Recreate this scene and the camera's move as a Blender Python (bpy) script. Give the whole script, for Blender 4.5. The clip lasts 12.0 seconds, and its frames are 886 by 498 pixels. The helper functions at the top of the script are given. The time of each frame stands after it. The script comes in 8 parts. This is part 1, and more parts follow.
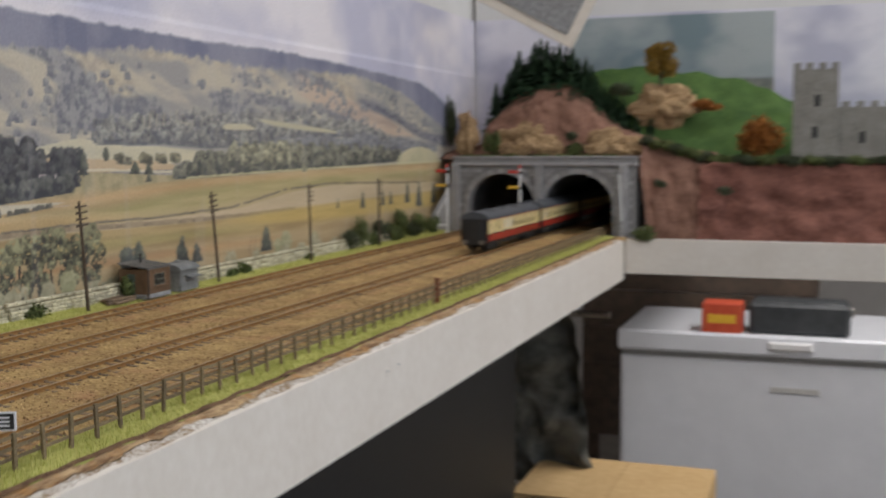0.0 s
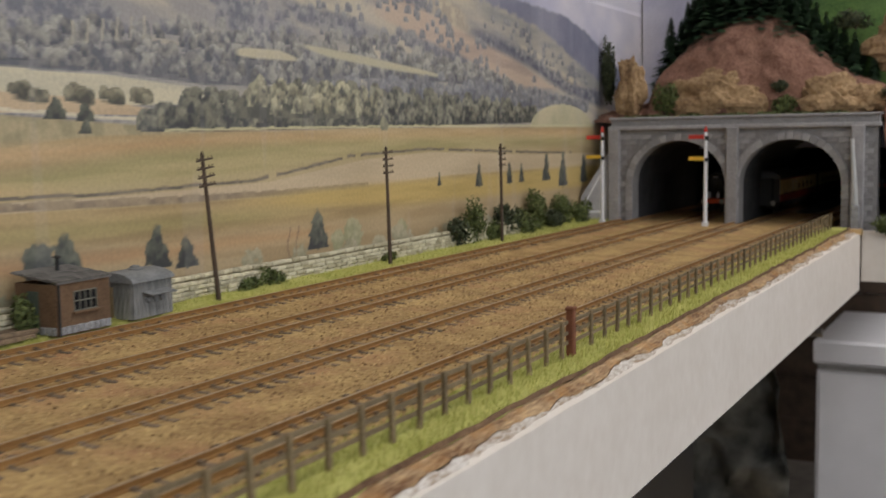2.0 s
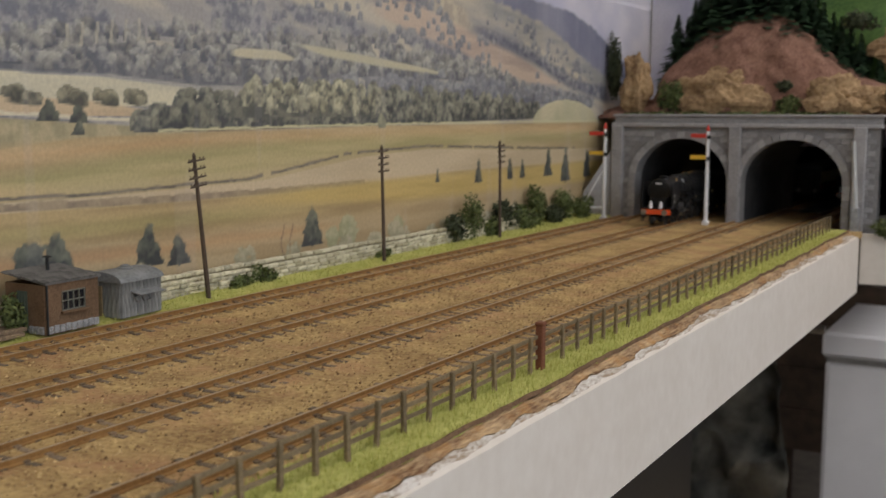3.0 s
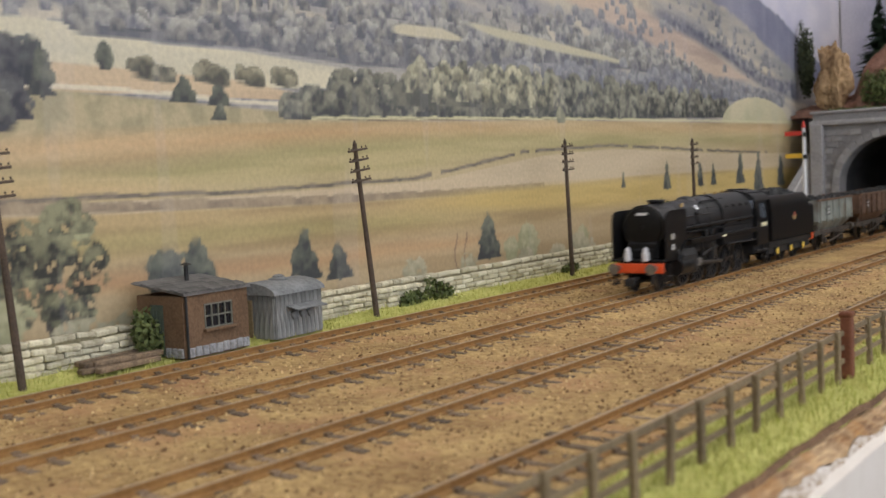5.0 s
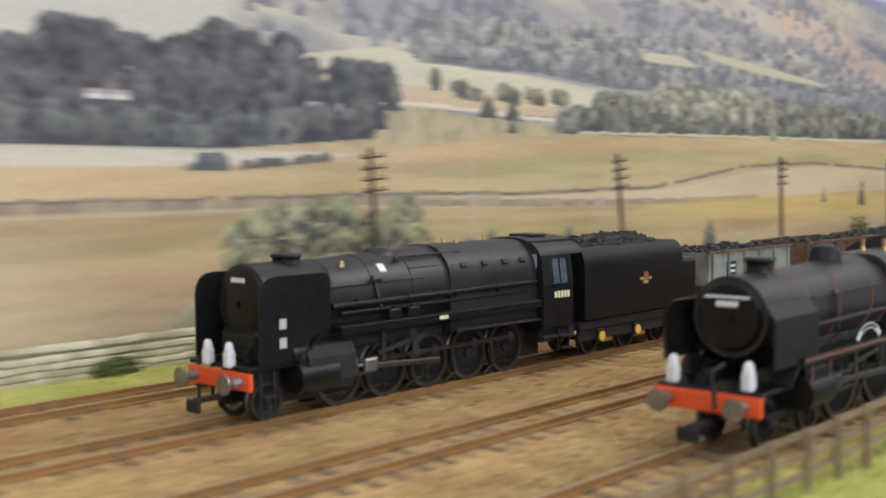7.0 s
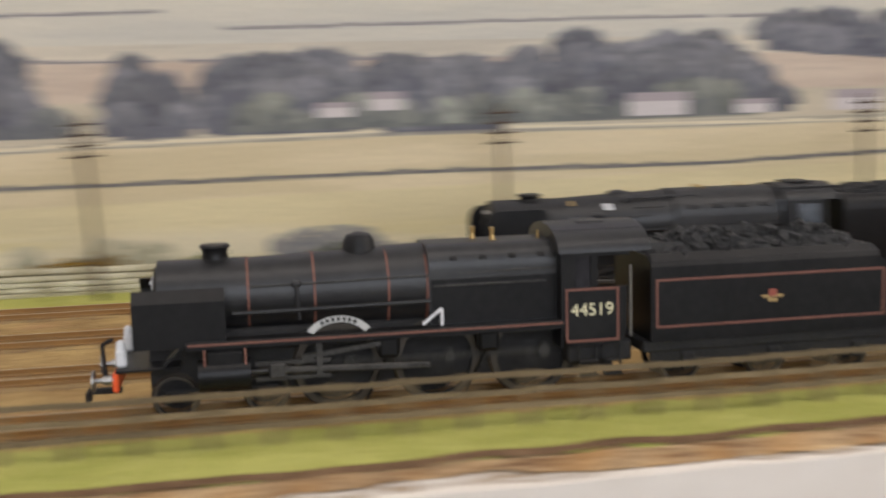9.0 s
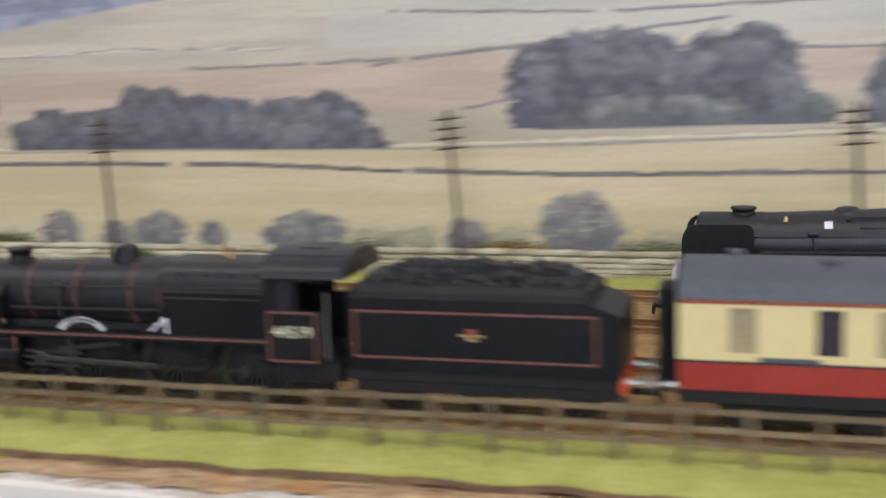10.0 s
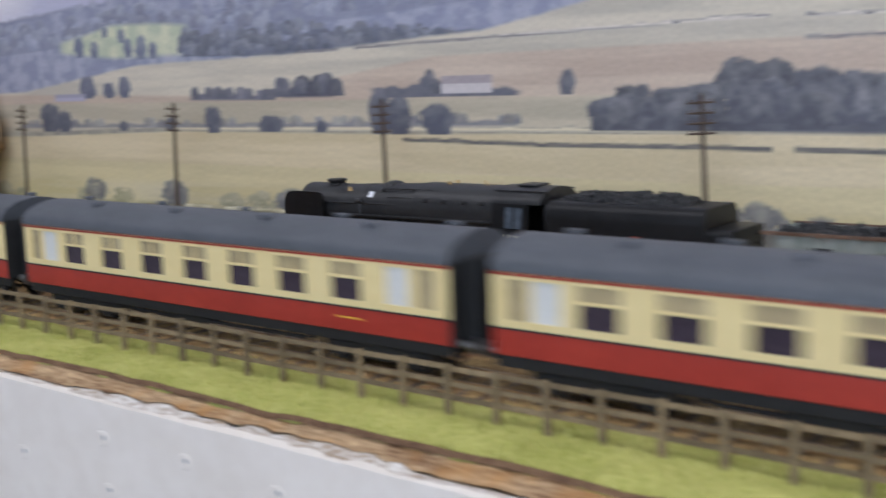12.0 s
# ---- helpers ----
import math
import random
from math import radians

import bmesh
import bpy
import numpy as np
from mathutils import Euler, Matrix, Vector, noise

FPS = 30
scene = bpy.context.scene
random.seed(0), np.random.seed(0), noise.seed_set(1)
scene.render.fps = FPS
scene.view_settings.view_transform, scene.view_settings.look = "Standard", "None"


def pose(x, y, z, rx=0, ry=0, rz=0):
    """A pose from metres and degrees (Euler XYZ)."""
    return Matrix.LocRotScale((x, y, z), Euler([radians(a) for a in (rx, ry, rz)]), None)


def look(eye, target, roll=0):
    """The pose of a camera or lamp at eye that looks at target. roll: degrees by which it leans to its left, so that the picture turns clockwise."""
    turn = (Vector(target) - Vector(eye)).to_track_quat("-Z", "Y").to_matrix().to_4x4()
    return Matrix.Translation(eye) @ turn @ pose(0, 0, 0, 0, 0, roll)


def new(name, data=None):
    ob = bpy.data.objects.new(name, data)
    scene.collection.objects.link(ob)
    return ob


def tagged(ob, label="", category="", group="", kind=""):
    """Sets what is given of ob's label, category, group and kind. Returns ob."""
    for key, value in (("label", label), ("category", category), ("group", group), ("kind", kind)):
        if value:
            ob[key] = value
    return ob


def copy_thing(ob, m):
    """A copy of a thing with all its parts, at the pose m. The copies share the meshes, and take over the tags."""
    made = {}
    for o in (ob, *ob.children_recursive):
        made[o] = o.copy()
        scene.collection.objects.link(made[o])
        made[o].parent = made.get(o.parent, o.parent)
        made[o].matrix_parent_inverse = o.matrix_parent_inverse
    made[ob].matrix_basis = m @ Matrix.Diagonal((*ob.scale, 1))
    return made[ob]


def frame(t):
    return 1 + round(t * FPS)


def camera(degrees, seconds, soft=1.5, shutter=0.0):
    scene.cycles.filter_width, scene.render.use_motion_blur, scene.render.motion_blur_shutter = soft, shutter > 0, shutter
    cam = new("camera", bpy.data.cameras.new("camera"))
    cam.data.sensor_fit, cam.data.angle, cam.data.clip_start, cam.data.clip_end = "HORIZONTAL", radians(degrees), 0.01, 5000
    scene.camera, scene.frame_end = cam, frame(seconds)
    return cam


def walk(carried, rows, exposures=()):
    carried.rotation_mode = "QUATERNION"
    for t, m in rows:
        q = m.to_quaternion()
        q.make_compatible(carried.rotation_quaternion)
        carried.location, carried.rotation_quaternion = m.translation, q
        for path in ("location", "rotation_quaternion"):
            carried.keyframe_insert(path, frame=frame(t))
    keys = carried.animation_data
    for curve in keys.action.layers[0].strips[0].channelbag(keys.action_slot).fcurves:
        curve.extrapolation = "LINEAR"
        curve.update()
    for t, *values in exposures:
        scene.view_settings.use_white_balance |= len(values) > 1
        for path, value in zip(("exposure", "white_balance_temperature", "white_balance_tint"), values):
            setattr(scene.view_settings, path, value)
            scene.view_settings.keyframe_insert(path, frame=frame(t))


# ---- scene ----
cam = camera(43.8, 12.0, soft=1.4, shutter=0.72)
cam.data.dof.use_dof, cam.data.dof.focus_distance, cam.data.dof.aperture_fstop = True, 0.56, 22.0
S = 1 / 76.2  # the layout is a 4 mm to the foot model; lengths below are in full-size metres, scaled once

PATH = [
    (0, (0.56521, -0.09541, 0.13527), (0.22876, 0.84166, 0.04201), -0.29),
    (0.5, (0.50195, 0.04004, 0.11206), (0.10684, 0.95428, 0.02219), -0.88),
    (1, (0.45777, 0.16412, 0.10018), (0.02200, 1.05918, 0.00538), -0.95),
    (1.5, (0.43200, 0.26122, 0.09803), (-0.02081, 1.14626, -0.00999), -0.93),
    (2, (0.41852, 0.34333, 0.09624), (-0.05104, 1.22064, -0.00288), -0.86),
    (2.5, (0.43143, 0.36199, 0.10961), (-0.04659, 1.23491, 0.01214), 0.43),
    (3, (0.44129, 0.34562, 0.11377), (-0.04296, 1.21242, -0.00527), 0.28),
    (3.5, (0.40644, 0.38058, 0.09364), (-0.11815, 1.22382, -0.02365), -0.96),
    (5.5, (0.34225, 0.43484, 0.06998), (-0.25509, 1.23463, 0.01062), -2.51),
    (6, (0.34199, 0.41173, 0.06723), (-0.27030, 1.20042, 0.01178), -2.23),
    (6.5, (0.34736, 0.37139, 0.06545), (-0.29940, 1.13259, 0.01766), -1.71),
    (7, (0.34904, 0.30626, 0.07281), (-0.33002, 1.03807, 0.01514), -0.68),
    (7.2, (0.38191, 0.26578, 0.07849), (-0.32125, 0.97323, 0.00725), -0.34),
    (8.8, (0.53851, -0.04945, 0.08822), (-0.41455, 0.22490, -0.03990), -1.62),
    (9, (0.54041, -0.09854, 0.09113), (-0.43564, 0.07658, -0.03797), -1.55),
    (9.5, (0.54232, -0.16547, 0.09628), (-0.44791, -0.20569, -0.03719), -1.34),
    (10, (0.54178, -0.22298, 0.10745), (-0.40848, -0.49455, -0.04503), -1.66),
    (10.5, (0.53715, -0.27324, 0.10711), (-0.39420, -0.60191, -0.04960), -1.32),
    (11, (0.53340, -0.26251, 0.10552), (-0.33612, -0.73400, -0.04155), -1.92),
    (11.5, (0.50001, -0.30510, 0.09841), (-0.32211, -0.85605, -0.04501), -1.57),
    (12, (0.50184, -0.34904, 0.10285), (-0.27763, -0.95652, -0.05007), -1.81),
]
walk(cam, [(t, look(eye, target, roll)) for t, eye, target, roll in PATH],
     exposures=[(0, -0.66, 6180, 12), (1.5, -0.66, 6300, 13), (3.0, -0.76, 6350, 13), (3.7, -0.70, 6350, 13), (5.5, -0.22, 6120, 14), (6.2, -0.22, 6120, 14), (7.0, 0.02, 6080, 13), (8.8, -0.28, 6650, 15), (9.5, -0.13, 6450, 16), (10.0, -0.05, 6050, 15), (10.5, -0.02, 5900, 15), (11.5, -0.07, 5700, 15), (12.0, -0.07, 5650, 15)])

# ---------------------------------------------------------------- light
world = bpy.data.worlds.new("world")
scene.world = world
world.use_nodes = True
wn = world.node_tree.nodes
sky = wn.new("ShaderNodeTexSky")
sky.sky_type = "NISHITA"
sky.sun_disc = False
sky.sun_elevation, sky.sun_rotation = radians(35), radians(120)
wn["Background"].inputs["Strength"].default_value = 0.1
world.node_tree.links.new(sky.outputs[0], wn["Background"].inputs[0])


def area_lamp(name, eye, target, w, h, watts, colour):
    data = bpy.data.lights.new(name, "AREA")
    data.shape, data.size, data.size_y, data.energy, data.color = "RECTANGLE", w, h, watts, colour
    ob = new(name, data)
    ob.matrix_world = look([v * S for v in eye], [v * S for v in target])
    return ob


# a window in the wall opposite the backdrop and a ceiling batten
area_lamp("window_light", (154, 10, 40), (0, 10, 0), 2.4, 1.1, 27, (0.87, 0.94, 1.0))
area_lamp("ceiling_light", (50, 5, 92), (50, 5, 0), 0.5, 4.4, 17, (1.0, 0.94, 0.86))
# unseen lamp added beyond the end board to brighten the freezer
area_lamp("far_ceiling_light", (75, 195, 92), (75, 195, 0), 0.5, 2.0, 62, (1.0, 0.94, 0.86))


# ---------------------------------------------------------------- materials
def mat(name, c1, c2, rough=0.8, scale=1.0, bump=0.0, fine=8.0, metal=0.0, vary=0.0, coat=0.0, stretch=(1, 1, 1), c3=None):
    """Two colours mixed by noise at two scales (cycles per full-size metre), with fine relief."""
    m = bpy.data.materials.new(name)
    m.use_nodes = True
    n, l = m.node_tree.nodes, m.node_tree.links
    b = n["Principled BSDF"]
    co = n.new("ShaderNodeTexCoord")
    n1 = n.new("ShaderNodeTexNoise")
    n1.inputs["Scale"].default_value, n1.inputs["Detail"].default_value = scale / S, 4
    n2 = n.new("ShaderNodeTexNoise")
    n2.inputs["Scale"].default_value, n2.inputs["Detail"].default_value = scale * fine / S, 3
    mp = n.new("ShaderNodeMapping")
    mp.inputs["Scale"].default_value = stretch
    l.new(co.outputs["Object"], mp.inputs["Vector"])
    l.new(mp.outputs[0], n1.inputs["Vector"])
    l.new(mp.outputs[0], n2.inputs["Vector"])
    add = n.new("ShaderNodeMath")
    add.operation = "ADD"
    l.new(n1.outputs["Fac"], add.inputs[0])
    l.new(n2.outputs["Fac"], add.inputs[1])
    ramp = n.new("ShaderNodeMapRange")
    ramp.inputs["From Min"].default_value, ramp.inputs["From Max"].default_value = 0.72, 1.28
    l.new(add.outputs[0], ramp.inputs["Value"])
    mix = n.new("ShaderNodeMix")
    mix.data_type = "RGBA"
    mix.inputs[6].default_value, mix.inputs[7].default_value = (*c1, 1), (*c2, 1)
    l.new(ramp.outputs[0], mix.inputs[0])
    last = mix.outputs[2]
    if c3:
        n3 = n.new("ShaderNodeTexNoise")
        n3.inputs["Scale"].default_value, n3.inputs["Detail"].default_value = scale * 0.8 / S, 5
        l.new(co.outputs["Object"], n3.inputs["Vector"])
        mr3 = n.new("ShaderNodeMapRange")
        mr3.inputs["From Min"].default_value, mr3.inputs["From Max"].default_value, mr3.inputs["To Max"].default_value = 0.5, 0.72, 0.75
        l.new(n3.outputs["Fac"], mr3.inputs["Value"])
        mix3 = n.new("ShaderNodeMix")
        mix3.data_type = "RGBA"
        mix3.inputs[7].default_value = (*c3, 1)
        l.new(mr3.outputs[0], mix3.inputs[0])
        l.new(last, mix3.inputs[6])
        last = mix3.outputs[2]
    if vary:
        info = n.new("ShaderNodeObjectInfo")
        mr = n.new("ShaderNodeMapRange")
        mr.inputs["To Min"].default_value, mr.inputs["To Max"].default_value = 1 - vary, 1 + vary
        l.new(info.outputs["Random"], mr.inputs["Value"])
        sc = n.new("ShaderNodeVectorMath")
        sc.operation = "SCALE"
        l.new(last, sc.inputs[0])
        l.new(mr.outputs[0], sc.inputs["Scale"])
        last = sc.outputs[0]
    l.new(last, b.inputs["Base Color"])
    b.inputs["Roughness"].default_value, b.inputs["Metallic"].default_value = rough, metal
    b.inputs["Coat Weight"].default_value = coat
    if bump:
        bp = n.new("ShaderNodeBump")
        bp.inputs["Strength"].default_value, bp.inputs["Distance"].default_value = bump, 0.1 * S
        l.new(n2.outputs["Fac"], bp.inputs["Height"])
        l.new(bp.outputs[0], b.inputs["Normal"])
    return m


def island(name, c1, c2, rough=0.85):
    """Joined small pieces that differ piece by piece."""
    m = bpy.data.materials.new(name)
    m.use_nodes = True
    n, l = m.node_tree.nodes, m.node_tree.links
    g = n.new("ShaderNodeNewGeometry")
    mix = n.new("ShaderNodeMix")
    mix.data_type = "RGBA"
    mix.inputs[6].default_value, mix.inputs[7].default_value = (*c1, 1), (*c2, 1)
    l.new(g.outputs["Random Per Island"], mix.inputs[0])
    l.new(mix.outputs[2], n["Principled BSDF"].inputs["Base Color"])
    n["Principled BSDF"].inputs["Roughness"].default_value = rough
    return m


M_BALLAST = mat("ballast", (0.26, 0.148, 0.051), (0.57, 0.395, 0.157), 0.95, 0.5, 1.0, 9, c3=(0.40, 0.20, 0.095))
M_STONE = island("ballast_stone", (0.15, 0.075, 0.03), (0.74, 0.53, 0.25), 0.95)
M_GRASS = mat("grass_mat", (0.35, 0.36, 0.07), (0.58, 0.56, 0.17), 0.95, 0.5, 0.8, 10)
M_BLADE = island("grass_blade", (0.36, 0.38, 0.07), (0.66, 0.63, 0.22), 0.9)
M_EARTH = mat("earth_edge", (0.16, 0.075, 0.03), (0.62, 0.43, 0.23), 0.9, 1.3, 0.9, 5, stretch=(1.8, 0.3, 1.8), c3=(0.45, 0.22, 0.06))
M_PLASTER = mat("chipped_white_plaster", (0.30, 0.20, 0.11), (0.76, 0.71, 0.64), 0.85, 1.8, 0.8, 4, stretch=(1.4, 0.5, 1.4))
M_BROWNLIP = mat("torn_brown_lip", (0.10, 0.05, 0.024), (0.24, 0.14, 0.07), 0.9, 1.5, 0.5, 5)
M_WHITE = mat("white_gloss_board", (0.77, 0.695, 0.60), (0.84, 0.77, 0.68), 0.45, 0.25, 0.12, 6)
M_RAIL = mat("rusty_rail", (0.26, 0.135, 0.042), (0.40, 0.225, 0.075), 0.6, 1.0, 0.2, 8, 0.3)
M_RAILTOP = mat("worn_rail_head", (0.40, 0.27, 0.15), (0.56, 0.43, 0.29), 0.4, 1.5, 0, 6, 0.4)
M_SLEEPER = mat("sleeper", (0.10, 0.07, 0.045), (0.27, 0.19, 0.115), 0.9, 2.0, 0.4, 6, vary=0.35)
M_FENCE = mat("weathered_fence_wood", (0.14, 0.10, 0.052), (0.25, 0.185, 0.10), 0.85, 2.0, 0.4, 6, vary=0.25)
M_RUST = mat("rust_red_post", (0.14, 0.045, 0.02), (0.22, 0.08, 0.035), 0.85, 2.0, 0.3)
M_POLE = mat("pole_brown", (0.055, 0.038, 0.026), (0.115, 0.08, 0.055), 0.8, 2.0, 0.2)
M_DRYWALL = mat("drystone", (0.44, 0.39, 0.26), (0.68, 0.63, 0.46), 0.95, 1.5, 0.6, 6, vary=0.3)
M_JOINT = mat("drystone_shadow_joint", (0.16, 0.14, 0.08), (0.26, 0.23, 0.14), 0.95, 1.5, 0.4)
M_BRICK = mat("hut_brown_render", (0.115, 0.067, 0.035), (0.19, 0.115, 0.063), 0.9, 1.2, 0.3, 8)
M_SLATE = mat("slate", (0.075, 0.072, 0.068), (0.155, 0.148, 0.138), 0.8, 1.5, 0.4, 8, vary=0.3)
M_GREYSTONE = mat("grey_plinth_stone", (0.20, 0.20, 0.20), (0.42, 0.42, 0.42), 0.9, 2.5, 0.6, 5)
M_SASH = mat("grey_green_sash_paint", (0.13, 0.13, 0.10), (0.19, 0.19, 0.15), 0.7, 2.0, 0.2)
M_GREENDOOR = mat("dull_green_paint", (0.06, 0.085, 0.065), (0.10, 0.125, 0.095), 0.7, 2.0, 0.2)
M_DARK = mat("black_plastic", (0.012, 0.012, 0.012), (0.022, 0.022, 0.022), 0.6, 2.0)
M_GREYVAN = mat("weathered_grey_boards", (0.12, 0.122, 0.115), (0.30, 0.30, 0.285), 0.85, 1.6, 0.4, 5, vary=0.2, stretch=(1, 1, 0.25))
M_GREYROOF = mat("grey_felt_roof", (0.15, 0.155, 0.155), (0.27, 0.275, 0.27), 0.85, 1.2, 0.3, 6)
M_GLASS = mat("dark_pane", (0.015, 0.015, 0.018), (0.03, 0.03, 0.035), 0.08, 1.0)
M_PORTAL = mat("portal_stone", (0.25, 0.24, 0.238), (0.36, 0.345, 0.34), 0.9, 0.8, 0.5, 7, vary=0.2)
M_PORTALJ = mat("portal_joint", (0.20, 0.19, 0.19), (0.28, 0.27, 0.265), 0.95, 0.8, 0.3)
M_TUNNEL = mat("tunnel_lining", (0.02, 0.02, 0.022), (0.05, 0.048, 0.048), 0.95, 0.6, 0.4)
M_ROCKBROWN = mat("brown_rock", (0.16, 0.075, 0.05), (0.33, 0.18, 0.125), 0.95, 0.5, 1.0, 9)
M_ROCKTAN = mat("tan_rock", (0.20, 0.12, 0.06), (0.50, 0.34, 0.18), 0.95, 0.5, 1.0, 6)
M_CLIFF = mat("brick_red_cliff", (0.14, 0.055, 0.04), (0.28, 0.12, 0.085), 0.95, 0.4, 0.9, 7)
M_GREENHILL = mat("bright_green_turf", (0.03, 0.075, 0.014), (0.085, 0.155, 0.035), 0.95, 0.4, 0.8, 9)
M_OLIVE = mat("olive_scrub", (0.10, 0.11, 0.03), (0.27, 0.26, 0.09), 0.95, 0.6, 1.0, 6)
M_CONIFER = island("conifer_needles", (0.018, 0.05, 0.02), (0.055, 0.12, 0.045))
M_LEAF = island("bush_leaf", (0.05, 0.07, 0.018), (0.17, 0.20, 0.06))
M_LEAFDARK = island("dark_bush_leaf", (0.028, 0.038, 0.018), (0.085, 0.10, 0.045))
M_OCHRE = island("ochre_leaf", (0.13, 0.075, 0.005), (0.32, 0.18, 0.02))
M_ORANGE = island("orange_leaf", (0.20, 0.06, 0.008), (0.42, 0.15, 0.02))
M_TRUNK = mat("trunk_bark", (0.05, 0.035, 0.025), (0.10, 0.07, 0.05), 0.9, 2.0, 0.4)
M_CASTLE = mat("castle_card", (0.20, 0.19, 0.165), (0.32, 0.30, 0.265), 0.9, 0.6, 0.5, 8)
M_LOCO = mat("satin_loco_black", (0.006, 0.006, 0.0065), (0.013, 0.0128, 0.013), 0.36, 0.8, 0.03, 6)
M_LOCOW = mat("weathered_boiler_black", (0.011, 0.011, 0.0118), (0.023, 0.0228, 0.0232), 0.40, 0.6, 0.05, 6)
M_BRASS = mat("dull_brass", (0.42, 0.27, 0.10), (0.58, 0.40, 0.17), 0.4, 2.0, 0, 6, 0.7)
M_TYRE = mat("worn_steel_tyre", (0.05, 0.042, 0.034), (0.11, 0.095, 0.08), 0.4, 2.0, 0.1, 6, 0.6)
M_ORANGEBEAM = mat("red_orange_buffer_beam", (0.78, 0.085, 0.016), (0.88, 0.12, 0.025), 0.5, 1.0)
for m_, v_ in ((M_LOCO, 0.25), (M_LOCOW, 0.5)):
    m_.node_tree.nodes["Principled BSDF"].inputs["Specular IOR Level"].default_value = v_
M_LAMP = mat("white_lamp_paint", (0.72, 0.72, 0.74), (0.80, 0.80, 0.80), 0.5, 2.0)
M_STEEL = mat("bright_steel", (0.22, 0.21, 0.20), (0.36, 0.35, 0.33), 0.35, 2.0, 0, 6, 0.8)
M_YELLOW = mat("yellow_axlebox", (0.75, 0.50, 0.05), (0.85, 0.60, 0.10), 0.5, 2.0)
M_COAL = mat("coal", (0.008, 0.008, 0.008), (0.03, 0.03, 0.03), 0.45, 4.0, 0.6)
M_LINING = mat("red_lining", (0.17, 0.065, 0.045), (0.23, 0.095, 0.065), 0.6, 1.0)
M_CREAMTXT = mat("cream_lettering", (0.75, 0.70, 0.45), (0.80, 0.75, 0.50), 0.6, 1.0)
M_CRIMSON = mat("crimson_paint", (0.29, 0.027, 0.017), (0.38, 0.041, 0.024), 0.35, 0.6, 0, 6)
M_CREAM = mat("cream_paint", (0.72, 0.58, 0.27), (0.78, 0.64, 0.32), 0.4, 0.6, 0, 6)
M_ROOF = mat("coach_roof_grey", (0.06, 0.066, 0.075), (0.09, 0.096, 0.108), 0.5, 0.6, 0.05, 6)
M_UNDER = mat("underframe_black", (0.008, 0.008, 0.0085), (0.02, 0.018, 0.017), 0.75, 1.5, 0.2)
M_ROD = mat("oily_dark_steel", (0.04, 0.038, 0.035), (0.085, 0.08, 0.075), 0.45, 2.0, 0, 6, 0.6)
# blue-grey of the pane's reflection put into the glass colour
M_CABGLASS = mat("cab_glass_reflection", (0.05, 0.062, 0.075), (0.085, 0.10, 0.12), 0.1, 1.0)
M_SPECTACLE = mat("pale_spectacle_glass", (0.22, 0.26, 0.32), (0.32, 0.36, 0.42), 0.1, 1.0)
M_PANE = mat("coach_window", (0.03, 0.02, 0.03), (0.06, 0.045, 0.06), 0.1, 0.8)
M_VENT = mat("window_ventilator", (0.30, 0.24, 0.14), (0.42, 0.34, 0.20), 0.3, 0.8)
M_FROST = mat("frosted_white_pane", (0.60, 0.59, 0.55), (0.68, 0.67, 0.63), 0.4, 0.8)
M_HOPPER = mat("faded_grey_hopper", (0.16, 0.18, 0.155), (0.31, 0.33, 0.295), 0.8, 0.9, 0.3, 5, stretch=(1, 1, 0.35), c3=(0.13, 0.075, 0.045))
M_WAGONFRAME = mat("dusty_wagon_frame", (0.035, 0.028, 0.022), (0.10, 0.08, 0.06), 0.9, 1.5, 0.3)
M_RUSTWAGON = mat("rusty_brown_wagon", (0.07, 0.038, 0.022), (0.17, 0.10, 0.062), 0.9, 0.7, 0.4, 5)
M_ROOM = mat("room_wall_paint", (0.70, 0.69, 0.68), (0.76, 0.75, 0.74), 0.8, 0.02, 0.05)
M_FLOOR = mat("room_floor", (0.10, 0.09, 0.08), (0.17, 0.15, 0.13), 0.8, 0.03, 0.1)
M_FRIDGE = mat("white_enamel", (0.68, 0.70, 0.75), (0.73, 0.75, 0.80), 0.3, 0.03)
M_CARD = mat("brown_cardboard", (0.50, 0.33, 0.14), (0.58, 0.40, 0.19), 0.85, 0.1, 0.1)
M_REDBOX = mat("red_box", (0.50, 0.06, 0.025), (0.60, 0.10, 0.04), 0.6, 0.1)
M_CHARCOAL = mat("charcoal_box", (0.025, 0.03, 0.035), (0.06, 0.065, 0.07), 0.5, 0.06)
M_CLOTH = mat("grey_camouflage_cloth", (0.012, 0.014, 0.012), (0.16, 0.16, 0.14), 0.9, 0.12, 0.6, 3)
M_SIGRED = mat("signal_red", (0.5, 0.03, 0.02), (0.6, 0.05, 0.03), 0.5, 1.0)
M_SIGYEL = mat("signal_yellow", (0.7, 0.42, 0.03), (0.8, 0.5, 0.05), 0.5, 1.0)
M_CREST = mat("dull_gold_transfer", (0.36, 0.24, 0.09), (0.46, 0.32, 0.13), 0.6, 2.0)
M_CRESTRED = mat("dull_red_transfer", (0.26, 0.06, 0.04), (0.34, 0.09, 0.06), 0.6, 2.0)
M_PALE = mat("pale_grey_plastic", (0.45, 0.45, 0.44), (0.55, 0.55, 0.53), 0.6, 1.0)


# ---------------------------------------------------------------- building helpers
def P(x, y, z, rx=0, ry=0, rz=0):
    return pose(x * S, y * S, z * S, rx, ry, rz)


def add(bm, verts, faces):
    vs = [bm.verts.new(v) for v in verts]
    for f in faces:
        bm.faces.new([vs[i] for i in f])
    return vs


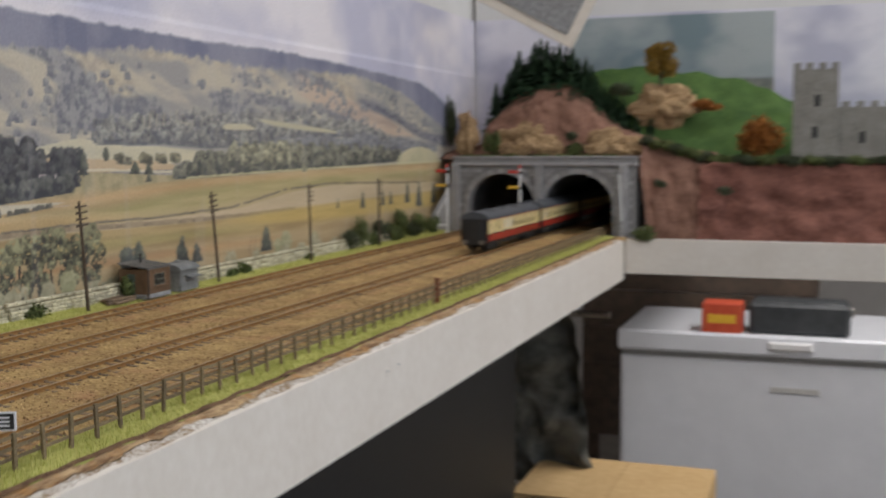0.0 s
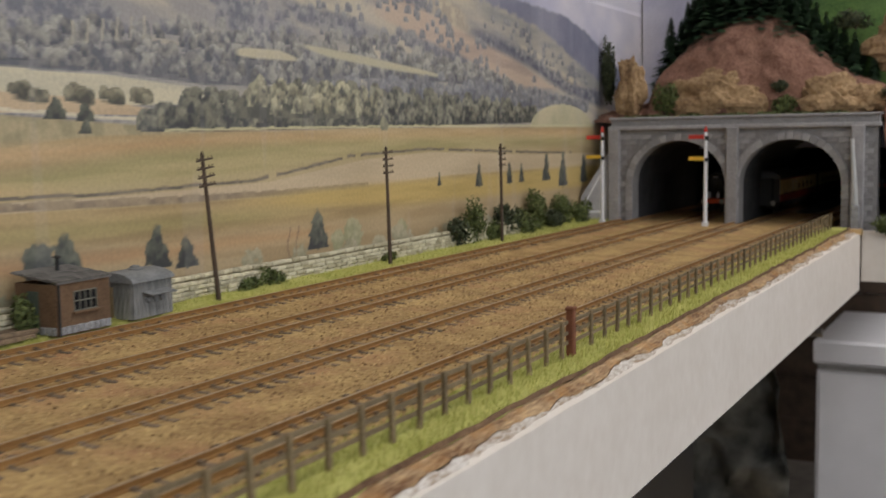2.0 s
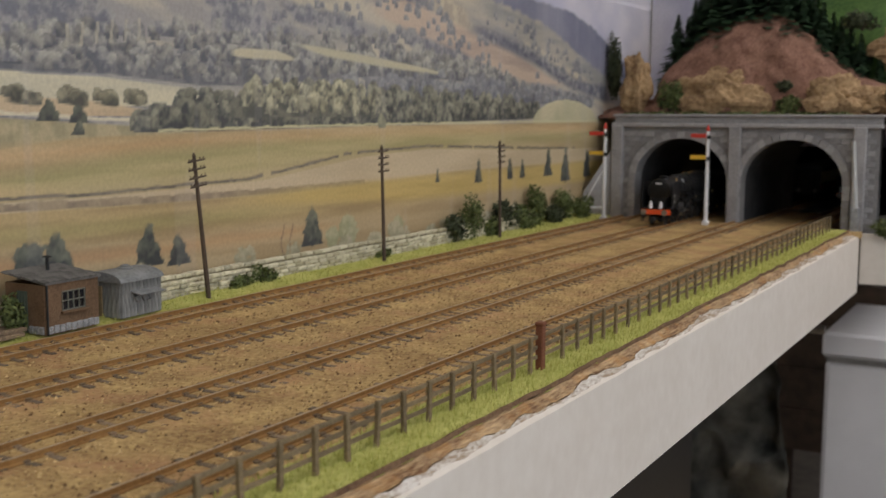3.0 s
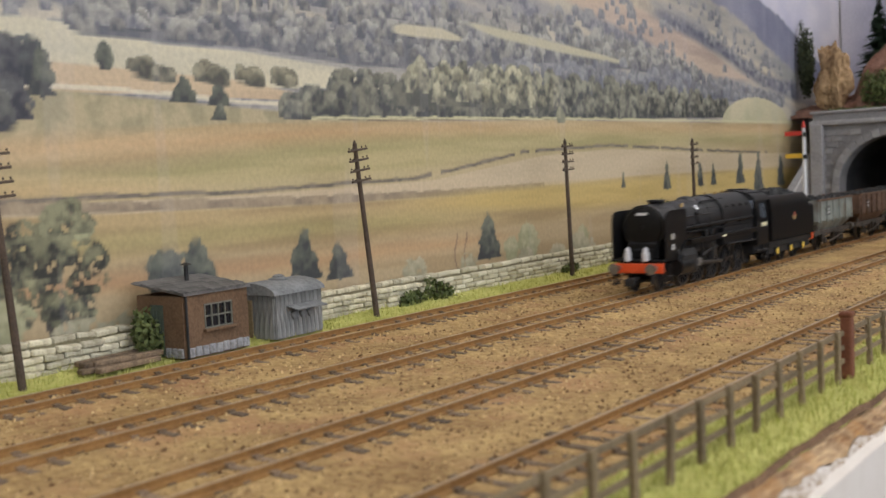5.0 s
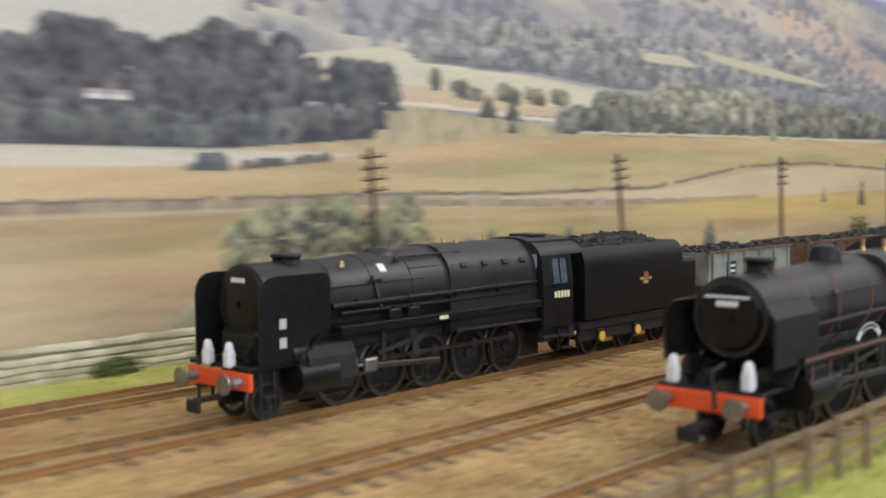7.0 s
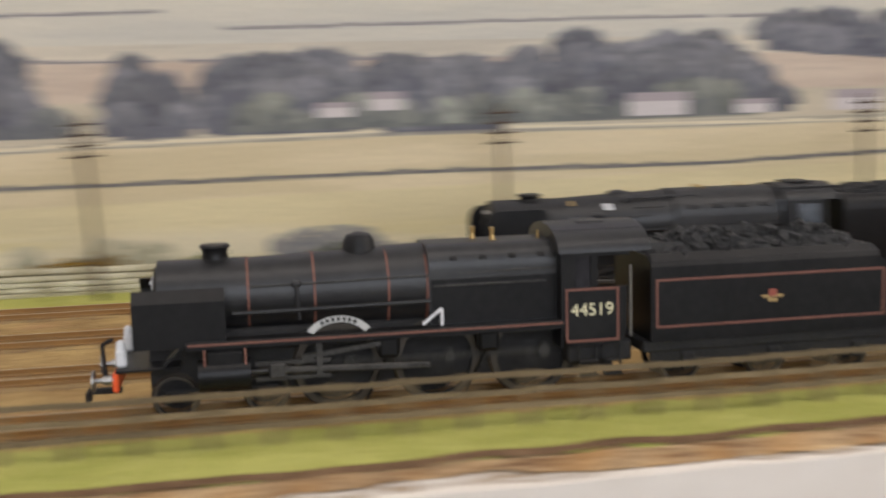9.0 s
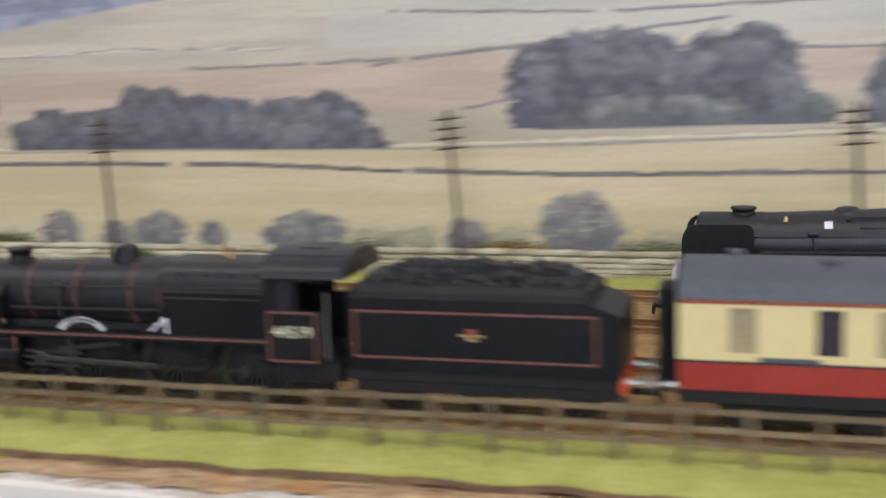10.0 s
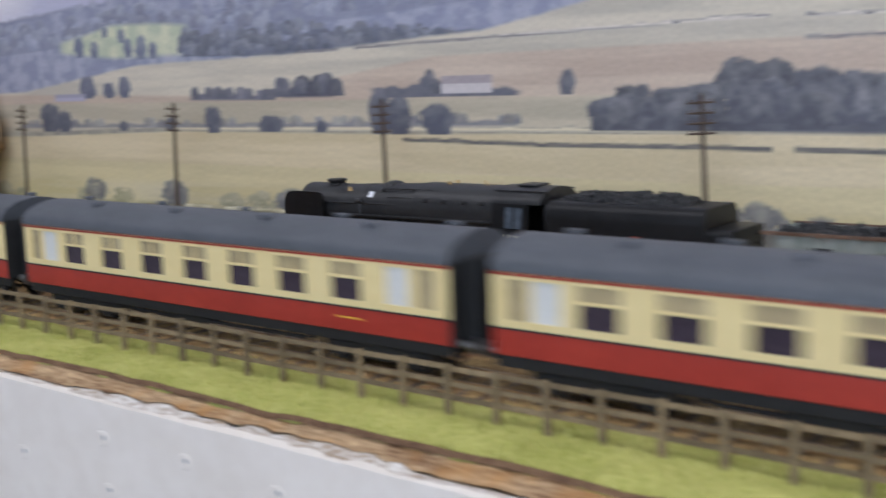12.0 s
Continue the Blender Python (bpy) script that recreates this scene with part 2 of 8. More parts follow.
def box(bm, c, d, b=0.0, turn=None):
    """A box at centre c with sizes d; b chamfers its upright and long edges."""
    x, y, z = (v / 2 for v in d)
    if b <= 0:
        vs = [(sx * x, sy * y, sz * z) for sx in (-1, 1) for sy in (-1, 1) for sz in (-1, 1)]
        fs = [(0, 1, 3, 2), (4, 6, 7, 5), (0, 4, 5, 1), (2, 3, 7, 6), (0, 2, 6, 4), (1, 5, 7, 3)]
    else:
        b = min(b, x * 0.9, y * 0.9, z * 0.9)
        ring = lambda e: [(-x + b + 0, -y + e), (x - b, -y + e), (x - e, -y + b), (x - e, y - b), (x - b, y - e), (-x + b, y - e), (-x + e, y - b), (-x + e, -y + b)]
        vs, fs = [], []
        for zz, e in ((-z, b), (-z + b, 0), (z - b, 0), (z, b)):
            vs += [(px, py, zz) for px, py in ring(e if e == 0 else b * 0.8)]
        for k in range(3):
            for i in range(8):
                j = (i + 1) % 8
                fs.append((k * 8 + i, k * 8 + j, (k + 1) * 8 + j, (k + 1) * 8 + i))
        fs += [tuple(range(7, -1, -1)), tuple(range(24, 32))]
    r = turn or Matrix.Identity(4)
    add(bm, [tuple(Vector(c) + (r @ Vector(v))) for v in vs], fs)


def cyl(bm, p0, p1, r0, r1=None, n=16, caps=True):
    p0, p1 = Vector(p0), Vector(p1)
    r1 = r0 if r1 is None else r1
    d = (p1 - p0).normalized()
    a = d.cross(Vector((0, 0, 1)) if abs(d.z) < 0.9 else Vector((1, 0, 0))).normalized()
    b = d.cross(a)
    ring = lambda p, r: [tuple(p + r * (math.cos(t) * a + math.sin(t) * b)) for t in [2 * math.pi * i / n for i in range(n)]]
    fs = [(i, (i + 1) % n, n + (i + 1) % n, n + i) for i in range(n)]
    if caps:
        fs += [tuple(range(n - 1, -1, -1)), tuple(range(n, 2 * n))]
    add(bm, ring(p0, r0) + ring(p1, r1), fs)


def prism(bm, profile, y0, y1):
    """Extrudes a closed profile of (x, z) along y."""
    n = len(profile)
    fs = [(i, (i + 1) % n, n + (i + 1) % n, n + i) for i in range(n)] + [tuple(range(n - 1, -1, -1)), tuple(range(n, 2 * n))]
    add(bm, [(x, y0, z) for x, z in profile] + [(x, y1, z) for x, z in profile], fs)


def lathe(bm, c, prof, n=20):
    """Turns a profile of (radius, z) round the upright through c."""
    vs, fs = [], []
    for r, z in prof:
        vs += [(c[0] + r * math.cos(2 * math.pi * i / n), c[1] + r * math.sin(2 * math.pi * i / n), c[2] + z) for i in range(n)]
    for k in range(len(prof) - 1):
        fs += [(k * n + i, k * n + (i + 1) % n, (k + 1) * n + (i + 1) % n, (k + 1) * n + i) for i in range(n)]
    fs.append(tuple(range((len(prof) - 1) * n, len(prof) * n)))
    add(bm, vs, fs)


def part(name, bm, material, parent=None, label="", smooth=False):
    bmesh.ops.recalc_face_normals(bm, faces=bm.faces)
    bm.transform(Matrix.Scale(S, 4))
    me = bpy.data.meshes.new(name)
    bm.to_mesh(me)
    bm.free()
    for m in material if isinstance(material, (list, tuple)) else [material]:
        me.materials.append(m)
    if smooth:
        me.shade_smooth()
        me.set_sharp_from_angle(angle=radians(35))
    ob = new(name, me)
    if parent:
        ob.parent = parent
    if label:
        tagged(ob, label)
    return ob


def thing(name, label, category, m=None, group="", kind=""):
    ob = new(name)
    ob.empty_display_size = 0.01
    ob.matrix_basis = m or Matrix.Identity(4)
    return tagged(ob, label, category, group, kind)


def raw(name, verts, faces, material, smooth=False):
    me = bpy.data.meshes.new(name)
    me.from_pydata([(x * S, y * S, z * S) for x, y, z in verts], [], faces)
    me.materials.append(material)
    if smooth:
        me.shade_smooth()
    return new(name, me)


def nz(x, y, z=0.0):
    return noise.noise(Vector((x, y, z)))


def lettering(name, text, size, material, parent, at):
    cu = bpy.data.curves.new(name, "FONT")
    cu.body, cu.size, cu.align_x, cu.align_y, cu.extrude = text, size * S, "CENTER", "CENTER", 0.01 * S
    tmp = bpy.data.objects.new(name, cu)
    me = bpy.data.meshes.new_from_object(tmp)
    bpy.data.objects.remove(tmp)
    me.materials.append(material)
    ob = new(name, me)
    ob.parent, ob.matrix_basis = parent, at
    return ob


D = 67 / 1000 / S  # track spacing, 67 mm
TRACKS = [0, D, 2 * D, 3 * D]
Y0, Y1 = -112.0, 122.0


# ---------------------------------------------------------------- room
def room():
    def wall(name, c, d, m=M_ROOM, label="plain painted room wall", cat="wall"):
        bm = bmesh.new()
        box(bm, c, d)
        return tagged(part(name, bm, m), label, cat, kind="structure")
    wall("wall_west", (-7, -32, 0), (4, 348, 198))
    wall("wall_west_return", (-30, 144, 0), (50, 4, 198))
    wall("wall_west_far", (-54, 342, 0), (4, 400, 198))
    wall("wall_far_north", (52, 541, 0), (214, 4, 198))
    # runs on unseen to the east wall, added to block the far lamp's spill
    wall("end_backboard", (90, 140, 46), (136, 3, 103), label="white board wall behind the end scenery")
    wall("end_backboard_side", (-3, 140, 46), (2.6, 3, 103), label="white board wall behind the end scenery")
    wall("end_backboard_above", (10.2, 140, 54), (23.8, 2.9, 87), label="white board wall over the tunnel")
    wall("wall_south", (74, -204, 0), (170, 4, 198))
    wall("wall_east_below", (160, 168, -45), (4, 748, 108))
    wall("wall_east_above", (160, 168, 92), (4, 748, 10))
    wall("wall_east_south", (160, -139, 48), (4, 134, 78))
    wall("wall_east_north", (160, 315, 48), (4, 450, 78))
    wall("ceiling", (54, 168, 99), (218, 748, 4), label="white painted ceiling", cat="ceiling")
    wall("floor", (54, 168, -100), (218, 748, 4), M_FLOOR, "dark worn workshop floor", "floor")
    # unseen run behind the end wall where trains wait, its shade coloured near-black
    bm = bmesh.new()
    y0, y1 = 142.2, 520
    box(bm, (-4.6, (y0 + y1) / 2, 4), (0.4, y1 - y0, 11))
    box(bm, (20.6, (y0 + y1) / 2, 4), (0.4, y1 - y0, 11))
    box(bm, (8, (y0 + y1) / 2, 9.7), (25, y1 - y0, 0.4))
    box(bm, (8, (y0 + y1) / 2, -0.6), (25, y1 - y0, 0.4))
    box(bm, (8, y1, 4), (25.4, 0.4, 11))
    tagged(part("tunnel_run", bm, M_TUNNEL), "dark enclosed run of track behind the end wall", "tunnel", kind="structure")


room()


# ---------------------------------------------------------------- printed backdrop
def fbm(y, z, s, seed, octaves=4):
    """Value noise on a grid of points, numpy only."""
    out, amp, tot = 0.0, 1.0, 0.0
    for o in range(octaves):
        rng = np.random.default_rng(seed + 17 * o)
        lat = rng.random((257, 257))
        a, b = y * s * 2 ** o + 1000, z * s * 2 ** o + 1000
        i, j = np.floor(a).astype(int), np.floor(b).astype(int)
        u, v = a - i, b - j
        u, v = u * u * (3 - 2 * u), v * v * (3 - 2 * v)
        g = lambda p, q: lat[p % 257, q % 257]
        out = out + amp * ((g(i, j) * (1 - u) + g(i + 1, j) * u) * (1 - v) + (g(i, j + 1) * (1 - u) + g(i + 1, j + 1) * u) * v)
        tot += amp
        amp *= 0.5
    return out / tot


def lin(r, g, b):
    return np.array([(v / 255 / 12.92 if v < 10 else ((v / 255 + 0.055) / 1.055) ** 2.4) for v in (r, g, b)])


class Print:
    """A landscape print: colours laid over a grid of (y, z)."""

    def __init__(self, ys, zs):
        self.ys, self.zs = ys, zs
        self.y, self.z = np.meshgrid(self.ys, self.zs, indexing="ij")
        self.c = np.zeros(self.y.shape + (3,))
        self.n1 = fbm(self.y, self.z, 0.25, 1)
        self.n2 = fbm(self.y, self.z, 1.6, 2)
        self.n3 = fbm(self.y, self.z, 4.0, 3, 2)
        self.n4 = fbm(self.y, self.z, 2.4, 5, 3)
        self.streak = fbm(self.y * 0.12, self.z * 1.6, 1.0, 4)

    def curve(self, pts):
        p = sorted(pts)
        return np.interp(self.y, [a for a, _ in p], [b for _, b in p])

    def lay(self, mask, a, b, grain=0.5, noise_map=None):
        n = (self.n2 if noise_map is None else noise_map)
        f = np.clip((n - 0.5) * 2.4 * (1 + grain) + 0.5, 0, 1)[..., None]
        col = lin(*a) * (1 - f) + lin(*b) * f
        m = np.clip(mask, 0, 1)[..., None]
        self.c = self.c * (1 - m) + col * m

    def below(self, pts, soft=0.12, rough=0.0):
        return np.clip((self.curve(pts) + rough * (self.n2 - 0.5) - self.z) / soft + 0.5, 0, 1)

    def line(self, pts, width, col, col2=None, gaps=0.0):
        p = sorted(pts)
        inside = (self.y > p[0][0]) & (self.y < p[-1][0])
        d = np.abs(self.z - self.curve(pts) - 0.12 * (self.n2 - 0.5))
        m = np.clip((width * (0.6 + 0.8 * self.n2) / 2 - d) / 0.06 + 0.5, 0, 1) * inside
        if gaps:
            m = m * (fbm(self.y, self.z * 0, 0.7, 9, 2) > gaps)
        self.lay(m, col, col2 or col)

    def tree(self, y, z, w, h, dark=(70, 74, 76), light=(118, 122, 112), conifer=False, airy=0.0, flat=False, grain=1.0, lit=0.0):
        """A lobed crown with its foot at (y, z), lighter towards its top."""
        i = np.where(np.abs(self.ys - y) < w * 0.8 + 0.3)[0]
        k = np.where((self.zs > z - 0.1) & (self.zs < z + h * 1.1 + 0.1))[0]
        if not len(i) or not len(k):
            return
        a = (slice(i[0], i[-1] + 1), slice(k[0], k[-1] + 1))
        Y, Z = self.y[a], self.z[a]
        v = (Z - z) / h
        n, g = self.n2[a], self.n4[a]
        if conifer:
            r = np.clip(1.05 - v, 0, 1) ** 0.75 * (v > 0.04) + 0.12 * (v >= 0) * (v <= 0.04)
        else:
            r = np.where(v > 0.35, np.sqrt(np.clip(1 - ((v - 0.35) / 0.65) ** 2, 0, 1)), 0.62 + 1.08 * np.clip(v, 0, 1))
            if flat:
                r = np.where((v >= -0.02) & (v < 0.55), np.maximum(r, 1.0), r)
        edge = r * (w / 2) * (0.5 + 0.5 * n + 0.5 * g) + 0.28 * min(w, 1.5) * (self.n3[a] - 0.5) - np.abs(Y - y)
        m = np.clip(edge / 0.09 + 0.5, 0, 1) * (v > -0.02) * np.clip((1.02 + 0.35 * (g - 0.5) - v) * 7, 0, 1)
        if airy:
            m = m * np.clip((self.n3[a] - airy) * 8, 0, 1)
        f = np.clip(0.08 + lit + 0.55 * v + grain * 1.5 * (g - 0.5) + 0.8 * grain * (self.n3[a] - 0.5) + 0.22 * (Y - y) / w, 0, 1)[..., None]
        col = lin(*dark) * (1 - f) + lin(*light) * f
        m = m[..., None]
        self.c[a] = self.c[a] * (1 - m) + col * m

    def wood(self, y0, y1, zf, zt, count, seed, dark=(84, 88, 92), light=(124, 127, 122), conifer=0.3, grain=1.0, size=0.0, lit=0.0):
        """Crowns in rows, the far ones first; size is a crown's height."""
        rng = np.random.default_rng(seed)
        lo, hi = np.interp(self.y, *zip(*zf)), np.interp(self.y, *zip(*zt))
        inside = np.clip(np.minimum(self.y - y0, y1 - self.y) / 0.5 + 1.0 - 1.2 * self.n2, 0, 1)
        foot = np.clip((lo + (0.25 + 0.5 * self.n2) * (hi - lo) - self.z) / 0.1, 0, 1) * np.clip((self.z - lo) / 0.06 + 1, 0, 1) * inside
        self.lay(foot, dark, tuple((a + 2 * b) / 3 for a, b in zip(light, dark)), 0.6)
        for k in range(count):
            y = y0 + (y1 - y0) * rng.random()
            f, t = np.interp(y, *zip(*zf)), np.interp(y, *zip(*zt))
            u = rng.random()
            h = (size or max((t - f) * 0.55, 0.5)) * (0.75 + 0.45 * rng.random())
            base = f + max(t - f - 0.85 * h, 0) * (1 - k / count) * (0.75 + 0.35 * u)
            c = 0.86 + 0.24 * rng.random()
            self.tree(y, base, h * (0.95 + 0.6 * rng.random()), h, tuple(q * c for q in dark), tuple(q * c for q in light), rng.random() < conifer, flat=True, grain=grain, lit=lit + 0.25 * (u - 0.5))

    def field(self, upper, lower, a, b, ends=(-200, 200), soft=0.3, edge=1.5, k=1.0, noise_map=None):
        """Colour between two lines, faded at its ends."""
        m = self.below(upper, soft) * (1 - self.below(lower, soft)) * np.clip((self.y - ends[0]) / edge, 0, 1) * np.clip((ends[1] - self.y) / edge, 0, 1)
        self.lay(m * k, a, b, 0.4, self.streak if noise_map is None else noise_map)

    def house(self, y, z, w, h, wall=(204, 198, 195), roof=(166, 156, 157)):
        self.lay((np.abs(self.y - y) < w / 2) & (self.z > z) & (self.z < z + h * 0.6), wall, wall, 0.1)
        self.lay((np.abs(self.y - y) < w / 2) & (self.z >= z + h * 0.55) & (self.z < z + h), roof, roof, 0.1)

    def mesh(self, name, x, flip=False):
        ny, nzz = self.y.shape
        co = np.stack([np.full(self.y.size, x), self.y.ravel(), self.z.ravel()], 1) * S
        i = np.arange(ny - 1)[:, None] * nzz + np.arange(nzz - 1)[None]
        f = np.stack([i, i + nzz, i + nzz + 1, i + 1], -1).reshape(-1, 4)
        me = bpy.data.meshes.new(name)
        me.vertices.add(len(co))
        me.vertices.foreach_set("co", co.ravel())
        me.loops.add(f.size)
        me.loops.foreach_set("vertex_index", f.ravel())
        me.polygons.add(len(f))
        me.polygons.foreach_set("loop_start", np.arange(0, f.size, 4))
        me.polygons.foreach_set("loop_total", np.full(len(f), 4))
        me.update()
        grey = self.c.mean(axis=2, keepdims=True)
        self.c = (self.c * 0.95 + grey * 0.05) * np.array([1.0, 0.975, 0.985])
        at = me.color_attributes.new("print", "FLOAT_COLOR", "POINT")
        at.data.foreach_set("color", np.concatenate([self.c.reshape(-1, 3), np.ones((len(co), 1))], 1).ravel())
        me.materials.append(M_PRINT)
        return new(name, me)


M_PRINT = bpy.data.materials.new("matt_printed_paper")
M_PRINT.use_nodes = True
_n = M_PRINT.node_tree.nodes
_a = _n.new("ShaderNodeVertexColor")
_a.layer_name = "print"
_t = _n.new("ShaderNodeTexCoord")
_g = _n.new("ShaderNodeTexNoise")
_g.inputs["Scale"].default_value, _g.inputs["Detail"].default_value = 5.0 / S, 3
_r = _n.new("ShaderNodeMapRange")
_r.inputs["From Min"].default_value, _r.inputs["From Max"].default_value = 0.3, 0.7
_r.inputs["To Min"].default_value, _r.inputs["To Max"].default_value = 0.92, 1.08
_m = _n.new("ShaderNodeVectorMath")
_m.operation = "SCALE"
M_PRINT.node_tree.links.new(_t.outputs["Object"], _g.inputs["Vector"])
M_PRINT.node_tree.links.new(_g.outputs["Fac"], _r.inputs["Value"])
M_PRINT.node_tree.links.new(_a.outputs[0], _m.inputs[0])
M_PRINT.node_tree.links.new(_r.outputs[0], _m.inputs["Scale"])
M_PRINT.node_tree.links.new(_m.outputs[0], _n["Principled BSDF"].inputs["Base Color"])
_n["Principled BSDF"].inputs["Roughness"].default_value = 0.55


def backdrop():
    p = Print(np.concatenate([np.arange(-142, -100, 0.4), np.arange(-100, 115, 0.088), np.arange(115, 137.7, 0.14)]),
              np.concatenate([np.arange(-0.6, 13, 0.076), np.arange(13, 19.6, 0.11), np.arange(19.6, 27.6, 0.4)]))
    # sky
    p.lay(np.ones(p.y.shape), (192, 193, 212), (230, 227, 231), 0.6, fbm(p.y, p.z * 1.4, 0.09, 31))
    # far blue ridge and the hill face in front of it
    far = [(-128, 12.5), (-97, 12.6), (-82, 13.4), (-60, 13.8), (-30, 14.6), (0, 16), (30, 18.0), (46, 18.7), (57, 18.7), (70, 18.6), (84, 18.8), (99, 18.4), (110, 18.0), (116, 17.8), (122, 16.7), (128, 14.6), (136, 12.6)]
    p.lay(p.below(far, 0.2, 0.4), (118, 122, 144), (142, 144, 160), 0.5, p.n1)
    face = [(-128, 11.8), (-60, 11.6), (-30, 12.8), (0, 14), (40, 16.0), (54, 16.6), (62, 17.4), (75, 17.0), (88, 17.4), (99, 17.5), (108, 16.6), (114, 15.4), (121, 13.4), (128, 11.6), (136, 10.4)]
    slope = p.z + 0.16 * (p.y - 80)
    p.lay(p.below(face, 0.5, 0.9), (160, 158, 154), (196, 189, 168), 0.7, fbm(p.y * 0.4, slope * 1.5, 0.5, 35))
    north_face = p.below(face, 0.4, 0.9) * np.clip((p.y - 34) / 10, 0, 1)
    # patchwork of far woods and clearings that lean with the slope
    p.lay(np.clip((fbm(p.y * 0.5, slope * 1.5, 0.33, 41) - 0.5) * 9, 0, 1) * north_face * (p.y < 99), (120, 123, 131), (158, 157, 157), 1.0, p.n4)
    p.lay(np.clip((fbm(p.y * 0.35, slope * 1.8, 0.3, 43) - 0.57) * 9, 0, 1) * north_face * (p.z > 12), (176, 166, 148), (200, 192, 166), 0.4)
    # bare pink slope, the ravine and the shoulder beyond it
    p.field([(84, 17.2), (95.5, 15.2), (104.8, 13.8), (113, 11.8)], [(84, 15.2), (90, 14.2), (97, 13.2), (101, 12.4), (108, 11.4)], (176, 158, 144), (200, 182, 160), (84, 116), 0.35, 2.5)
    p.field([(99, 15.4), (108, 14.2), (118, 12.0), (126, 11.6)], [(99, 14.6), (108, 13.2), (116, 11.4), (126, 10.0)], (98, 102, 116), (124, 127, 136), (97, 128), 0.5, 3.0, 1.0, p.n4)
    p.field([(100, 17.4), (112, 16.0), (124, 12.6)], [(100, 16.0), (110, 14.4), (122, 11.8)], (150, 151, 146), (176, 172, 158), (98, 130), 0.5, 4.0)
    rng = np.random.default_rng(29)
    for k in range(900):
        y, u = 44 + 82 * rng.random(), rng.random()
        top = np.interp(y, [q for q, _ in face], [q for _, q in face])
        z = top - 0.8 - (top - 11) * (k / 900) * (0.9 + 0.2 * u)
        if fbm(np.array([y * 0.5]), np.array([(z + 0.16 * (y - 80)) * 1.5]), 0.33, 41)[0] > 0.47 or u > 0.93:
            h = 0.35 + 0.35 * rng.random()
            p.tree(y, z, h * (0.9 + 0.6 * rng.random()), h, (114, 117, 126), (164, 164, 160), False, flat=True, lit=0.15)
    # wooded far hill of the southern part
    hill = [(-128, 12.4), (-97, 12.4), (-82, 13.6), (-70, 14.4), (-58, 14.6), (-46, 14.4), (-36, 14.0), (-20, 13.6), (136, 0)]
    p.lay(p.below(hill, 0.3, 0.8) * (p.y < -20), (144, 149, 170), (170, 173, 188), 0.7)
    p.wood(-122, -46, [(-128, 9.0), (-90, 10.6), (-70, 10.8), (-46, 12.0)], [(-128, 12.2), (-90, 12.4), (-70, 13.6), (-46, 13.8)], 330, 4, (138, 143, 162), (168, 172, 184), 0.03, 0.8, 0.7, 0.1)
    p.field([(-92, 10.7), (-88, 11.2), (-85, 11.7), (-81, 11.6), (-77, 11.3)], [(-92, 10.3), (-85, 9.7), (-77, 9.7)], (186, 196, 168), (212, 214, 182), (-91, -77.6), 0.3, 0.8, 1.0, p.n2)
    for y, z, h in ((-88.6, 9.9, 1.3), (-87, 9.8, 1.1), (-84.2, 10.6, 0.9), (-83.6, 9.7, 1.2), (-82.3, 9.6, 1.4), (-81.2, 9.6, 1.0), (-85.8, 11.0, 0.7)):
        p.tree(y, z, h * 0.75, h, (108, 114, 136), (140, 146, 156), lit=0.1)
    p.wood(-78.5, -56.4, [(-79, 9.6), (-69, 9.3), (-56, 9.3)], [(-79, 11.2), (-69, 11.1), (-62, 10.6), (-56, 10.0)], 190, 5, (108, 113, 128), (140, 144, 152), 0.03, 0.9, 0.6, 0.08)
    # sloping upper fields, south
    up = [(-128, 7.2), (-95, 7.8), (-83, 9.2), (-69, 9.4), (-57, 10.0), (-50, 11.2), (-40, 12.4), (-28, 13.4), (-10, 14.0), (10, 13.6), (34, 12.4), (60, 11.4), (136, 8)]
    low = p.below(up, 0.15, 0.1) * (p.y < 46)
    p.lay(low, (190, 184, 166), (212, 204, 182), 0.3, p.streak)
    p.lay(low * (p.z > 9.6) * (p.y > -35), (196, 194, 180), (208, 204, 186), 0.3, p.streak)
    p.lay(p.below([(-128, 7.5), (-95, 7.6), (-73, 7.2), (-60, 8.9), (-42, 9.0), (-31, 9.2), (-14, 9.0), (3.4, 8.9), (36, 8.8), (46, 7.5)], 0.12) * (p.y < 46), (190, 172, 152), (206, 190, 168), 0.4, p.streak)
    p.lay(p.below([(-128, 6.6), (-95, 7.0), (-73, 6.9), (-50, 6.9), (-29, 6.9), (-14, 7.4), (46, 7.2)], 0.12) * (p.y < 46), (182, 174, 150), (200, 190, 164), 0.4, p.streak)
    for pts in ([(-69, 9.45), (-51, 9.75), (-44, 9.9), (-37, 9.7)], [(-42, 8.95), (-36, 9.0), (-30.7, 9.1), (-27, 9.4), (-18, 10.3)], [(-33, 8.85), (-28, 9.4), (-14, 9.0), (3, 8.9)], [(-29, 6.9), (-26, 7.45), (-22, 7.9)], [(-32, 11.1), (-23, 10.7), (-10, 10.9)], [(-8, 10.2), (6, 10.4), (20, 10.5)]):
        p.line(pts, 0.13, (128, 124, 128), (150, 146, 142), 0.25)
    p.line([(-56, 9.75), (-44, 9.85), (-36, 9.7)], 0.1, (210, 203, 188), (220, 212, 198), 0.3)
    # pale field and tracks, north
    pale = (p.below([(49, 10.3), (53, 10.9), (56, 10.8), (58.4, 10.4), (62.4, 10.4), (68.4, 10.0), (72, 9.4)], 0.1) * (p.z > 8.9 + 0.02 * (p.y - 54)) * (p.y > 49) * (p.y < 72))
    p.lay(pale, (200, 196, 170), (212, 206, 176), 0.3, p.streak)
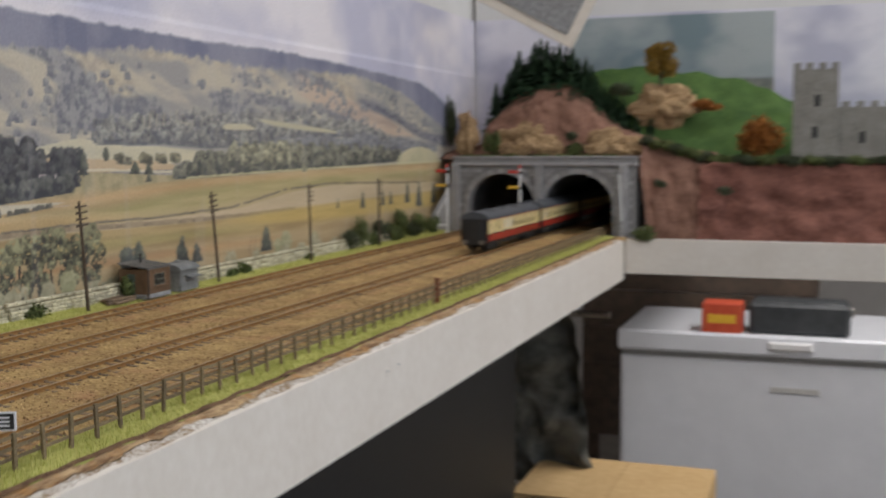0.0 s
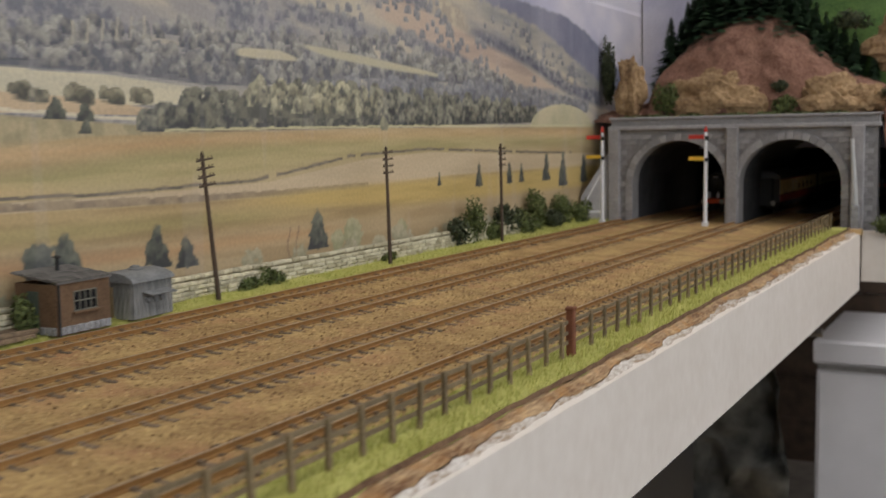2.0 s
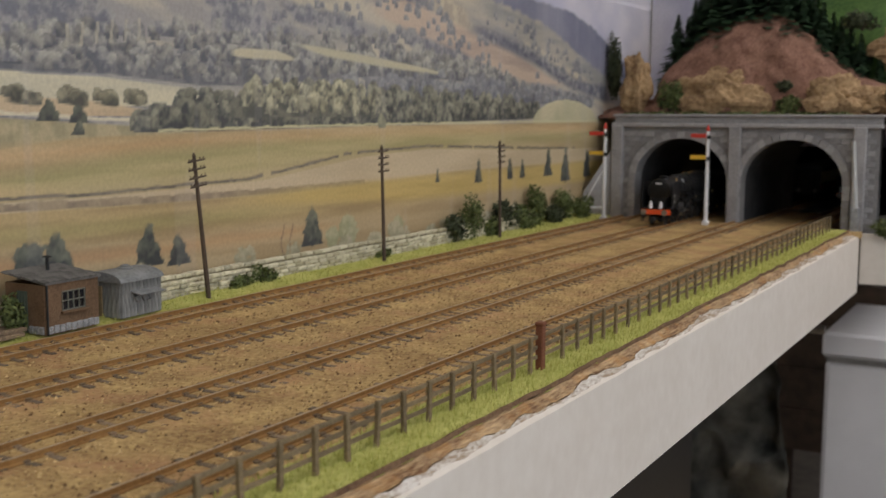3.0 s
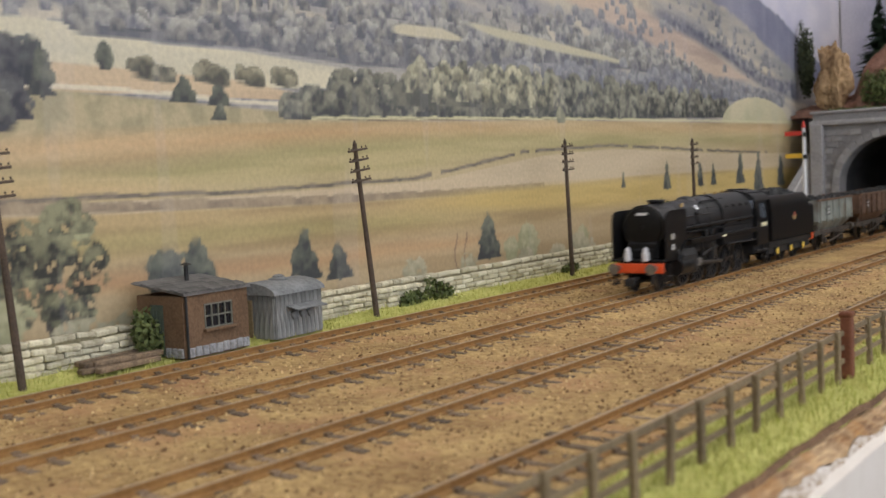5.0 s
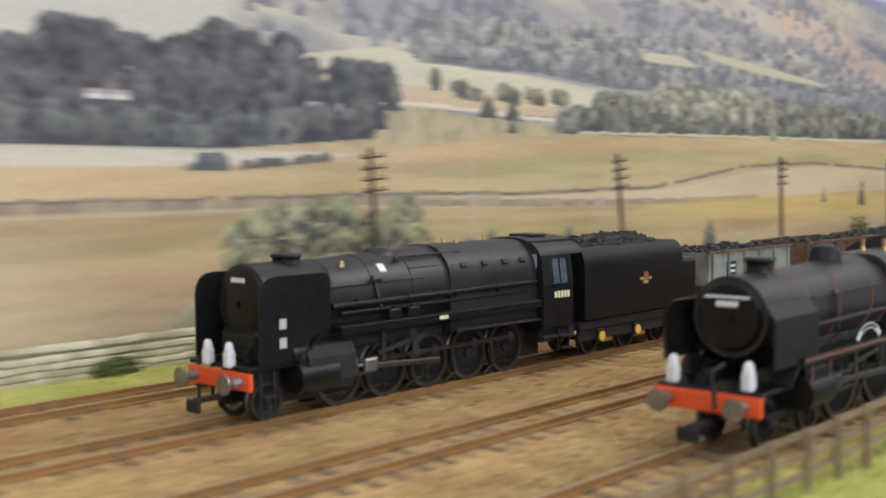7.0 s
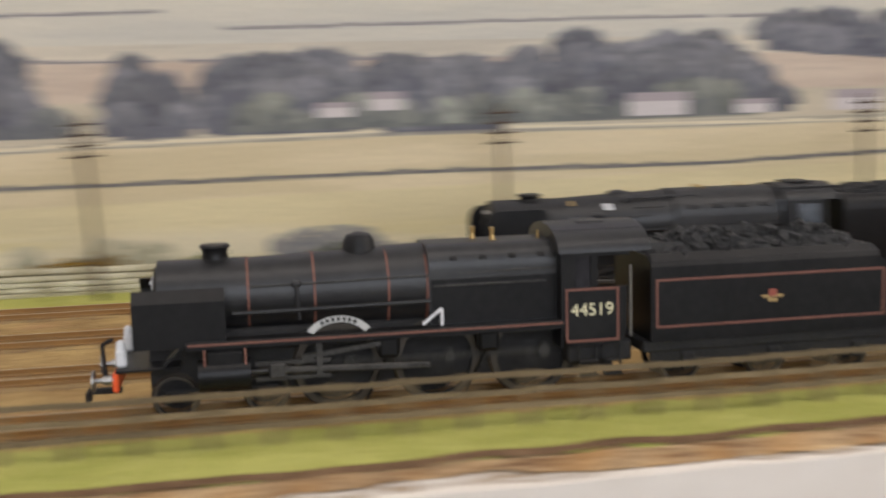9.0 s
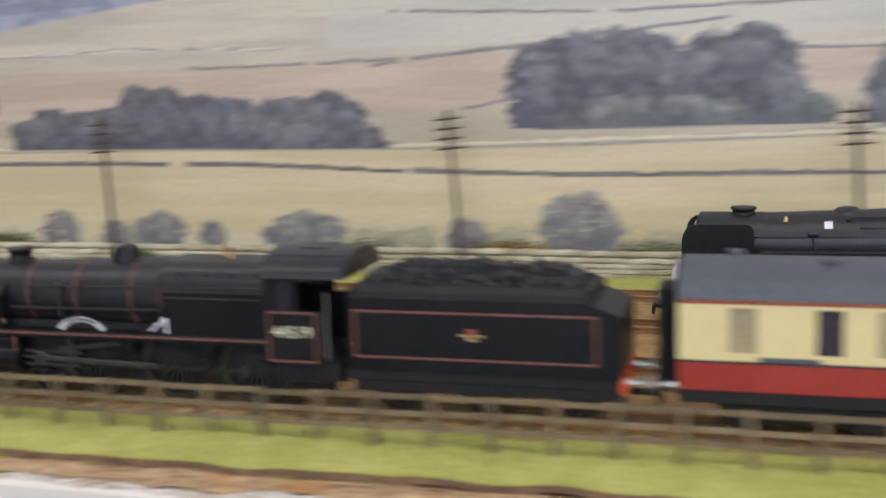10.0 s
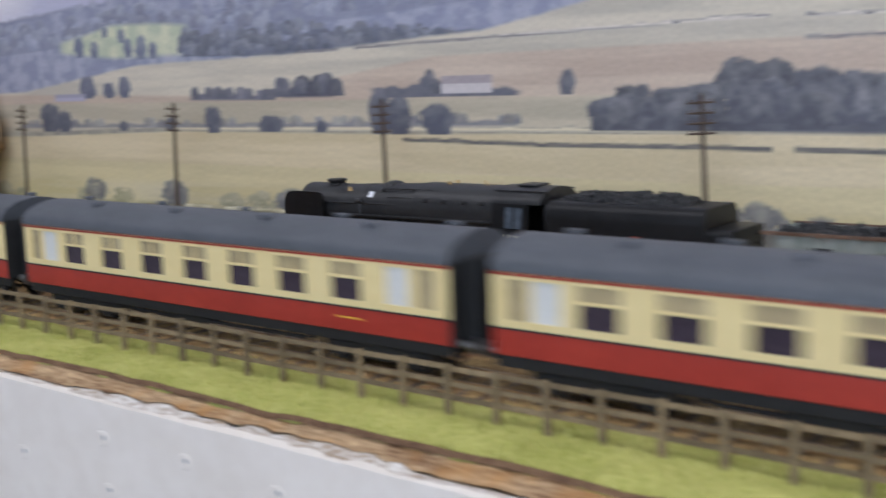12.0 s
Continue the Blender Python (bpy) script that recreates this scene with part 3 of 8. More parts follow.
    p.lay(p.below([(49, 9.7), (56, 9.5), (62, 9.3), (68, 8.6)], 0.1) * (p.z > 8.6) * (p.y > 49) * (p.y < 68), (196, 174, 140), (206, 186, 150), 0.3, p.streak)
    p.line([(50, 8.9), (52.7, 8.83), (56, 8.8), (60.8, 8.57), (65.6, 8.41)], 0.16, (216, 210, 184))
    p.lay(p.below([(44, 7.4), (50, 8.4), (54, 8.7), (60, 8.4), (66, 8.1), (74, 7.9)], 0.1) * (p.z > 6.6) * (p.y > 44) * (p.y < 74), (164, 156, 122), (184, 172, 134), 0.6)
    # woods along the hill foot, north
    p.wood(55, 105, [(55, 10.5), (63, 10.55), (69, 10.2), (73, 10.3), (85, 11.2), (95, 11.3), (105, 10.9)], [(55, 12.2), (61, 13.0), (67, 13.5), (75, 13.4), (85, 13.9), (95, 13.2), (105, 12.2)], 620, 7, (104, 107, 114), (172, 171, 160), 0.06, 1.0, 0.62, 0.12)
    for k in range(6):
        y = 60.6 + 0.85 * k
        p.lay(np.clip((0.11 - np.abs(p.y - y - 0.14 * (p.z - 12) + 0.15 * (p.n2 - 0.5))) / 0.06, 0, 0.7) * (p.z > 11.6 + 0.1 * k) * (p.z < 12.6 + 0.12 * k), (176, 172, 156), (196, 188, 164))
    p.field([(71, 11.9), (72.2, 12.2), (75.2, 12.25), (77, 11.9)], [(71, 11.8), (73, 11.7), (77, 11.75)], (200, 194, 164), (214, 206, 172), (71.4, 77), 0.1, 0.4)
    p.field([(77, 12.75), (82.6, 12.5), (90.6, 12.0), (94, 11.7)], [(77, 12.6), (80, 12.15), (86, 11.8), (94, 11.55)], (194, 190, 160), (212, 204, 170), (77, 94.5), 0.12, 1.0)
    p.wood(80, 122, [(80, 9.8), (104, 9.9), (122, 9.6)], [(80, 11.3), (90, 11.7), (104, 11.9), (114, 11.2), (122, 10.6)], 260, 8, (112, 116, 126), (156, 157, 156), 0.06, 0.9, 0.7, 0.1)
    p.wood(64.6, 110, [(64, 7.9), (70.6, 7.92), (85, 8.15), (110, 8.6)], [(64, 8.5), (66.4, 9.5), (69, 10.3), (70.4, 9.8), (72.9, 10.8), (83, 10.8), (92, 10.8), (100, 10.6), (110, 9.9)], 420, 9, (76, 79, 80), (150, 150, 130), 0.05, 1.1, 0.85, 0.08)
    p.wood(71.4, 86, [(71, 8.6), (86, 8.7)], [(71, 10.4), (74, 10.9), (86, 10.6)], 70, 10, (92, 94, 88), (184, 181, 150), 0.05, 1.2, 0.8, 0.15)
    p.lay((np.hypot((p.y - 116) / 7, (p.z - 8.2) / 2.0) < 1) * (p.z > 8.2), (188, 186, 150), (208, 200, 164), 0.5, p.n1)
    # broad fields
    north, south = np.clip((p.y - 27) / 16, 0, 1), np.clip((42 - p.y) / 16, 0, 1)
    top = [(-128, 4.6), (-95, 4.9), (-80, 5.3), (-62, 5.25), (-44, 5.35), (-31, 5.3), (-24, 5.36), (-14, 5.66), (0, 5.85), (12, 5.8), (33, 5.9), (38, 6.72), (49, 6.5), (52, 6.5), (54, 6.9), (57.7, 7.35), (61.3, 7.68), (71, 7.85), (85, 8.1), (125, 8.25), (136, 8.2)]
    p.lay(p.below(top, 0.08), (178, 160, 118), (194, 178, 136), 0.5, p.streak)
    p.lay(p.below(top, 0.08) * south, (204, 190, 150), (216, 202, 164), 0.4, p.streak)
    p.field([(34, 6.5), (57, 7.3), (71, 7.8), (136, 8.2)], [(34, 5.9), (57, 6.6), (71, 7.2), (136, 7.5)], (198, 160, 112), (212, 178, 130), (36, 140), 0.6, 4, 0.6)
    p.field([(34, 5.8), (56, 6.0), (64, 6.9), (74, 7.3), (90, 7.6), (130, 7.4)], [(34, 5.3), (60, 5.3), (72, 5.6), (82, 6.4), (130, 6.9)], (166, 162, 108), (186, 176, 122), (44, 128), 0.7, 10, 0.65)
    p.field([(34, 6.2), (50, 6.0), (60, 5.6)], [(34, 5.2), (60, 5.2)], (206, 172, 122), (214, 184, 134), (33, 62), 0.5, 6, 0.5)
    p.line([(a, b + 0.06) for a, b in top if a < 40], 0.3, (150, 146, 134), (174, 168, 148))
    p.line([(-80, 5.4), (-31, 5.4), (0, 6.0), (33, 5.75)], 0.14, (222, 212, 180))
    p.line([(66, 7.95), (85, 8.2), (125, 8.4)], 0.12, (206, 204, 160))
    # the drystone field wall, the lane and the lower field
    wall = [(34, 5.2), (43, 5.16), (51.7, 5.22), (55.7, 5.24), (62, 5.13), (68.5, 5.27), (72.8, 5.33), (76.8, 5.77), (82, 6.42), (91.5, 6.7), (108.7, 6.2), (118, 6.0)]
    p.lay(p.below([(33, 5.1), (52, 5.1), (62, 5.0), (69, 5.1), (74, 5.2), (78, 5.6), (84, 6.2), (92, 6.5), (108, 6.0), (136, 5.8)], 0.08) * north * (p.z > 4.6), (196, 180, 146), (206, 190, 156), 0.3, p.streak)
    p.line(wall, 0.16, (108, 102, 92), (140, 130, 114), 0.2)
    p.line([(33, 4.95), (52, 4.98), (58, 4.82), (65, 4.66), (77, 4.56), (84, 4.6)], 0.34, (146, 132, 112), (172, 156, 128))
    p.lay(p.below([(33, 4.7), (52, 4.75), (65, 4.45), (77, 4.35), (95, 4.8), (136, 4.6)], 0.1) * north, (168, 146, 104), (190, 168, 120), 0.7, p.streak)
    p.lay(p.below([(33, 3.2), (60, 3.0), (80, 2.8), (136, 3.0)], 0.5) * north, (176, 154, 114), (188, 168, 128), 0.6, p.streak)
    p.field([(70, 4.5), (84, 4.6), (136, 4.8)], [(70, 3.9), (90, 3.2), (136, 2.8)], (188, 164, 96), (202, 178, 110), (70, 140), 0.5, 8)
    p.field([(34, 4.2), (60, 4.0), (76, 3.8)], [(34, 3.6), (60, 3.3), (76, 3.1)], (160, 150, 98), (180, 166, 112), (36, 80), 0.5, 8, 0.8)
    p.field([(34, 2.9), (60, 2.6), (76, 2.4)], [(34, 2.4), (60, 2.0), (76, 1.9)], (186, 148, 106), (198, 164, 120), (36, 84), 0.5, 8, 0.8)
    # southern hedge line and lower pasture
    hedge = [(-62, 4.9), (-53, 4.7), (-46, 4.69), (-39, 4.62), (-31, 4.27), (-24, 4.1), (-16, 4.14), (0, 4.25), (12, 4.15), (21, 4.38), (33, 5.0)]
    p.line(hedge, 0.2, (98, 96, 96), (124, 120, 112), 0.2)
    p.lay(p.below([(-128, 3.3), (-70, 3.3), (-46, 3.2), (-20, 3.3), (0, 3.6), (33, 4.2)], 0.08) * south, (206, 194, 150), (216, 204, 158), 0.5, p.streak)
    p.lay(p.below([(-128, 2.0), (0, 2.2), (34, 2.4)], 0.5) * south, (208, 196, 146), (216, 206, 170), 0.5, p.streak)
    # tree groups, south
    dk, lt = (88, 90, 99), (130, 131, 133)
    p.wood(-26, -15, [(-26, 6.0), (-15, 6.2)], [(-26, 9.4), (-23, 10.2), (-20, 10.0), (-17, 9.9), (-15, 7.6)], 60, 11, dk, lt, 0.05)
    p.wood(-12.4, -9.4, [(-13, 5.9), (-9, 6.0)], [(-13, 7.0), (-11.2, 9.7), (-9, 7.2)], 16, 12, dk, lt, 0.05)
    p.wood(-8.6, -2.8, [(-9, 6.0), (-2, 6.0)], [(-9, 8.4), (-6.5, 9.8), (-5, 9.0), (-4, 9.6), (-2.6, 8.0)], 34, 13, dk, lt, 0.05)
    p.wood(-1.6, 3.4, [(-2, 5.9), (4, 5.9)], [(-2, 9.4), (0, 9.4), (2, 9.0), (4, 7.6)], 28, 14, dk, lt, 0.05)
    p.wood(3.6, 16.5, [(3, 6.2), (17, 6.3)], [(3, 9.0), (6.3, 10.4), (9, 9.4), (12, 9.9), (15, 8.6), (17, 7.2)], 55, 15, dk, lt, 0.1)
    p.wood(15, 36, [(15, 9.0), (36, 7.4)], [(15, 10.6), (27, 11.2), (36, 10.4)], 70, 16, dk, lt, 0.1)
    p.wood(-8, 15, [(-8, 6.1), (15, 6.2)], [(-8, 7.6), (15, 7.8)], 26, 28, (98, 102, 100), (146, 150, 136), 0.0, 1.0, 1.0)
    p.wood(-25, -14, [(-25, 6.0), (-14, 6.1)], [(-25, 7.4), (-14, 7.2)], 12, 30, (98, 101, 104), (140, 144, 136), 0.0, 1.0, 1.0)
    p.wood(-51, -32.3, [(-51, 5.4), (-32, 5.3)], [(-51, 6.8), (-46.6, 7.8), (-44.3, 8.1), (-41, 8.0), (-38.8, 7.5), (-35, 8.0), (-33.4, 7.0), (-32, 6.0)], 80, 17, dk, lt, 0.02)
    p.wood(-96, -55, [(-96, 5.4), (-55, 5.6)], [(-96, 6.0), (-73, 6.0), (-55, 6.2)], 50, 18, (136, 136, 140), (168, 165, 152), 0.0, 0.9, 0.5)
    for y, h, w in ((-92.4, 1.9, 2.4), (-90.8, 1.4, 1.8), (-76.2, 1.6, 1.5), (-71.4, 1.0, 1.9), (-67.6, 0.7, 0.9), (-63.4, 2.1, 1.6), (-62.2, 1.9, 1.7), (-59.8, 1.5, 2.2), (-84.6, 0.7, 1.0), (-80, 0.9, 1.1)):
        p.tree(y, 5.2, w, h, (90, 93, 106), (122, 124, 128), grain=0.8)
    for y, h, w in ((-88.0, 1.5, 1.8), (-85.8, 1.0, 1.2), (-84.2, 1.3, 1.2)):
        p.tree(y, 7.3, w, h, (100, 104, 122), (132, 134, 144))
    p.wood(-78, -71, [(-78, 7.05), (-71, 7.0)], [(-78, 7.9), (-71, 7.5)], 22, 26, (108, 110, 122), (136, 136, 140), 0.0, 0.9, 0.6)
    p.wood(-70.5, -66.5, [(-70.5, 7.1), (-66, 7.1)], [(-70.5, 8.2), (-66, 8.3)], 12, 27, (92, 94, 106), (122, 123, 128), 0.0, 0.9, 0.9)
    p.wood(-64, -55, [(-64, 7.0), (-55, 7.0)], [(-64, 8.0), (-60, 8.2), (-55, 7.6)], 9, 19, (104, 106, 116), (132, 132, 136), 0.05)
    p.house(-58, 7.1, 3.0, 0.85)
    p.tree(-52.4, 7.0, 0.8, 1.15, (96, 98, 108), (124, 126, 130))
    for y, z, w, h in ((-3.7, 6.6, 1.4, 0.6), (-1.6, 6.8, 1.4, 0.8), (10.2, 6.3, 2.6, 1.0), (14.6, 6.3, 1.6, 0.6), (19.5, 6.3, 2.4, 0.9), (23.2, 6.3, 2.6, 0.8)):
        p.house(y, z, w, h)
    p.house(-90, 7.1, 3.4, 0.5, (176, 172, 190), (160, 158, 176))
    # dark wood on the knoll, pale houses among its trunks
    p.wood(33, 52.8, [(33, 7.0), (41, 7.2), (45, 6.9), (52.8, 7.6)], [(33, 9.9), (38, 10.1), (40.7, 11.0), (43, 10.8), (46, 11.3), (49, 10.9), (50.5, 10.2), (52.8, 10.5)], 190, 21, (58, 60, 68), (106, 107, 106), 0.02, 1.0, 1.3)
    for y in (41.0, 41.8, 49.7, 51.2):
        p.house(y, 8.35, 0.7, 0.3, (210, 204, 196), (170, 160, 158))
    p.wood(34, 52.6, [(34, 6.95), (45, 6.85), (52.6, 7.4)], [(34, 8.4), (45, 8.2), (52.6, 8.6)], 110, 23, (66, 69, 75), (118, 120, 114), 0.02, 1.0, 0.9)
    for y, h, w in ((53.6, 1.9, 1.2), (51.4, 1.5, 0.8)):
        p.tree(y, 8.5, w, h, (58, 62, 68), (104, 108, 106), grain=0.9)
    p.field([(32, 6.85), (46, 6.85), (52, 6.8)], [(32, 6.2), (46, 6.3), (52, 6.72)], (190, 186, 164), (208, 202, 180), (32, 52), 0.08, 1.0)
    p.wood(44.3, 45.7, [(44, 6.15), (46, 6.15)], [(44, 6.75), (46, 6.75)], 8, 22, (84, 86, 88), (112, 113, 108), 0.0, 1.0, 0.5)
    p.wood(46.4, 50.6, [(46, 6.15), (51, 6.55)], [(46, 6.5), (51, 6.75)], 24, 24, (96, 97, 92), (126, 124, 110), 0.0, 1.0, 0.3)
    # single trees, north
    for y, z, h, c in ((59.45, 8.4, 1.05, 2), (61.15, 8.3, 0.95, 2), (61.1, 7.75, 0.7, 2), (53.8, 8.4, 1.8, 1), (56.2, 9.4, 1.0, 0), (65.2, 1.4, 2.2, 1), (67.2, 1.3, 1.65, 1), (59.6, 1.6, 2.1, 1), (58.2, 1.5, 1.9, 0), (78.4, 1.1, 2.35, 1), (93.2, 4.1, 0.95, 1), (99.4, 3.8, 1.8, 1), (112.2, 3.7, 2.5, 1), (104.8, 3.8, 1.8, 1), (107.1, 3.8, 1.6, 1), (116, 3.0, 3.2, 1), (121, 3.2, 2.8, 1)):
        p.tree(y, z, h * (1.15 if c == 2 else 0.95 if z < 2 else 0.66), h, (66, 70, 70), (126, 130, 112), bool(c), grain=0.8)
    for k, (a, b) in enumerate(((57.3, 59.0), (60.2, 61.5), (62.2, 63.3), (64.2, 65.2))):
        p.wood(a, b, [(a, 9.2), (b, 9.05)], [(a, 10.0), (b, 9.8)], 16, 70 + k, (92, 92, 84), (154, 150, 124), 0.0, 1.0, 0.5)
    p.tree(86, 7.95, 1.0, 0.95, (130, 132, 110), (168, 166, 134))
    # large trees behind the stone wall
    rng = np.random.default_rng(12)
    for y, w, h in ((47.4, 3.2, 4.4), (50.3, 3.8, 4.7), (53.4, 4.0, 4.6)):
        p.lay((np.abs(p.y - y - 0.12 * np.sin(p.z * 2)) < 0.11) * (p.z > 0.4) * (p.z < 3.4), (62, 58, 54), (84, 78, 70))
        for k in range(30):
            q = k / 30 if k % 2 else rng.random()
            c = 0.8 + 0.4 * rng.random()
            p.tree(y + w * (rng.random() - 0.5) * (1.2 - 0.55 * q * q), 0.9 + 0.72 * h * q, w * (0.22 + 0.2 * rng.random()), h * (0.16 + 0.1 * rng.random()), (58 * c, 59 * c, 54 * c), (146 * c, 146 * c, 112 * c), airy=0.22, grain=1.6, lit=0.05 + 0.2 * q)
    for y, w, h in ((51.8, 1.6, 1.5), (82, 2.2, 1.8), (80.5, 1.4, 1.3), (88, 1.6, 1.4)):
        p.tree(y, 0.9, w, h, (158, 158, 120), (186, 184, 146))
    for y in (76.4, 75.6):
        p.lay((np.abs(p.y - y - 0.15 * np.sin(p.z * 3)) < 0.05) * (p.z > 0.8) * (p.z < 2.6), (128, 104, 84), (140, 116, 92))
    rng = np.random.default_rng(3)
    for k in range(120):
        y = -120 + 250 * rng.random()
        p.tree(y, 0.3 + 0.4 * rng.random(), 1.2 + rng.random(), 0.8 + 0.7 * rng.random(), (156, 152, 122), (190, 184, 152), airy=0.2)
    for y, w, h in ((-49, 2.2, 1.9), (-46, 1.4, 1.5), (-43.6, 2.6, 1.9), (-41, 1.4, 1.5), (-36.4, 4.2, 1.9), (-24, 3.6, 2.8), (-29, 2.0, 1.6), (-62, 2.2, 1.6), (-70, 2.6, 1.5), (-80, 2.4, 1.7), (-88, 2.4, 1.6), (-4, 5.0, 1.5), (4, 3.6, 1.2), (16, 4.0, 1.5), (28, 3.0, 1.8)):
        p.tree(y, 0.7, w, h, (112, 112, 114), (156, 154, 142), airy=0.14, grain=1.2)
    p.lay(np.clip((0.9 + 0.5 * (p.n1 - 0.5) - p.z) / 0.3, 0, 1), (150, 148, 118), (196, 190, 150), 0.9)
    # faint pale streaks painted over the print: reflections and water marks on the paper
    veil = np.clip((fbm(p.y * 1.2, p.z * 0.1, 0.6, 61) - 0.66) * 2, 0, 0.06) * np.where(p.y < 30, 0.3, 1.0)
    p.lay(veil, (206, 204, 208), (206, 204, 208))
    tagged(p.mesh("backdrop", -4.2), "matt printed landscape of hills, fields and woods pasted on the wall", "backdrop", kind="structure")


backdrop()


# ---------------------------------------------------------------- baseboard and ground
def fascia_x(y):
    """The board's outer line bows out a little towards the south."""
    f = min(1.0, max(0.0, (30 - y) / 60))
    return 19.95 + 0.95 * f * f * (3 - 2 * f)


def baseboard():
    bm = bmesh.new()
    box(bm, (7.6, (Y0 + 136) / 2, -0.85), (23.6, 136 - Y0, 0.5))
    for y in range(-105, 136, 30):
        box(bm, (7.6, y, -3.0), (23.6, 0.6, 3.8))
    tagged(part("baseboard_top", bm, mat("plywood", (0.30, 0.20, 0.10), (0.42, 0.30, 0.17), 0.8, 0.3, 0.2)), "plywood baseboard on battens that carries the tracks", "baseboard", kind="structure")
    # the white fascia, its top edge slightly uneven
    n = 240
    vs, fs = [], []
    for i in range(n + 1):
        y = Y0 + (119.2 - Y0) * i / n
        w = 0.06 * nz(y * 0.4, 3) + 0.03 * nz(y * 1.7, 8)
        for x, z in ((0.0, -0.64 + w), (0.24, -0.70 + w), (0.25, -5.2), (0.0, -5.2)):
            vs.append((fascia_x(y) - 0.25 + x, y, z))
    for i in range(n):
        for k in range(4):
            a, b = i * 4 + k, i * 4 + (k + 1) % 4
            fs.append((a, b, b + 4, a + 4))
    fs += [(3, 2, 1, 0), tuple(n * 4 + k for k in range(4))]
    ob = tagged(raw("fascia_board", vs, fs, M_WHITE), "long white painted fascia board along the layout's edge", "board", kind="structure")
    # screw holes in the fascia; an offset grey disc gives each dent's shade
    for y, z in ((-52.3, -1.75), (-48.8, -1.75), (-52.2, -3.25), (-45.4, -1.9), (-43.1, -1.95), (-40.2, -2.6), (-36.6, -2.9), (-33.5, -3.7), (-56.4, -2.9), (47.9, -2.1), (49.5, -2.0), (20.5, -2.4)):
        bm = bmesh.new()
        cyl(bm, (fascia_x(y) - 0.005, y, z), (fascia_x(y) + 0.02, y, z), 0.24, 0.2, 14)
        hole = part("filled_screw_hole", bm, M_WHITE, ob)
        bm = bmesh.new()
        lathe(bm, (0, 0, 0), [(0.08, 0), (0.06, 0.02)], 10)
        q = part("screw_head", bm, M_GREYSTONE, hole, "grey disc that stands for shade in the hole")
        q.matrix_basis = P(fascia_x(y) + 0.012, y + 0.08, z + 0.05, 0, 90, 0)
    # return board along the end of the room
    bm = bmesh.new()
    box(bm, (51.8, 119.6, -2.5), (63.6, 0.5, 4.1), 0.05)
    tagged(part("return_fascia", bm, M_WHITE), "white painted fascia of the board across the room's end", "board", kind="structure")
    bm = bmesh.new()
    box(bm, (52, 128.2, -0.85), (63, 16.4, 0.5))
    tagged(part("return_board", bm, M_JOINT), "board across the room's end under the cliff", "baseboard", kind="structure")
    bm = bmesh.new()
    box(bm, (19.3, 119.1, -0.55), (1.6, 0.8, 0.5), 0.06)
    tagged(part("bare_wood_end", bm, M_CARD), "bare wooden block at the corner of the boards", "wood block")


baseboard()


def sheet(name, x0, x1, nx, fz, material, label, cat, y0=Y0, y1=136.0, step=0.5, kind="structure"):
    ny = int((y1 - y0) / step)
    vs = [(x0 + (x1 - x0) * i / nx, y0 + (y1 - y0) * j / ny, 0) for j in range(ny + 1) for i in range(nx + 1)]
    vs = [(x, y, fz(x, y)) for x, y, _ in vs]
    fs = [(j * (nx + 1) + i, j * (nx + 1) + i + 1, (j + 1) * (nx + 1) + i + 1, (j + 1) * (nx + 1) + i) for j in range(ny) for i in range(nx)]
    return tagged(raw(name, vs, fs, material, True), label, cat, kind=kind)


def edge_x(y):
    return fascia_x(y) - 0.78 + 0.14 * nz(y * 0.16, 5.1) + 0.05 * nz(y * 0.9, 2.2)


def ground_z(x, y):
    if x < -1.4:
        return -0.22 + 0.08 * nz(x * 0.8, y * 0.5) + 0.13 * (-1.4 - x)
    if x < 16.9:
        d = min(abs(x - t) for t in TRACKS)
        return -0.205 - 0.075 * max(0.0, min(1.0, (d - 1.2) / 0.5)) + 0.04 * nz(x * 1.9, y * 1.9) + 0.02 * nz(x * 6, y * 6)
    if x < edge_x(y):
        return -0.2 + 0.1 * nz(x * 1.1, y * 0.7, 4)
    f = (x - edge_x(y)) / max(fascia_x(y) - 0.2 - edge_x(y), 0.2)
    return -0.30 - 0.30 * f + 0.05 * nz(x * 2, y * 0.5, 7)


sheet("ballast_ground", -1.5, 17.0, 60, ground_z, M_BALLAST, "tan and brown ballast between the tracks", "ballast", step=0.45)
sheet("grass_strip", -4.25, -1.35, 8, ground_z, M_GRASS, "yellow-green static grass at the foot of the stone wall", "grass")


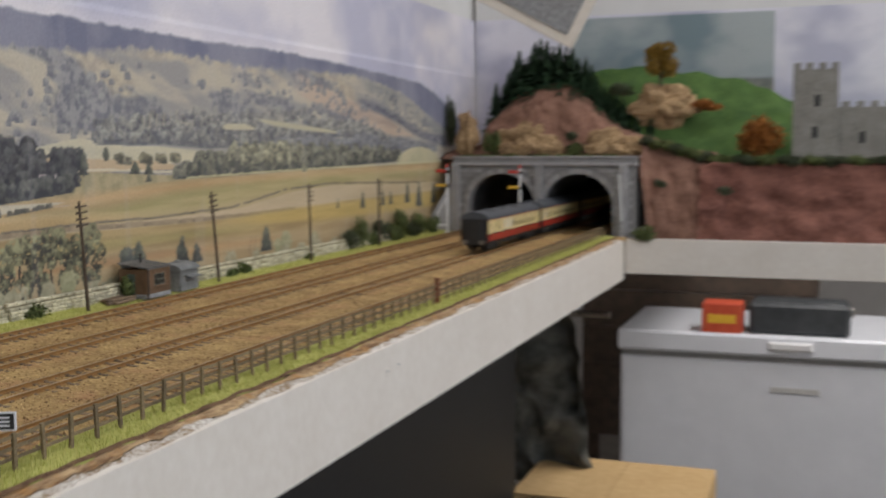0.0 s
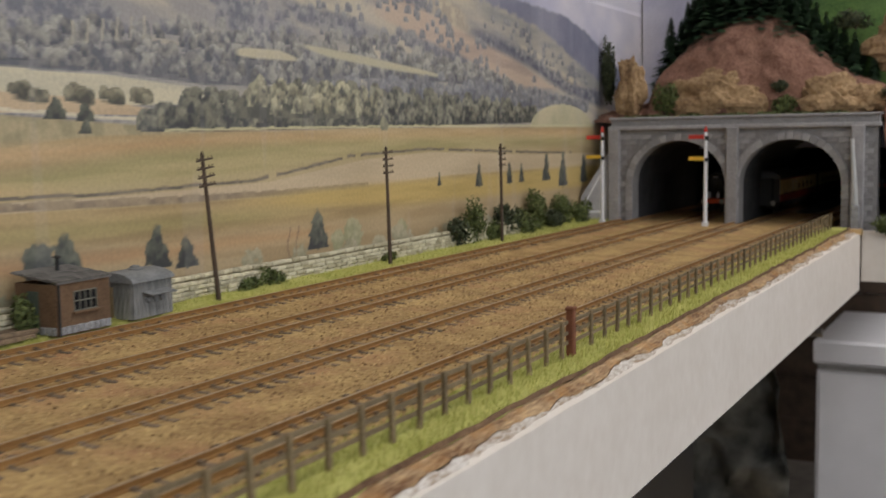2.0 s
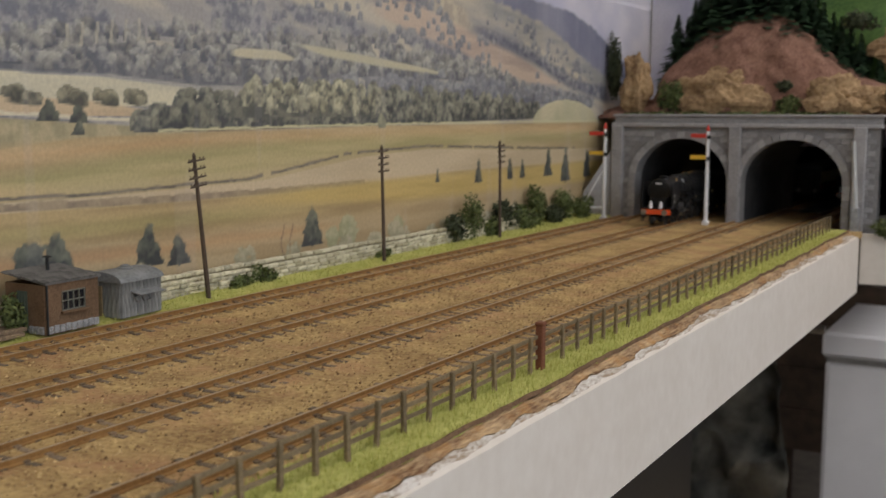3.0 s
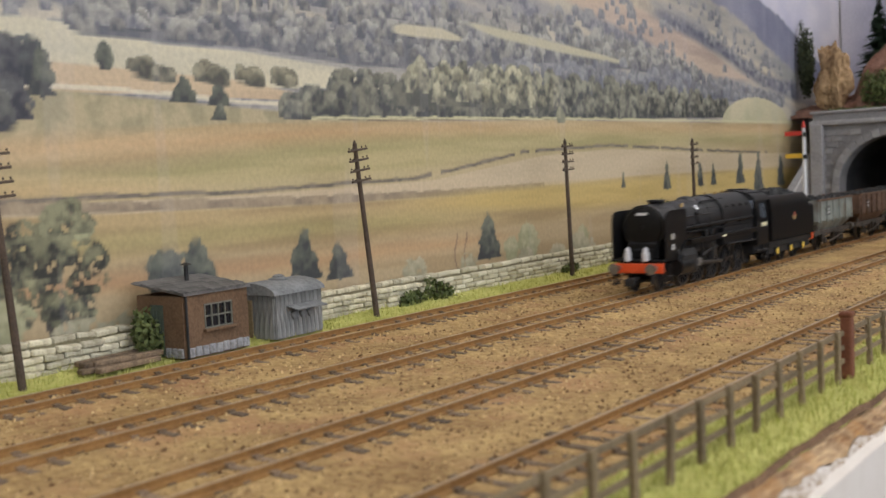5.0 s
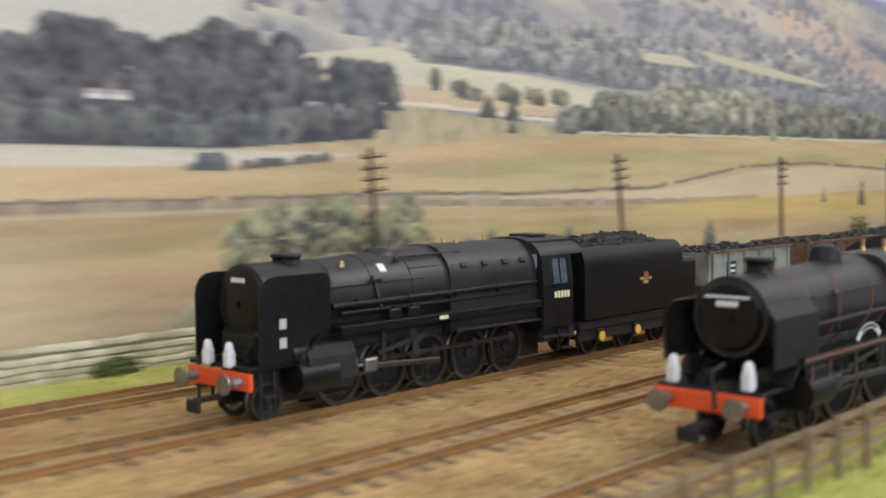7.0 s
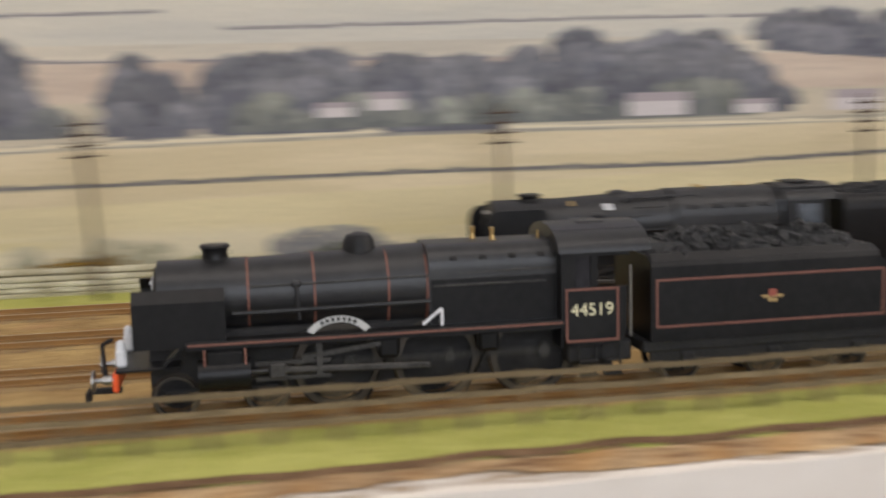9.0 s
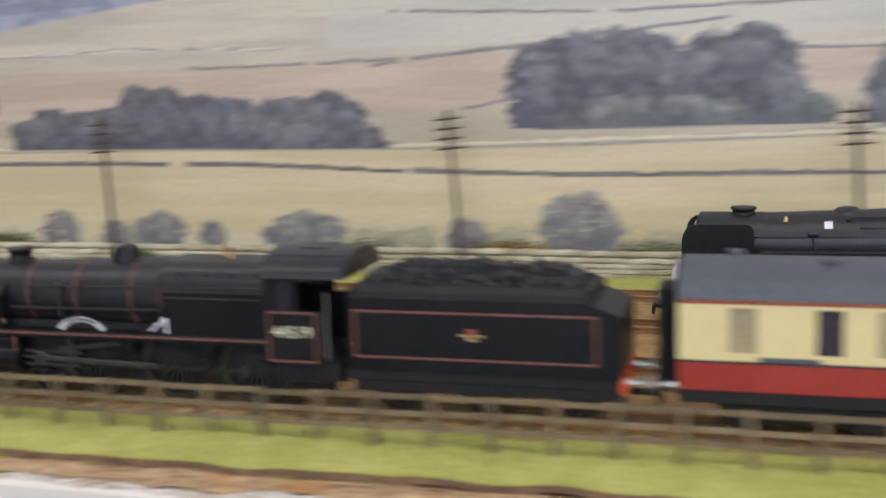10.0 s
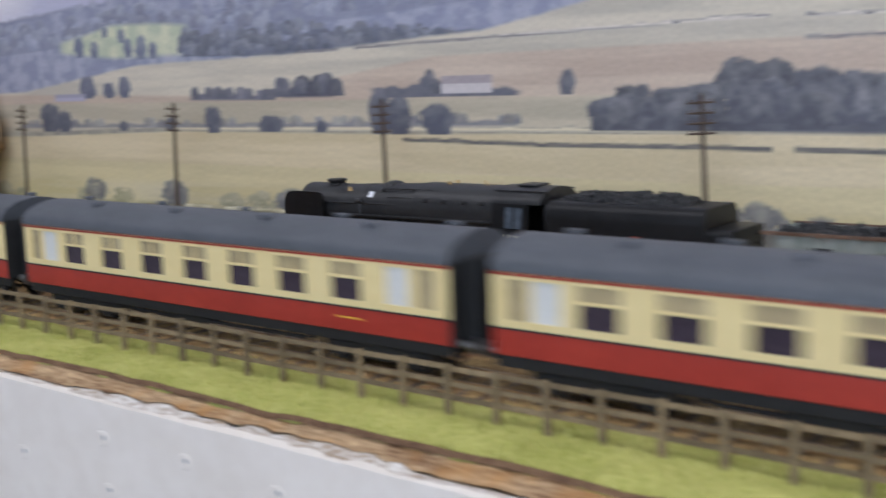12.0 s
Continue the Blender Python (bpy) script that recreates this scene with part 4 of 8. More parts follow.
def verge():
    ny = 520
    vs, fs, ve, fe, vp, fp = [], [], [], [], [], []
    for j in range(ny + 1):
        y = Y0 + (119 - Y0) * j / ny
        e = edge_x(y)
        for i in range(9):
            x = 16.8 + 0.12 * nz(y * 0.8, 1) + (e - 16.8) * i / 8
            vs.append((x, y, ground_z(x, y) + 0.03 + (0 if i < 8 else -0.05)))
        q = fascia_x(y) - 0.26 - max(0.0, (0.14 if y > 20 else 0.05) + 0.34 * nz(y * 0.3, 6.3) + 0.16 * nz(y * 1.6, 4.4))
        q = max(q, e + 0.1)
        for i in range(7):
            x = e - 0.04 + (q + 0.03 - e) * i / 6
            ve.append((x, y, ground_z(x + 0.05, y) + 0.07 * nz(x * 4, y * 2.5, 9)))
        for i in range(5):
            x = q + (fascia_x(y) - 0.12 - q) * i / 4
            vp.append((x, y, ground_z(x + 0.05, y) - 0.02 + 0.05 * nz(x * 3, y * 1.5, 2)))
    for j in range(ny):
        fs += [(j * 9 + i, j * 9 + i + 1, j * 9 + i + 10, j * 9 + i + 9) for i in range(8)]
        fe += [(j * 7 + i, j * 7 + i + 1, j * 7 + i + 8, j * 7 + i + 7) for i in range(6)]
        fp += [(j * 5 + i, j * 5 + i + 1, j * 5 + i + 6, j * 5 + i + 5) for i in range(4)]
    tagged(raw("grass_verge", vs, fs, M_GRASS, True), "bright yellow-green static grass verge beside the fence", "grass", kind="structure")
    lip = []
    for j in range(ny + 1):
        y = Y0 + (119 - Y0) * j / ny
        e = edge_x(y)
        z = ground_z(e - 0.01, y)
        lip += [(e - 0.05, y, z + 0.045), (e + 0.02, y, z + 0.05 + 0.03 * nz(y * 1.3, 8)), (e + 0.04, y, z - 0.08)]
    fl = [(j * 3 + i, j * 3 + i + 1, j * 3 + i + 4, j * 3 + i + 3) for j in range(ny) for i in range(2)]
    tagged(raw("scenery_lip", lip, fl, M_BROWNLIP), "thin dark brown torn lip where the grass mat ends", "edge", kind="structure")
    tagged(raw("plaster_edge", vp, fp, M_PLASTER, True), "chipped white plaster lip beside the fascia board", "edge", kind="structure")
    tagged(raw("earth_edge", ve, fe, M_EARTH, True), "ragged brown plaster and wood edge of the scenery", "edge", kind="structure")


verge()


def scatter():
    rng = np.random.default_rng(5)
    vs, fs = [], []
    for k in range(76000):  # loose stones
        x, y = -1.4 + 18.3 * rng.random(), -100 + 190 * rng.random()
        r = 0.035 + 0.065 * rng.random() ** 3
        z = ground_z(x, y)
        if min(abs(abs(x - t) - 0.628) for t in TRACKS) < 0.12:
            continue
        a = 6.28 * rng.random()
        b = len(vs)
        vs += [(x + r * math.cos(a + q), y + r * math.sin(a + q), z - 0.01) for q in (0, 2.1, 4.2)]
        vs.append((x + 0.3 * r, y, z + r * (0.6 + 0.5 * rng.random())))
        fs += [(b, b + 1, b + 3), (b + 1, b + 2, b + 3), (b + 2, b, b + 3)]
    tagged(raw("loose_ballast", vs, fs, M_STONE), "loose tan and dark brown ballast stones", "stones", kind="stuff")
    vs, fs = [], []
    for k in range(60000):  # grass fibres
        if k < 40000:
            y = -75 + 190 * rng.random()
            x = 16.9 + (edge_x(y) - 16.95) * rng.random()
        else:
            x, y = -4.1 + 2.7 * rng.random(), -70 + 195 * rng.random()
        z = ground_z(x, y)
        h, a = 0.10 + 0.16 * rng.random(), 6.28 * rng.random()
        b = len(vs)
        dx, dy = 0.02 * math.cos(a), 0.02 * math.sin(a)
        vs += [(x - dx, y - dy, z), (x + dx, y + dy, z), (x + 0.12 * (rng.random() - 0.5), y + 0.12 * (rng.random() - 0.5), z + h)]
        fs.append((b, b + 1, b + 2))
    tagged(raw("grass_fibres", vs, fs, M_BLADE), "short yellow-green grass fibres", "grass", kind="stuff")


scatter()


# ---------------------------------------------------------------- tracks
def tracks():
    bm = bmesh.new()
    box(bm, (0, 0, -0.26), (2.5, 0.27, 0.13), 0.02)
    for sx in (-0.628, 0.628):
        box(bm, (sx, 0, -0.17), (0.32, 0.2, 0.06))
    first = part("sleeper", bm, M_SLEEPER)
    me = first.data
    bpy.data.objects.remove(first)
    rng = random.Random(2)
    for x in TRACKS:
        t = thing("railway_track", "rusty model railway track with dark sleepers in tan ballast", "railway track", P(x, 0, 0), "parallel tracks", "structure")
        for sx in (-0.628, 0.628):
            bm = bmesh.new()
            prism(bm, [(sx - 0.11, -0.19), (sx + 0.11, -0.19), (sx + 0.11, -0.16), (sx + 0.03, -0.14), (sx + 0.03, -0.07), (sx + 0.05, -0.05), (sx + 0.05, -0.012), (sx - 0.05, -0.012), (sx - 0.05, -0.05), (sx - 0.03, -0.07), (sx - 0.03, -0.14), (sx - 0.11, -0.16)], Y0, 518)
            rail = part("rail", bm, M_RAIL, t, "rust-brown rail")
            bm = bmesh.new()
            box(bm, (sx, (Y0 + 518) / 2, -0.004), (0.075, 518 - Y0, 0.012))
            part("rail_head", bm, M_RAILTOP, rail, "worn shiny rail head")
        k = 0
        y = Y0 + 14
        while y < 121.5 and k < 300:
            ob = new("sleeper", me)
            ob.parent = t
            ob.matrix_basis = P(0.06 * rng.uniform(-1, 1), y, 0.02 * rng.uniform(-1, 1), 0, 0, rng.uniform(-1.5, 1.5))
            y += 0.73
            k += 1
        bm = bmesh.new()
        for yy in [y + 0.73 * i for i in range(int((150 - y) / 0.73))] + [Y0 + 0.73 * i for i in range(19)]:
            box(bm, (0, yy, -0.26), (2.5, 0.27, 0.13))
        tagged(part("sleeper_run", bm, M_SLEEPER, t), kind="stuff")


# ---------------------------------------------------------------- fence
def fence():
    rng = random.Random(4)
    f = thing("post_and_rail_fence", "weathered brown post and rail fence beside the front track", "fence")
    bm = bmesh.new()
    box(bm, (0, 0, 0.42), (0.13, 0.17, 1.35), 0.02)
    first = part("post", bm, M_FENCE)
    me = first.data
    bpy.data.objects.remove(first)
    ys = [-104.4 + 1.41 * k for k in range(158)]
    tops = []
    for y in ys:
        if abs(y - 61.4) < 0.8:
            tops.append((18.0, y, 0.0))
            continue
        ob = new("post", me)
        ob.parent = f
        x, dz = 18.0 + 0.05 * nz(y * 0.3, 2), 0.07 * nz(y * 0.12, 11)
        ob.matrix_basis = P(x, y, dz, rng.uniform(-2.5, 2.5), rng.uniform(-2, 2), rng.uniform(-4, 4))
        tops.append((x, y, dz))
    for a in range(0, len(tops) - 3, 3):
        for z in (0.98, 0.60, 0.26):
            bm = bmesh.new()
            for i in range(a, a + 3):
                (x0, y0, d0), (x1, y1, d1) = tops[i], tops[i + 1]
                w = 0.02 * rng.uniform(-1, 1)
                vs = []
                for x, y, d in ((x0, y0, d0), (x1, y1, d1)):
                    vs += [(x - 0.09, y, z + d - 0.06 + w), (x - 0.03, y, z + d - 0.06 + w), (x - 0.03, y, z + d + 0.06 + w), (x - 0.09, y, z + d + 0.06 + w)]
                add(bm, vs, [(0, 1, 5, 4), (1, 2, 6, 5), (2, 3, 7, 6), (3, 0, 4, 7), (3, 2, 1, 0), (4, 5, 6, 7)])
            part("rail", bm, M_FENCE, f)
    p = thing("rust_red_post", "short rust-red post standing in the fence line", "post", P(18.0, 61.4, 0))
    bm = bmesh.new()
    box(bm, (0, 0, 0.6), (0.28, 0.3, 1.6), 0.04)
    part("shaft", bm, M_RUST, p)
    bm = bmesh.new()
    box(bm, (0, 0, 1.45), (0.34, 0.36, 0.14), 0.04)
    part("cap", bm, M_RUST, p)
    # lineside sign
    s = thing("lineside_sign", "small black lineside sign with a white border on a post", "sign", P(18.3, 20.0, -0.2, 0, 0, 25))
    bm = bmesh.new()
    cyl(bm, (0, 0, 0), (0, 0, 2.0), 0.06, 0.05, 8)
    part("post", bm, M_POLE, s)
    bm = bmesh.new()
    box(bm, (0, -0.08, 1.95), (1.3, 0.06, 0.62), 0.02)
    b = part("board", bm, M_LAMP, s, "white bordered board")
    bm = bmesh.new()
    box(bm, (0, -0.115, 1.95), (1.16, 0.02, 0.5))
    b2 = part("panel", bm, M_DARK, b)
    bm = bmesh.new()
    for z in (2.08, 1.95, 1.82):
        box(bm, (0, -0.13, z), (0.9, 0.012, 0.06))
    part("lettering_bar", bm, M_LAMP, b)
    # squat white marker beside the fence
    w = thing("white_marker", "squat cream plastic marker with a rounded cap on the verge", "marker post", P(18.7, 11.2, -0.25))
    bm = bmesh.new()
    lathe(bm, (0, 0, 0), [(0.52, 0), (0.52, 0.1), (0.46, 0.16), (0.52, 0.8), (0.56, 1.0)], 18)
    part("stem", bm, M_CREAM, w, "cream stem", smooth=True)
    bm = bmesh.new()
    lathe(bm, (0, 0, 1.0), [(0.44, 0), (0.68, 0.12), (0.7, 0.45), (0.6, 0.68), (0.35, 0.78)], 20)
    part("cap", bm, M_LAMP, w, "white rounded cap", smooth=True)


fence()


# ---------------------------------------------------------------- telegraph poles
def poles():
    for k in range(-3, 10):
        y = {5: -28.5, 6: -44.75, 7: -61.3, 8: -77.3, 9: -92.6}.get(k, (51.04 if k < 1 else 50.7) - 15.94 * k)
        lean = {0: 4.4, -1: 6.8, -2: 2.2, 4: 3.0, 5: 4.4, 6: 2.6, 7: 1.6, 8: -2.4, 9: -2.8}.get(k, 1.2)
        t = thing("telegraph_pole", "dark brown telegraph pole with four crossarms by the stone wall", "telegraph pole", P(-2.1, y, -0.25, lean, 0, 3 * nz(k * 3.3, 1)), "telegraph poles")
        bm = bmesh.new()
        cyl(bm, (0, 0, 0), (0, 0, 7.1), 0.125, 0.085, 10)
        cyl(bm, (0, 0, 7.1), (0, 0, 7.25), 0.085, 0.02, 10)
        part("pole", bm, M_POLE, t, smooth=True)
        for i, z in enumerate((6.85, 6.45, 6.05, 5.65)):
            bm = bmesh.new()
            box(bm, (0, -0.14, z), (0.14, 0.12, 0.12))
            box(bm, (0.12, 0, z), (0.09, 1.15, 0.085), 0.02)
            arm = part("crossarm", bm, M_POLE, t)
            for w in (-0.5, -0.26, 0.26, 0.5):
                bm = bmesh.new()
                lathe(bm, (0.12, w, z + 0.06), [(0.02, 0), (0.032, 0.02), (0.032, 0.06), (0.015, 0.08)], 8)
                part("insulator", bm, M_POLE, arm)


poles()


# ---------------------------------------------------------------- dry stone wall
def stone_wall():
    rng = random.Random(7)
    w = thing("dry_stone_wall", "pale cream dry stone wall along the backdrop", "stone wall", kind="structure")
    bm = bmesh.new()
    box(bm, (-3.45, 13, 0.3), (0.5, 190, 1.15))
    part("core", bm, M_JOINT, w)
    shapes = []
    for i in range(8):
        bm = bmesh.new()
        box(bm, (0, 0, 0), (0.35, 0.5 + 0.06 * i, 0.2), 0.05)
        for v in bm.verts:
            v.co += Vector((0.03 * nz(v.co.x * 9, v.co.y * 9, i), 0.05 * nz(v.co.y * 7, i, 3), 0.035 * nz(v.co.z * 9, v.co.y * 6, i)))
        o = part("stone", bm, M_DRYWALL)
        shapes.append(o.data)
        bpy.data.objects.remove(o)

    def course(y0, y1, as_parts):
        out = []
        for k in range(6):
            y = y0 + rng.random() * 0.4
            while y < y1:
                i = rng.randrange(8)
                L = 0.5 + 0.06 * i
                top = k == 5
                m = P(-3.2 + 0.05 * rng.uniform(-1, 1) - (0.12 if top else 0), y + L / 2, -0.18 + 0.215 * k + 0.05 * nz(y * 0.2, 3) + (0.06 if top else 0), rng.uniform(-4, 4), rng.uniform(-6, 6), rng.uniform(-4, 4))
                out.append((shapes[i], m))
                y += L + 0.03
        return out

    near = course(45, 71, True)[:300]
    for me, m in near:
        ob = new("stone", me)
        ob.parent, ob.matrix_basis = w, m
    vs, fs = [], []
    for me, m in course(71.2, 104, False) + course(-78, 44.6, False):
        b = len(vs)
        vs += [tuple((m @ v.co) / S) for v in me.vertices]
        fs += [tuple(b + i for i in f.vertices) for f in me.polygons]
    far = raw("stone_run", vs, fs, island("drystone_far", (0.40, 0.355, 0.23), (0.69, 0.645, 0.475)))
    far.parent = w
    tagged(far, kind="stuff")


# ---------------------------------------------------------------- foliage
def leaves(bm, c, r, n, size, rng, up=0.3):
    """A ragged clump of small leaf cards round c."""
    for k in range(n):
        d = Vector((rng.gauss(0, 1), rng.gauss(0, 1), rng.gauss(0, 1))).normalized()
        q = Vector(c) + Vector((d.x * r[0], d.y * r[1], d.z * r[2])) * (0.55 + 0.5 * rng.random())
        a = Vector((rng.gauss(0, 1), rng.gauss(0, 1), rng.gauss(0, 1))).normalized() * size
        b = a.cross(d).normalized() * size * 0.6
        vs = [bm.verts.new(q - a), bm.verts.new(q + b), bm.verts.new(q + a), bm.verts.new(q - b)]
        bm.faces.new(vs)


def bush(name, label, c, r, n, size, material, seed, cat="bush"):
    rng = random.Random(seed)
    t = thing(name, label, cat, P(*c))
    bm = bmesh.new()
    for k in range(6):
        a = 6.28 * k / 6
        cyl(bm, (0, 0, 0), (r[0] * 0.5 * math.cos(a), r[1] * 0.5 * math.sin(a), r[2] * 0.9), 0.05, 0.02, 5)
    part("stems", bm, M_TRUNK, t)
    bm = bmesh.new()
    for k in range(7):
        o = Vector((rng.uniform(-0.5, 0.5) * r[0], rng.uniform(-0.5, 0.5) * r[1], r[2] * (0.3 + 0.6 * rng.random())))
        leaves(bm, o, (r[0] * 0.6, r[1] * 0.6, r[2] * 0.5), n // 7, size, rng)
    part("foliage", bm, material, t)
    return t


def tree(name, label, c, trunk, r, n, size, material, seed):
    rng = random.Random(seed)
    t = thing(name, label, "tree", P(*c))
    bm = bmesh.new()
    cyl(bm, (0, 0, 0), (0, 0, trunk), 0.28, 0.16, 8)
    for k in range(6):
        a = 6.28 * k / 6 + 0.4
        cyl(bm, (0, 0, trunk * 0.8), (r[0] * 0.6 * math.cos(a), r[1] * 0.6 * math.sin(a), trunk + r[2] * (0.5 + 0.1 * k)), 0.12, 0.03, 6)
    part("trunk", bm, M_TRUNK, t)
    bm = bmesh.new()
    for k in range(12):
        o = Vector((rng.uniform(-0.55, 0.55) * r[0], rng.uniform(-0.55, 0.55) * r[1], trunk + r[2] * (0.15 + 1.5 * rng.random())))
        leaves(bm, o, (r[0] * 0.5, r[1] * 0.5, r[2] * 0.42), n // 12, size, rng)
    part("crown", bm, material, t)
    return t


def conifer(c, h, seed):
    rng = random.Random(seed)
    t = thing("model_conifer", "dark green bristly model conifer on the hill", "tree", P(*c), "conifers on the hill")
    bm = bmesh.new()
    cyl(bm, (0, 0, 0), (0, 0, h), 0.12, 0.03, 6)
    part("trunk", bm, M_TRUNK, t)
    bm = bmesh.new()
    for k in range(520):
        f = rng.random() ** 0.8
        z, a = h * (0.1 + 0.9 * f), 6.28 * rng.random()
        rr = h * 0.34 * (1.05 - f) * (0.6 + 0.5 * rng.random())
        q, tip = Vector((0, 0, z)), Vector((rr * math.cos(a), rr * math.sin(a), z - 0.25 * rr))
        s = Vector((-math.sin(a), math.cos(a), 0)) * (0.16 + 0.14 * rr)
        mid = q.lerp(tip, 0.6)
        bm.faces.new([bm.verts.new(q), bm.verts.new(mid + s), bm.verts.new(tip), bm.verts.new(mid - s)])
    part("needles", bm, M_CONIFER, t)


# ---------------------------------------------------------------- lineside huts
def huts():
    h = thing("platelayers_hut", "brown rendered lineside hut with a slate roof and grey stone footing", "hut", P(-2.5, 57.85, -0.1, 0, 0, 2) @ Matrix.Diagonal((0.86, 0.84, 0.96, 1)))
    L, W = 3.35, 2.5  # along and across the track
    x1 = W / 2
    t = 0.15
    # walls with a real window hole and door hole
    def panel(c, d):
        b = bmesh.new()
        box(b, c, d)
        part("wall_panel", b, M_BRICK, h)
    panel((-x1, 0, 1.05), (t, L, 2.1))
    panel((0, L / 2, 1.05), (W, t, 2.1))
    panel((x1, -1.2, 1.05), (t, 0.95, 2.1))
    panel((x1, 1.25, 1.05), (t, 0.85, 2.1))
    panel((x1, 0.05, 0.45), (t, 1.55, 0.9))
    panel((x1, 0.05, 1.93), (t, 1.55, 0.34))
    panel((-0.9, -L / 2, 1.05), (0.7, t, 2.1))
    panel((0.72, -L / 2, 1.05), (1.06, t, 2.1))
    panel((-0.18, -L / 2, 1.95), (0.75, t, 0.3))
    for a in range(9):
        bm = bmesh.new()
        box(bm, (x1 + 0.05, -L / 2 + 0.2 + a * 0.37, 0.18 + 0.02 * (a % 2)), (0.16, 0.34, 0.34), 0.04)
        part("footing_stone", bm, M_GREYSTONE, h, "grey footing stone")
    for a in range(3):
        bm = bmesh.new()
        box(bm, (x1 - 0.2 - 0.33 * a, -L / 2 - 0.05, 0.18), (0.3, 0.16, 0.34), 0.04)
        part("footing_stone", bm, M_GREYSTONE, h, "grey footing stone")
    bm = bmesh.new()
    box(bm, (-0.18, -L / 2 - 0.02, 0.9), (0.72, 0.08, 1.8), 0.02)
    for i in range(4):
        box(bm, (-0.45 + 0.18 * i, -L / 2 - 0.07, 0.9), (0.15, 0.03, 1.75))
    part("door", bm, M_GREENDOOR, h, "dull green plank door")
    win = bmesh.new()
    box(win, (x1 - 0.02, 0.05, 1.33), (0.03, 1.5, 0.84))
    w = part("window", win, M_GLASS, h, "dark small-paned window")
    for i in range(5):
        bm = bmesh.new()
        box(bm, (x1 + 0.05, 0.05 - 0.72 + 0.36 * i, 1.33), (0.06, 0.05, 0.84))
        part("glazing_bar", bm, M_SASH, w)
    for i in range(3):
        bm = bmesh.new()
        box(bm, (x1 + 0.05, 0.05, 0.93 + 0.40 * i), (0.062, 1.5, 0.05))
        part("glazing_bar", bm, M_SASH, w)
    bm = bmesh.new()
    box(bm, (x1 + 0.12, 0.05, 0.86), (0.3, 1.75, 0.1), 0.02)
    part("window_sill", bm, M_BRICK, h)
    bm = bmesh.new()
    cyl(bm, (x1 + 0.1, -L / 2 + 0.02, 0), (x1 + 0.1, -L / 2 + 0.02, 2.1), 0.055, n=8)
    part("downpipe", bm, M_DARK, h, "black downpipe")
    bm = bmesh.new()
    rz = lambda x: 2.12 + 0.10 * (x1 - x)
    vs = [(x1 + 0.16, -L / 2 - 0.12, rz(x1)), (x1 + 0.16, L / 2 + 0.12, rz(x1)), (-x1 - 0.12, L / 2 + 0.12, rz(-x1) + .1), (-x1 - 0.12, -L / 2 - 0.12, rz(-x1) + .1)]
    vs += [(a, b, c + 0.1) for a, b, c in vs]
    add(bm, vs, [(3, 2, 1, 0), (4, 5, 6, 7), (0, 1, 5, 4), (1, 2, 6, 5), (2, 3, 7, 6), (3, 0, 4, 7)])
    roof = part("roof", bm, M_SLATE, h)
    bm = bmesh.new()
    box(bm, (0, 0, 0), (0.42, 0.40, 0.035))
    o = part("slate", bm, M_SLATE)
    me = o.data
    bpy.data.objects.remove(o)
    for i in range(7):
        for j in range(9):
            s = new("slate", me)
            s.parent = roof
            x = x1 - 0.02 - 0.39 * i
            s.matrix_basis = P(x, -L / 2 + 0.02 + 0.395 * j + (0.19 if i % 2 else 0) - 0.09, rz(x) + 0.145, 0, 7.5, random.uniform(-1.5, 1.5))
    bm = bmesh.new()
    cyl(bm, (-0.5, 0.2, 2.2), (-0.5, 0.2, 3.0), 0.09, n=10)
    cyl(bm, (-0.5, 0.2, 3.02), (-0.5, 0.2, 3.1), 0.26, 0.05, 10)
    part("stovepipe", bm, M_DARK, h, "dark stove pipe with a cowl")

    v = thing("grounded_van_body", "grey weathered van body with an arched roof used as a shed", "shed", P(-2.62, 61.85, -0.1, 0, 0, 3) @ Matrix.Diagonal((1, 1.03, 0.84, 1)))
    L, W = 2.5, 2.2
    bm = bmesh.new()
    box(bm, (0, 0, 0.95), (W, L, 1.9))
    b = part("body", bm, M_GREYVAN, v)
    bm = bmesh.new()
    box(bm, (0, 0, 0), (0.04, 0.2, 1.86))
    o = part("board", bm, M_GREYVAN)
    me = o.data
    bpy.data.objects.remove(o)
    for j in range(11):
        s = new("board", me)
        s.parent = b
        s.matrix_basis = P(W / 2 + 0.02, -L / 2 + 0.14 + 0.222 * j, 0.95)
    for j in range(9):
        s = new("board", me)
        s.parent = b
        s.matrix_basis = P(-W / 2 + 0.16 + 0.235 * j, -L / 2 - 0.02, 0.95, 0, 0, 90)
    bm = bmesh.new()
    prof = [(math.cos(a) * (W / 2 + 0.12), 1.86 + 0.52 * math.sin(a)) for a in [math.pi * i / 12 for i in range(13)]]
    prism(bm, prof, -L / 2 - 0.1, L / 2 + 0.1)
    part("roof", bm, M_GREYROOF, v, smooth=True)
    bm = bmesh.new()
    lathe(bm, (0.1, 0.1, 2.33), [(0.34, 0), (0.36, 0.08), (0.2, 0.16), (0.22, 0.2), (0.1, 0.26)], 14)
    part("roof_vent", bm, M_GREYROOF, v, "low round roof vent", True)
    bm = bmesh.new()
    box(bm, (W / 2 + 0.3, 0.1, 1.28), (0.6, 1.6, 0.05), turn=Matrix.Rotation(radians(14), 4, "Y"))
    part("awning", bm, M_GREYROOF, v)
    for y in (-0.35, 0.1, 0.5):
        bm = bmesh.new()
        box(bm, (W / 2 + 0.1, y, 0.95), (0.12, 0.32, 0.3), 0.03, Matrix.Rotation(0.4, 4, "X"))
        part("meter_box", bm, M_GREYROOF, v)
    bm = bmesh.new()
    box(bm, (-0.35, -L / 2 - 0.06, 0.85), (0.9, 0.06, 1.6), 0.02)
    part("door", bm, M_FENCE, v, "brown plank door")
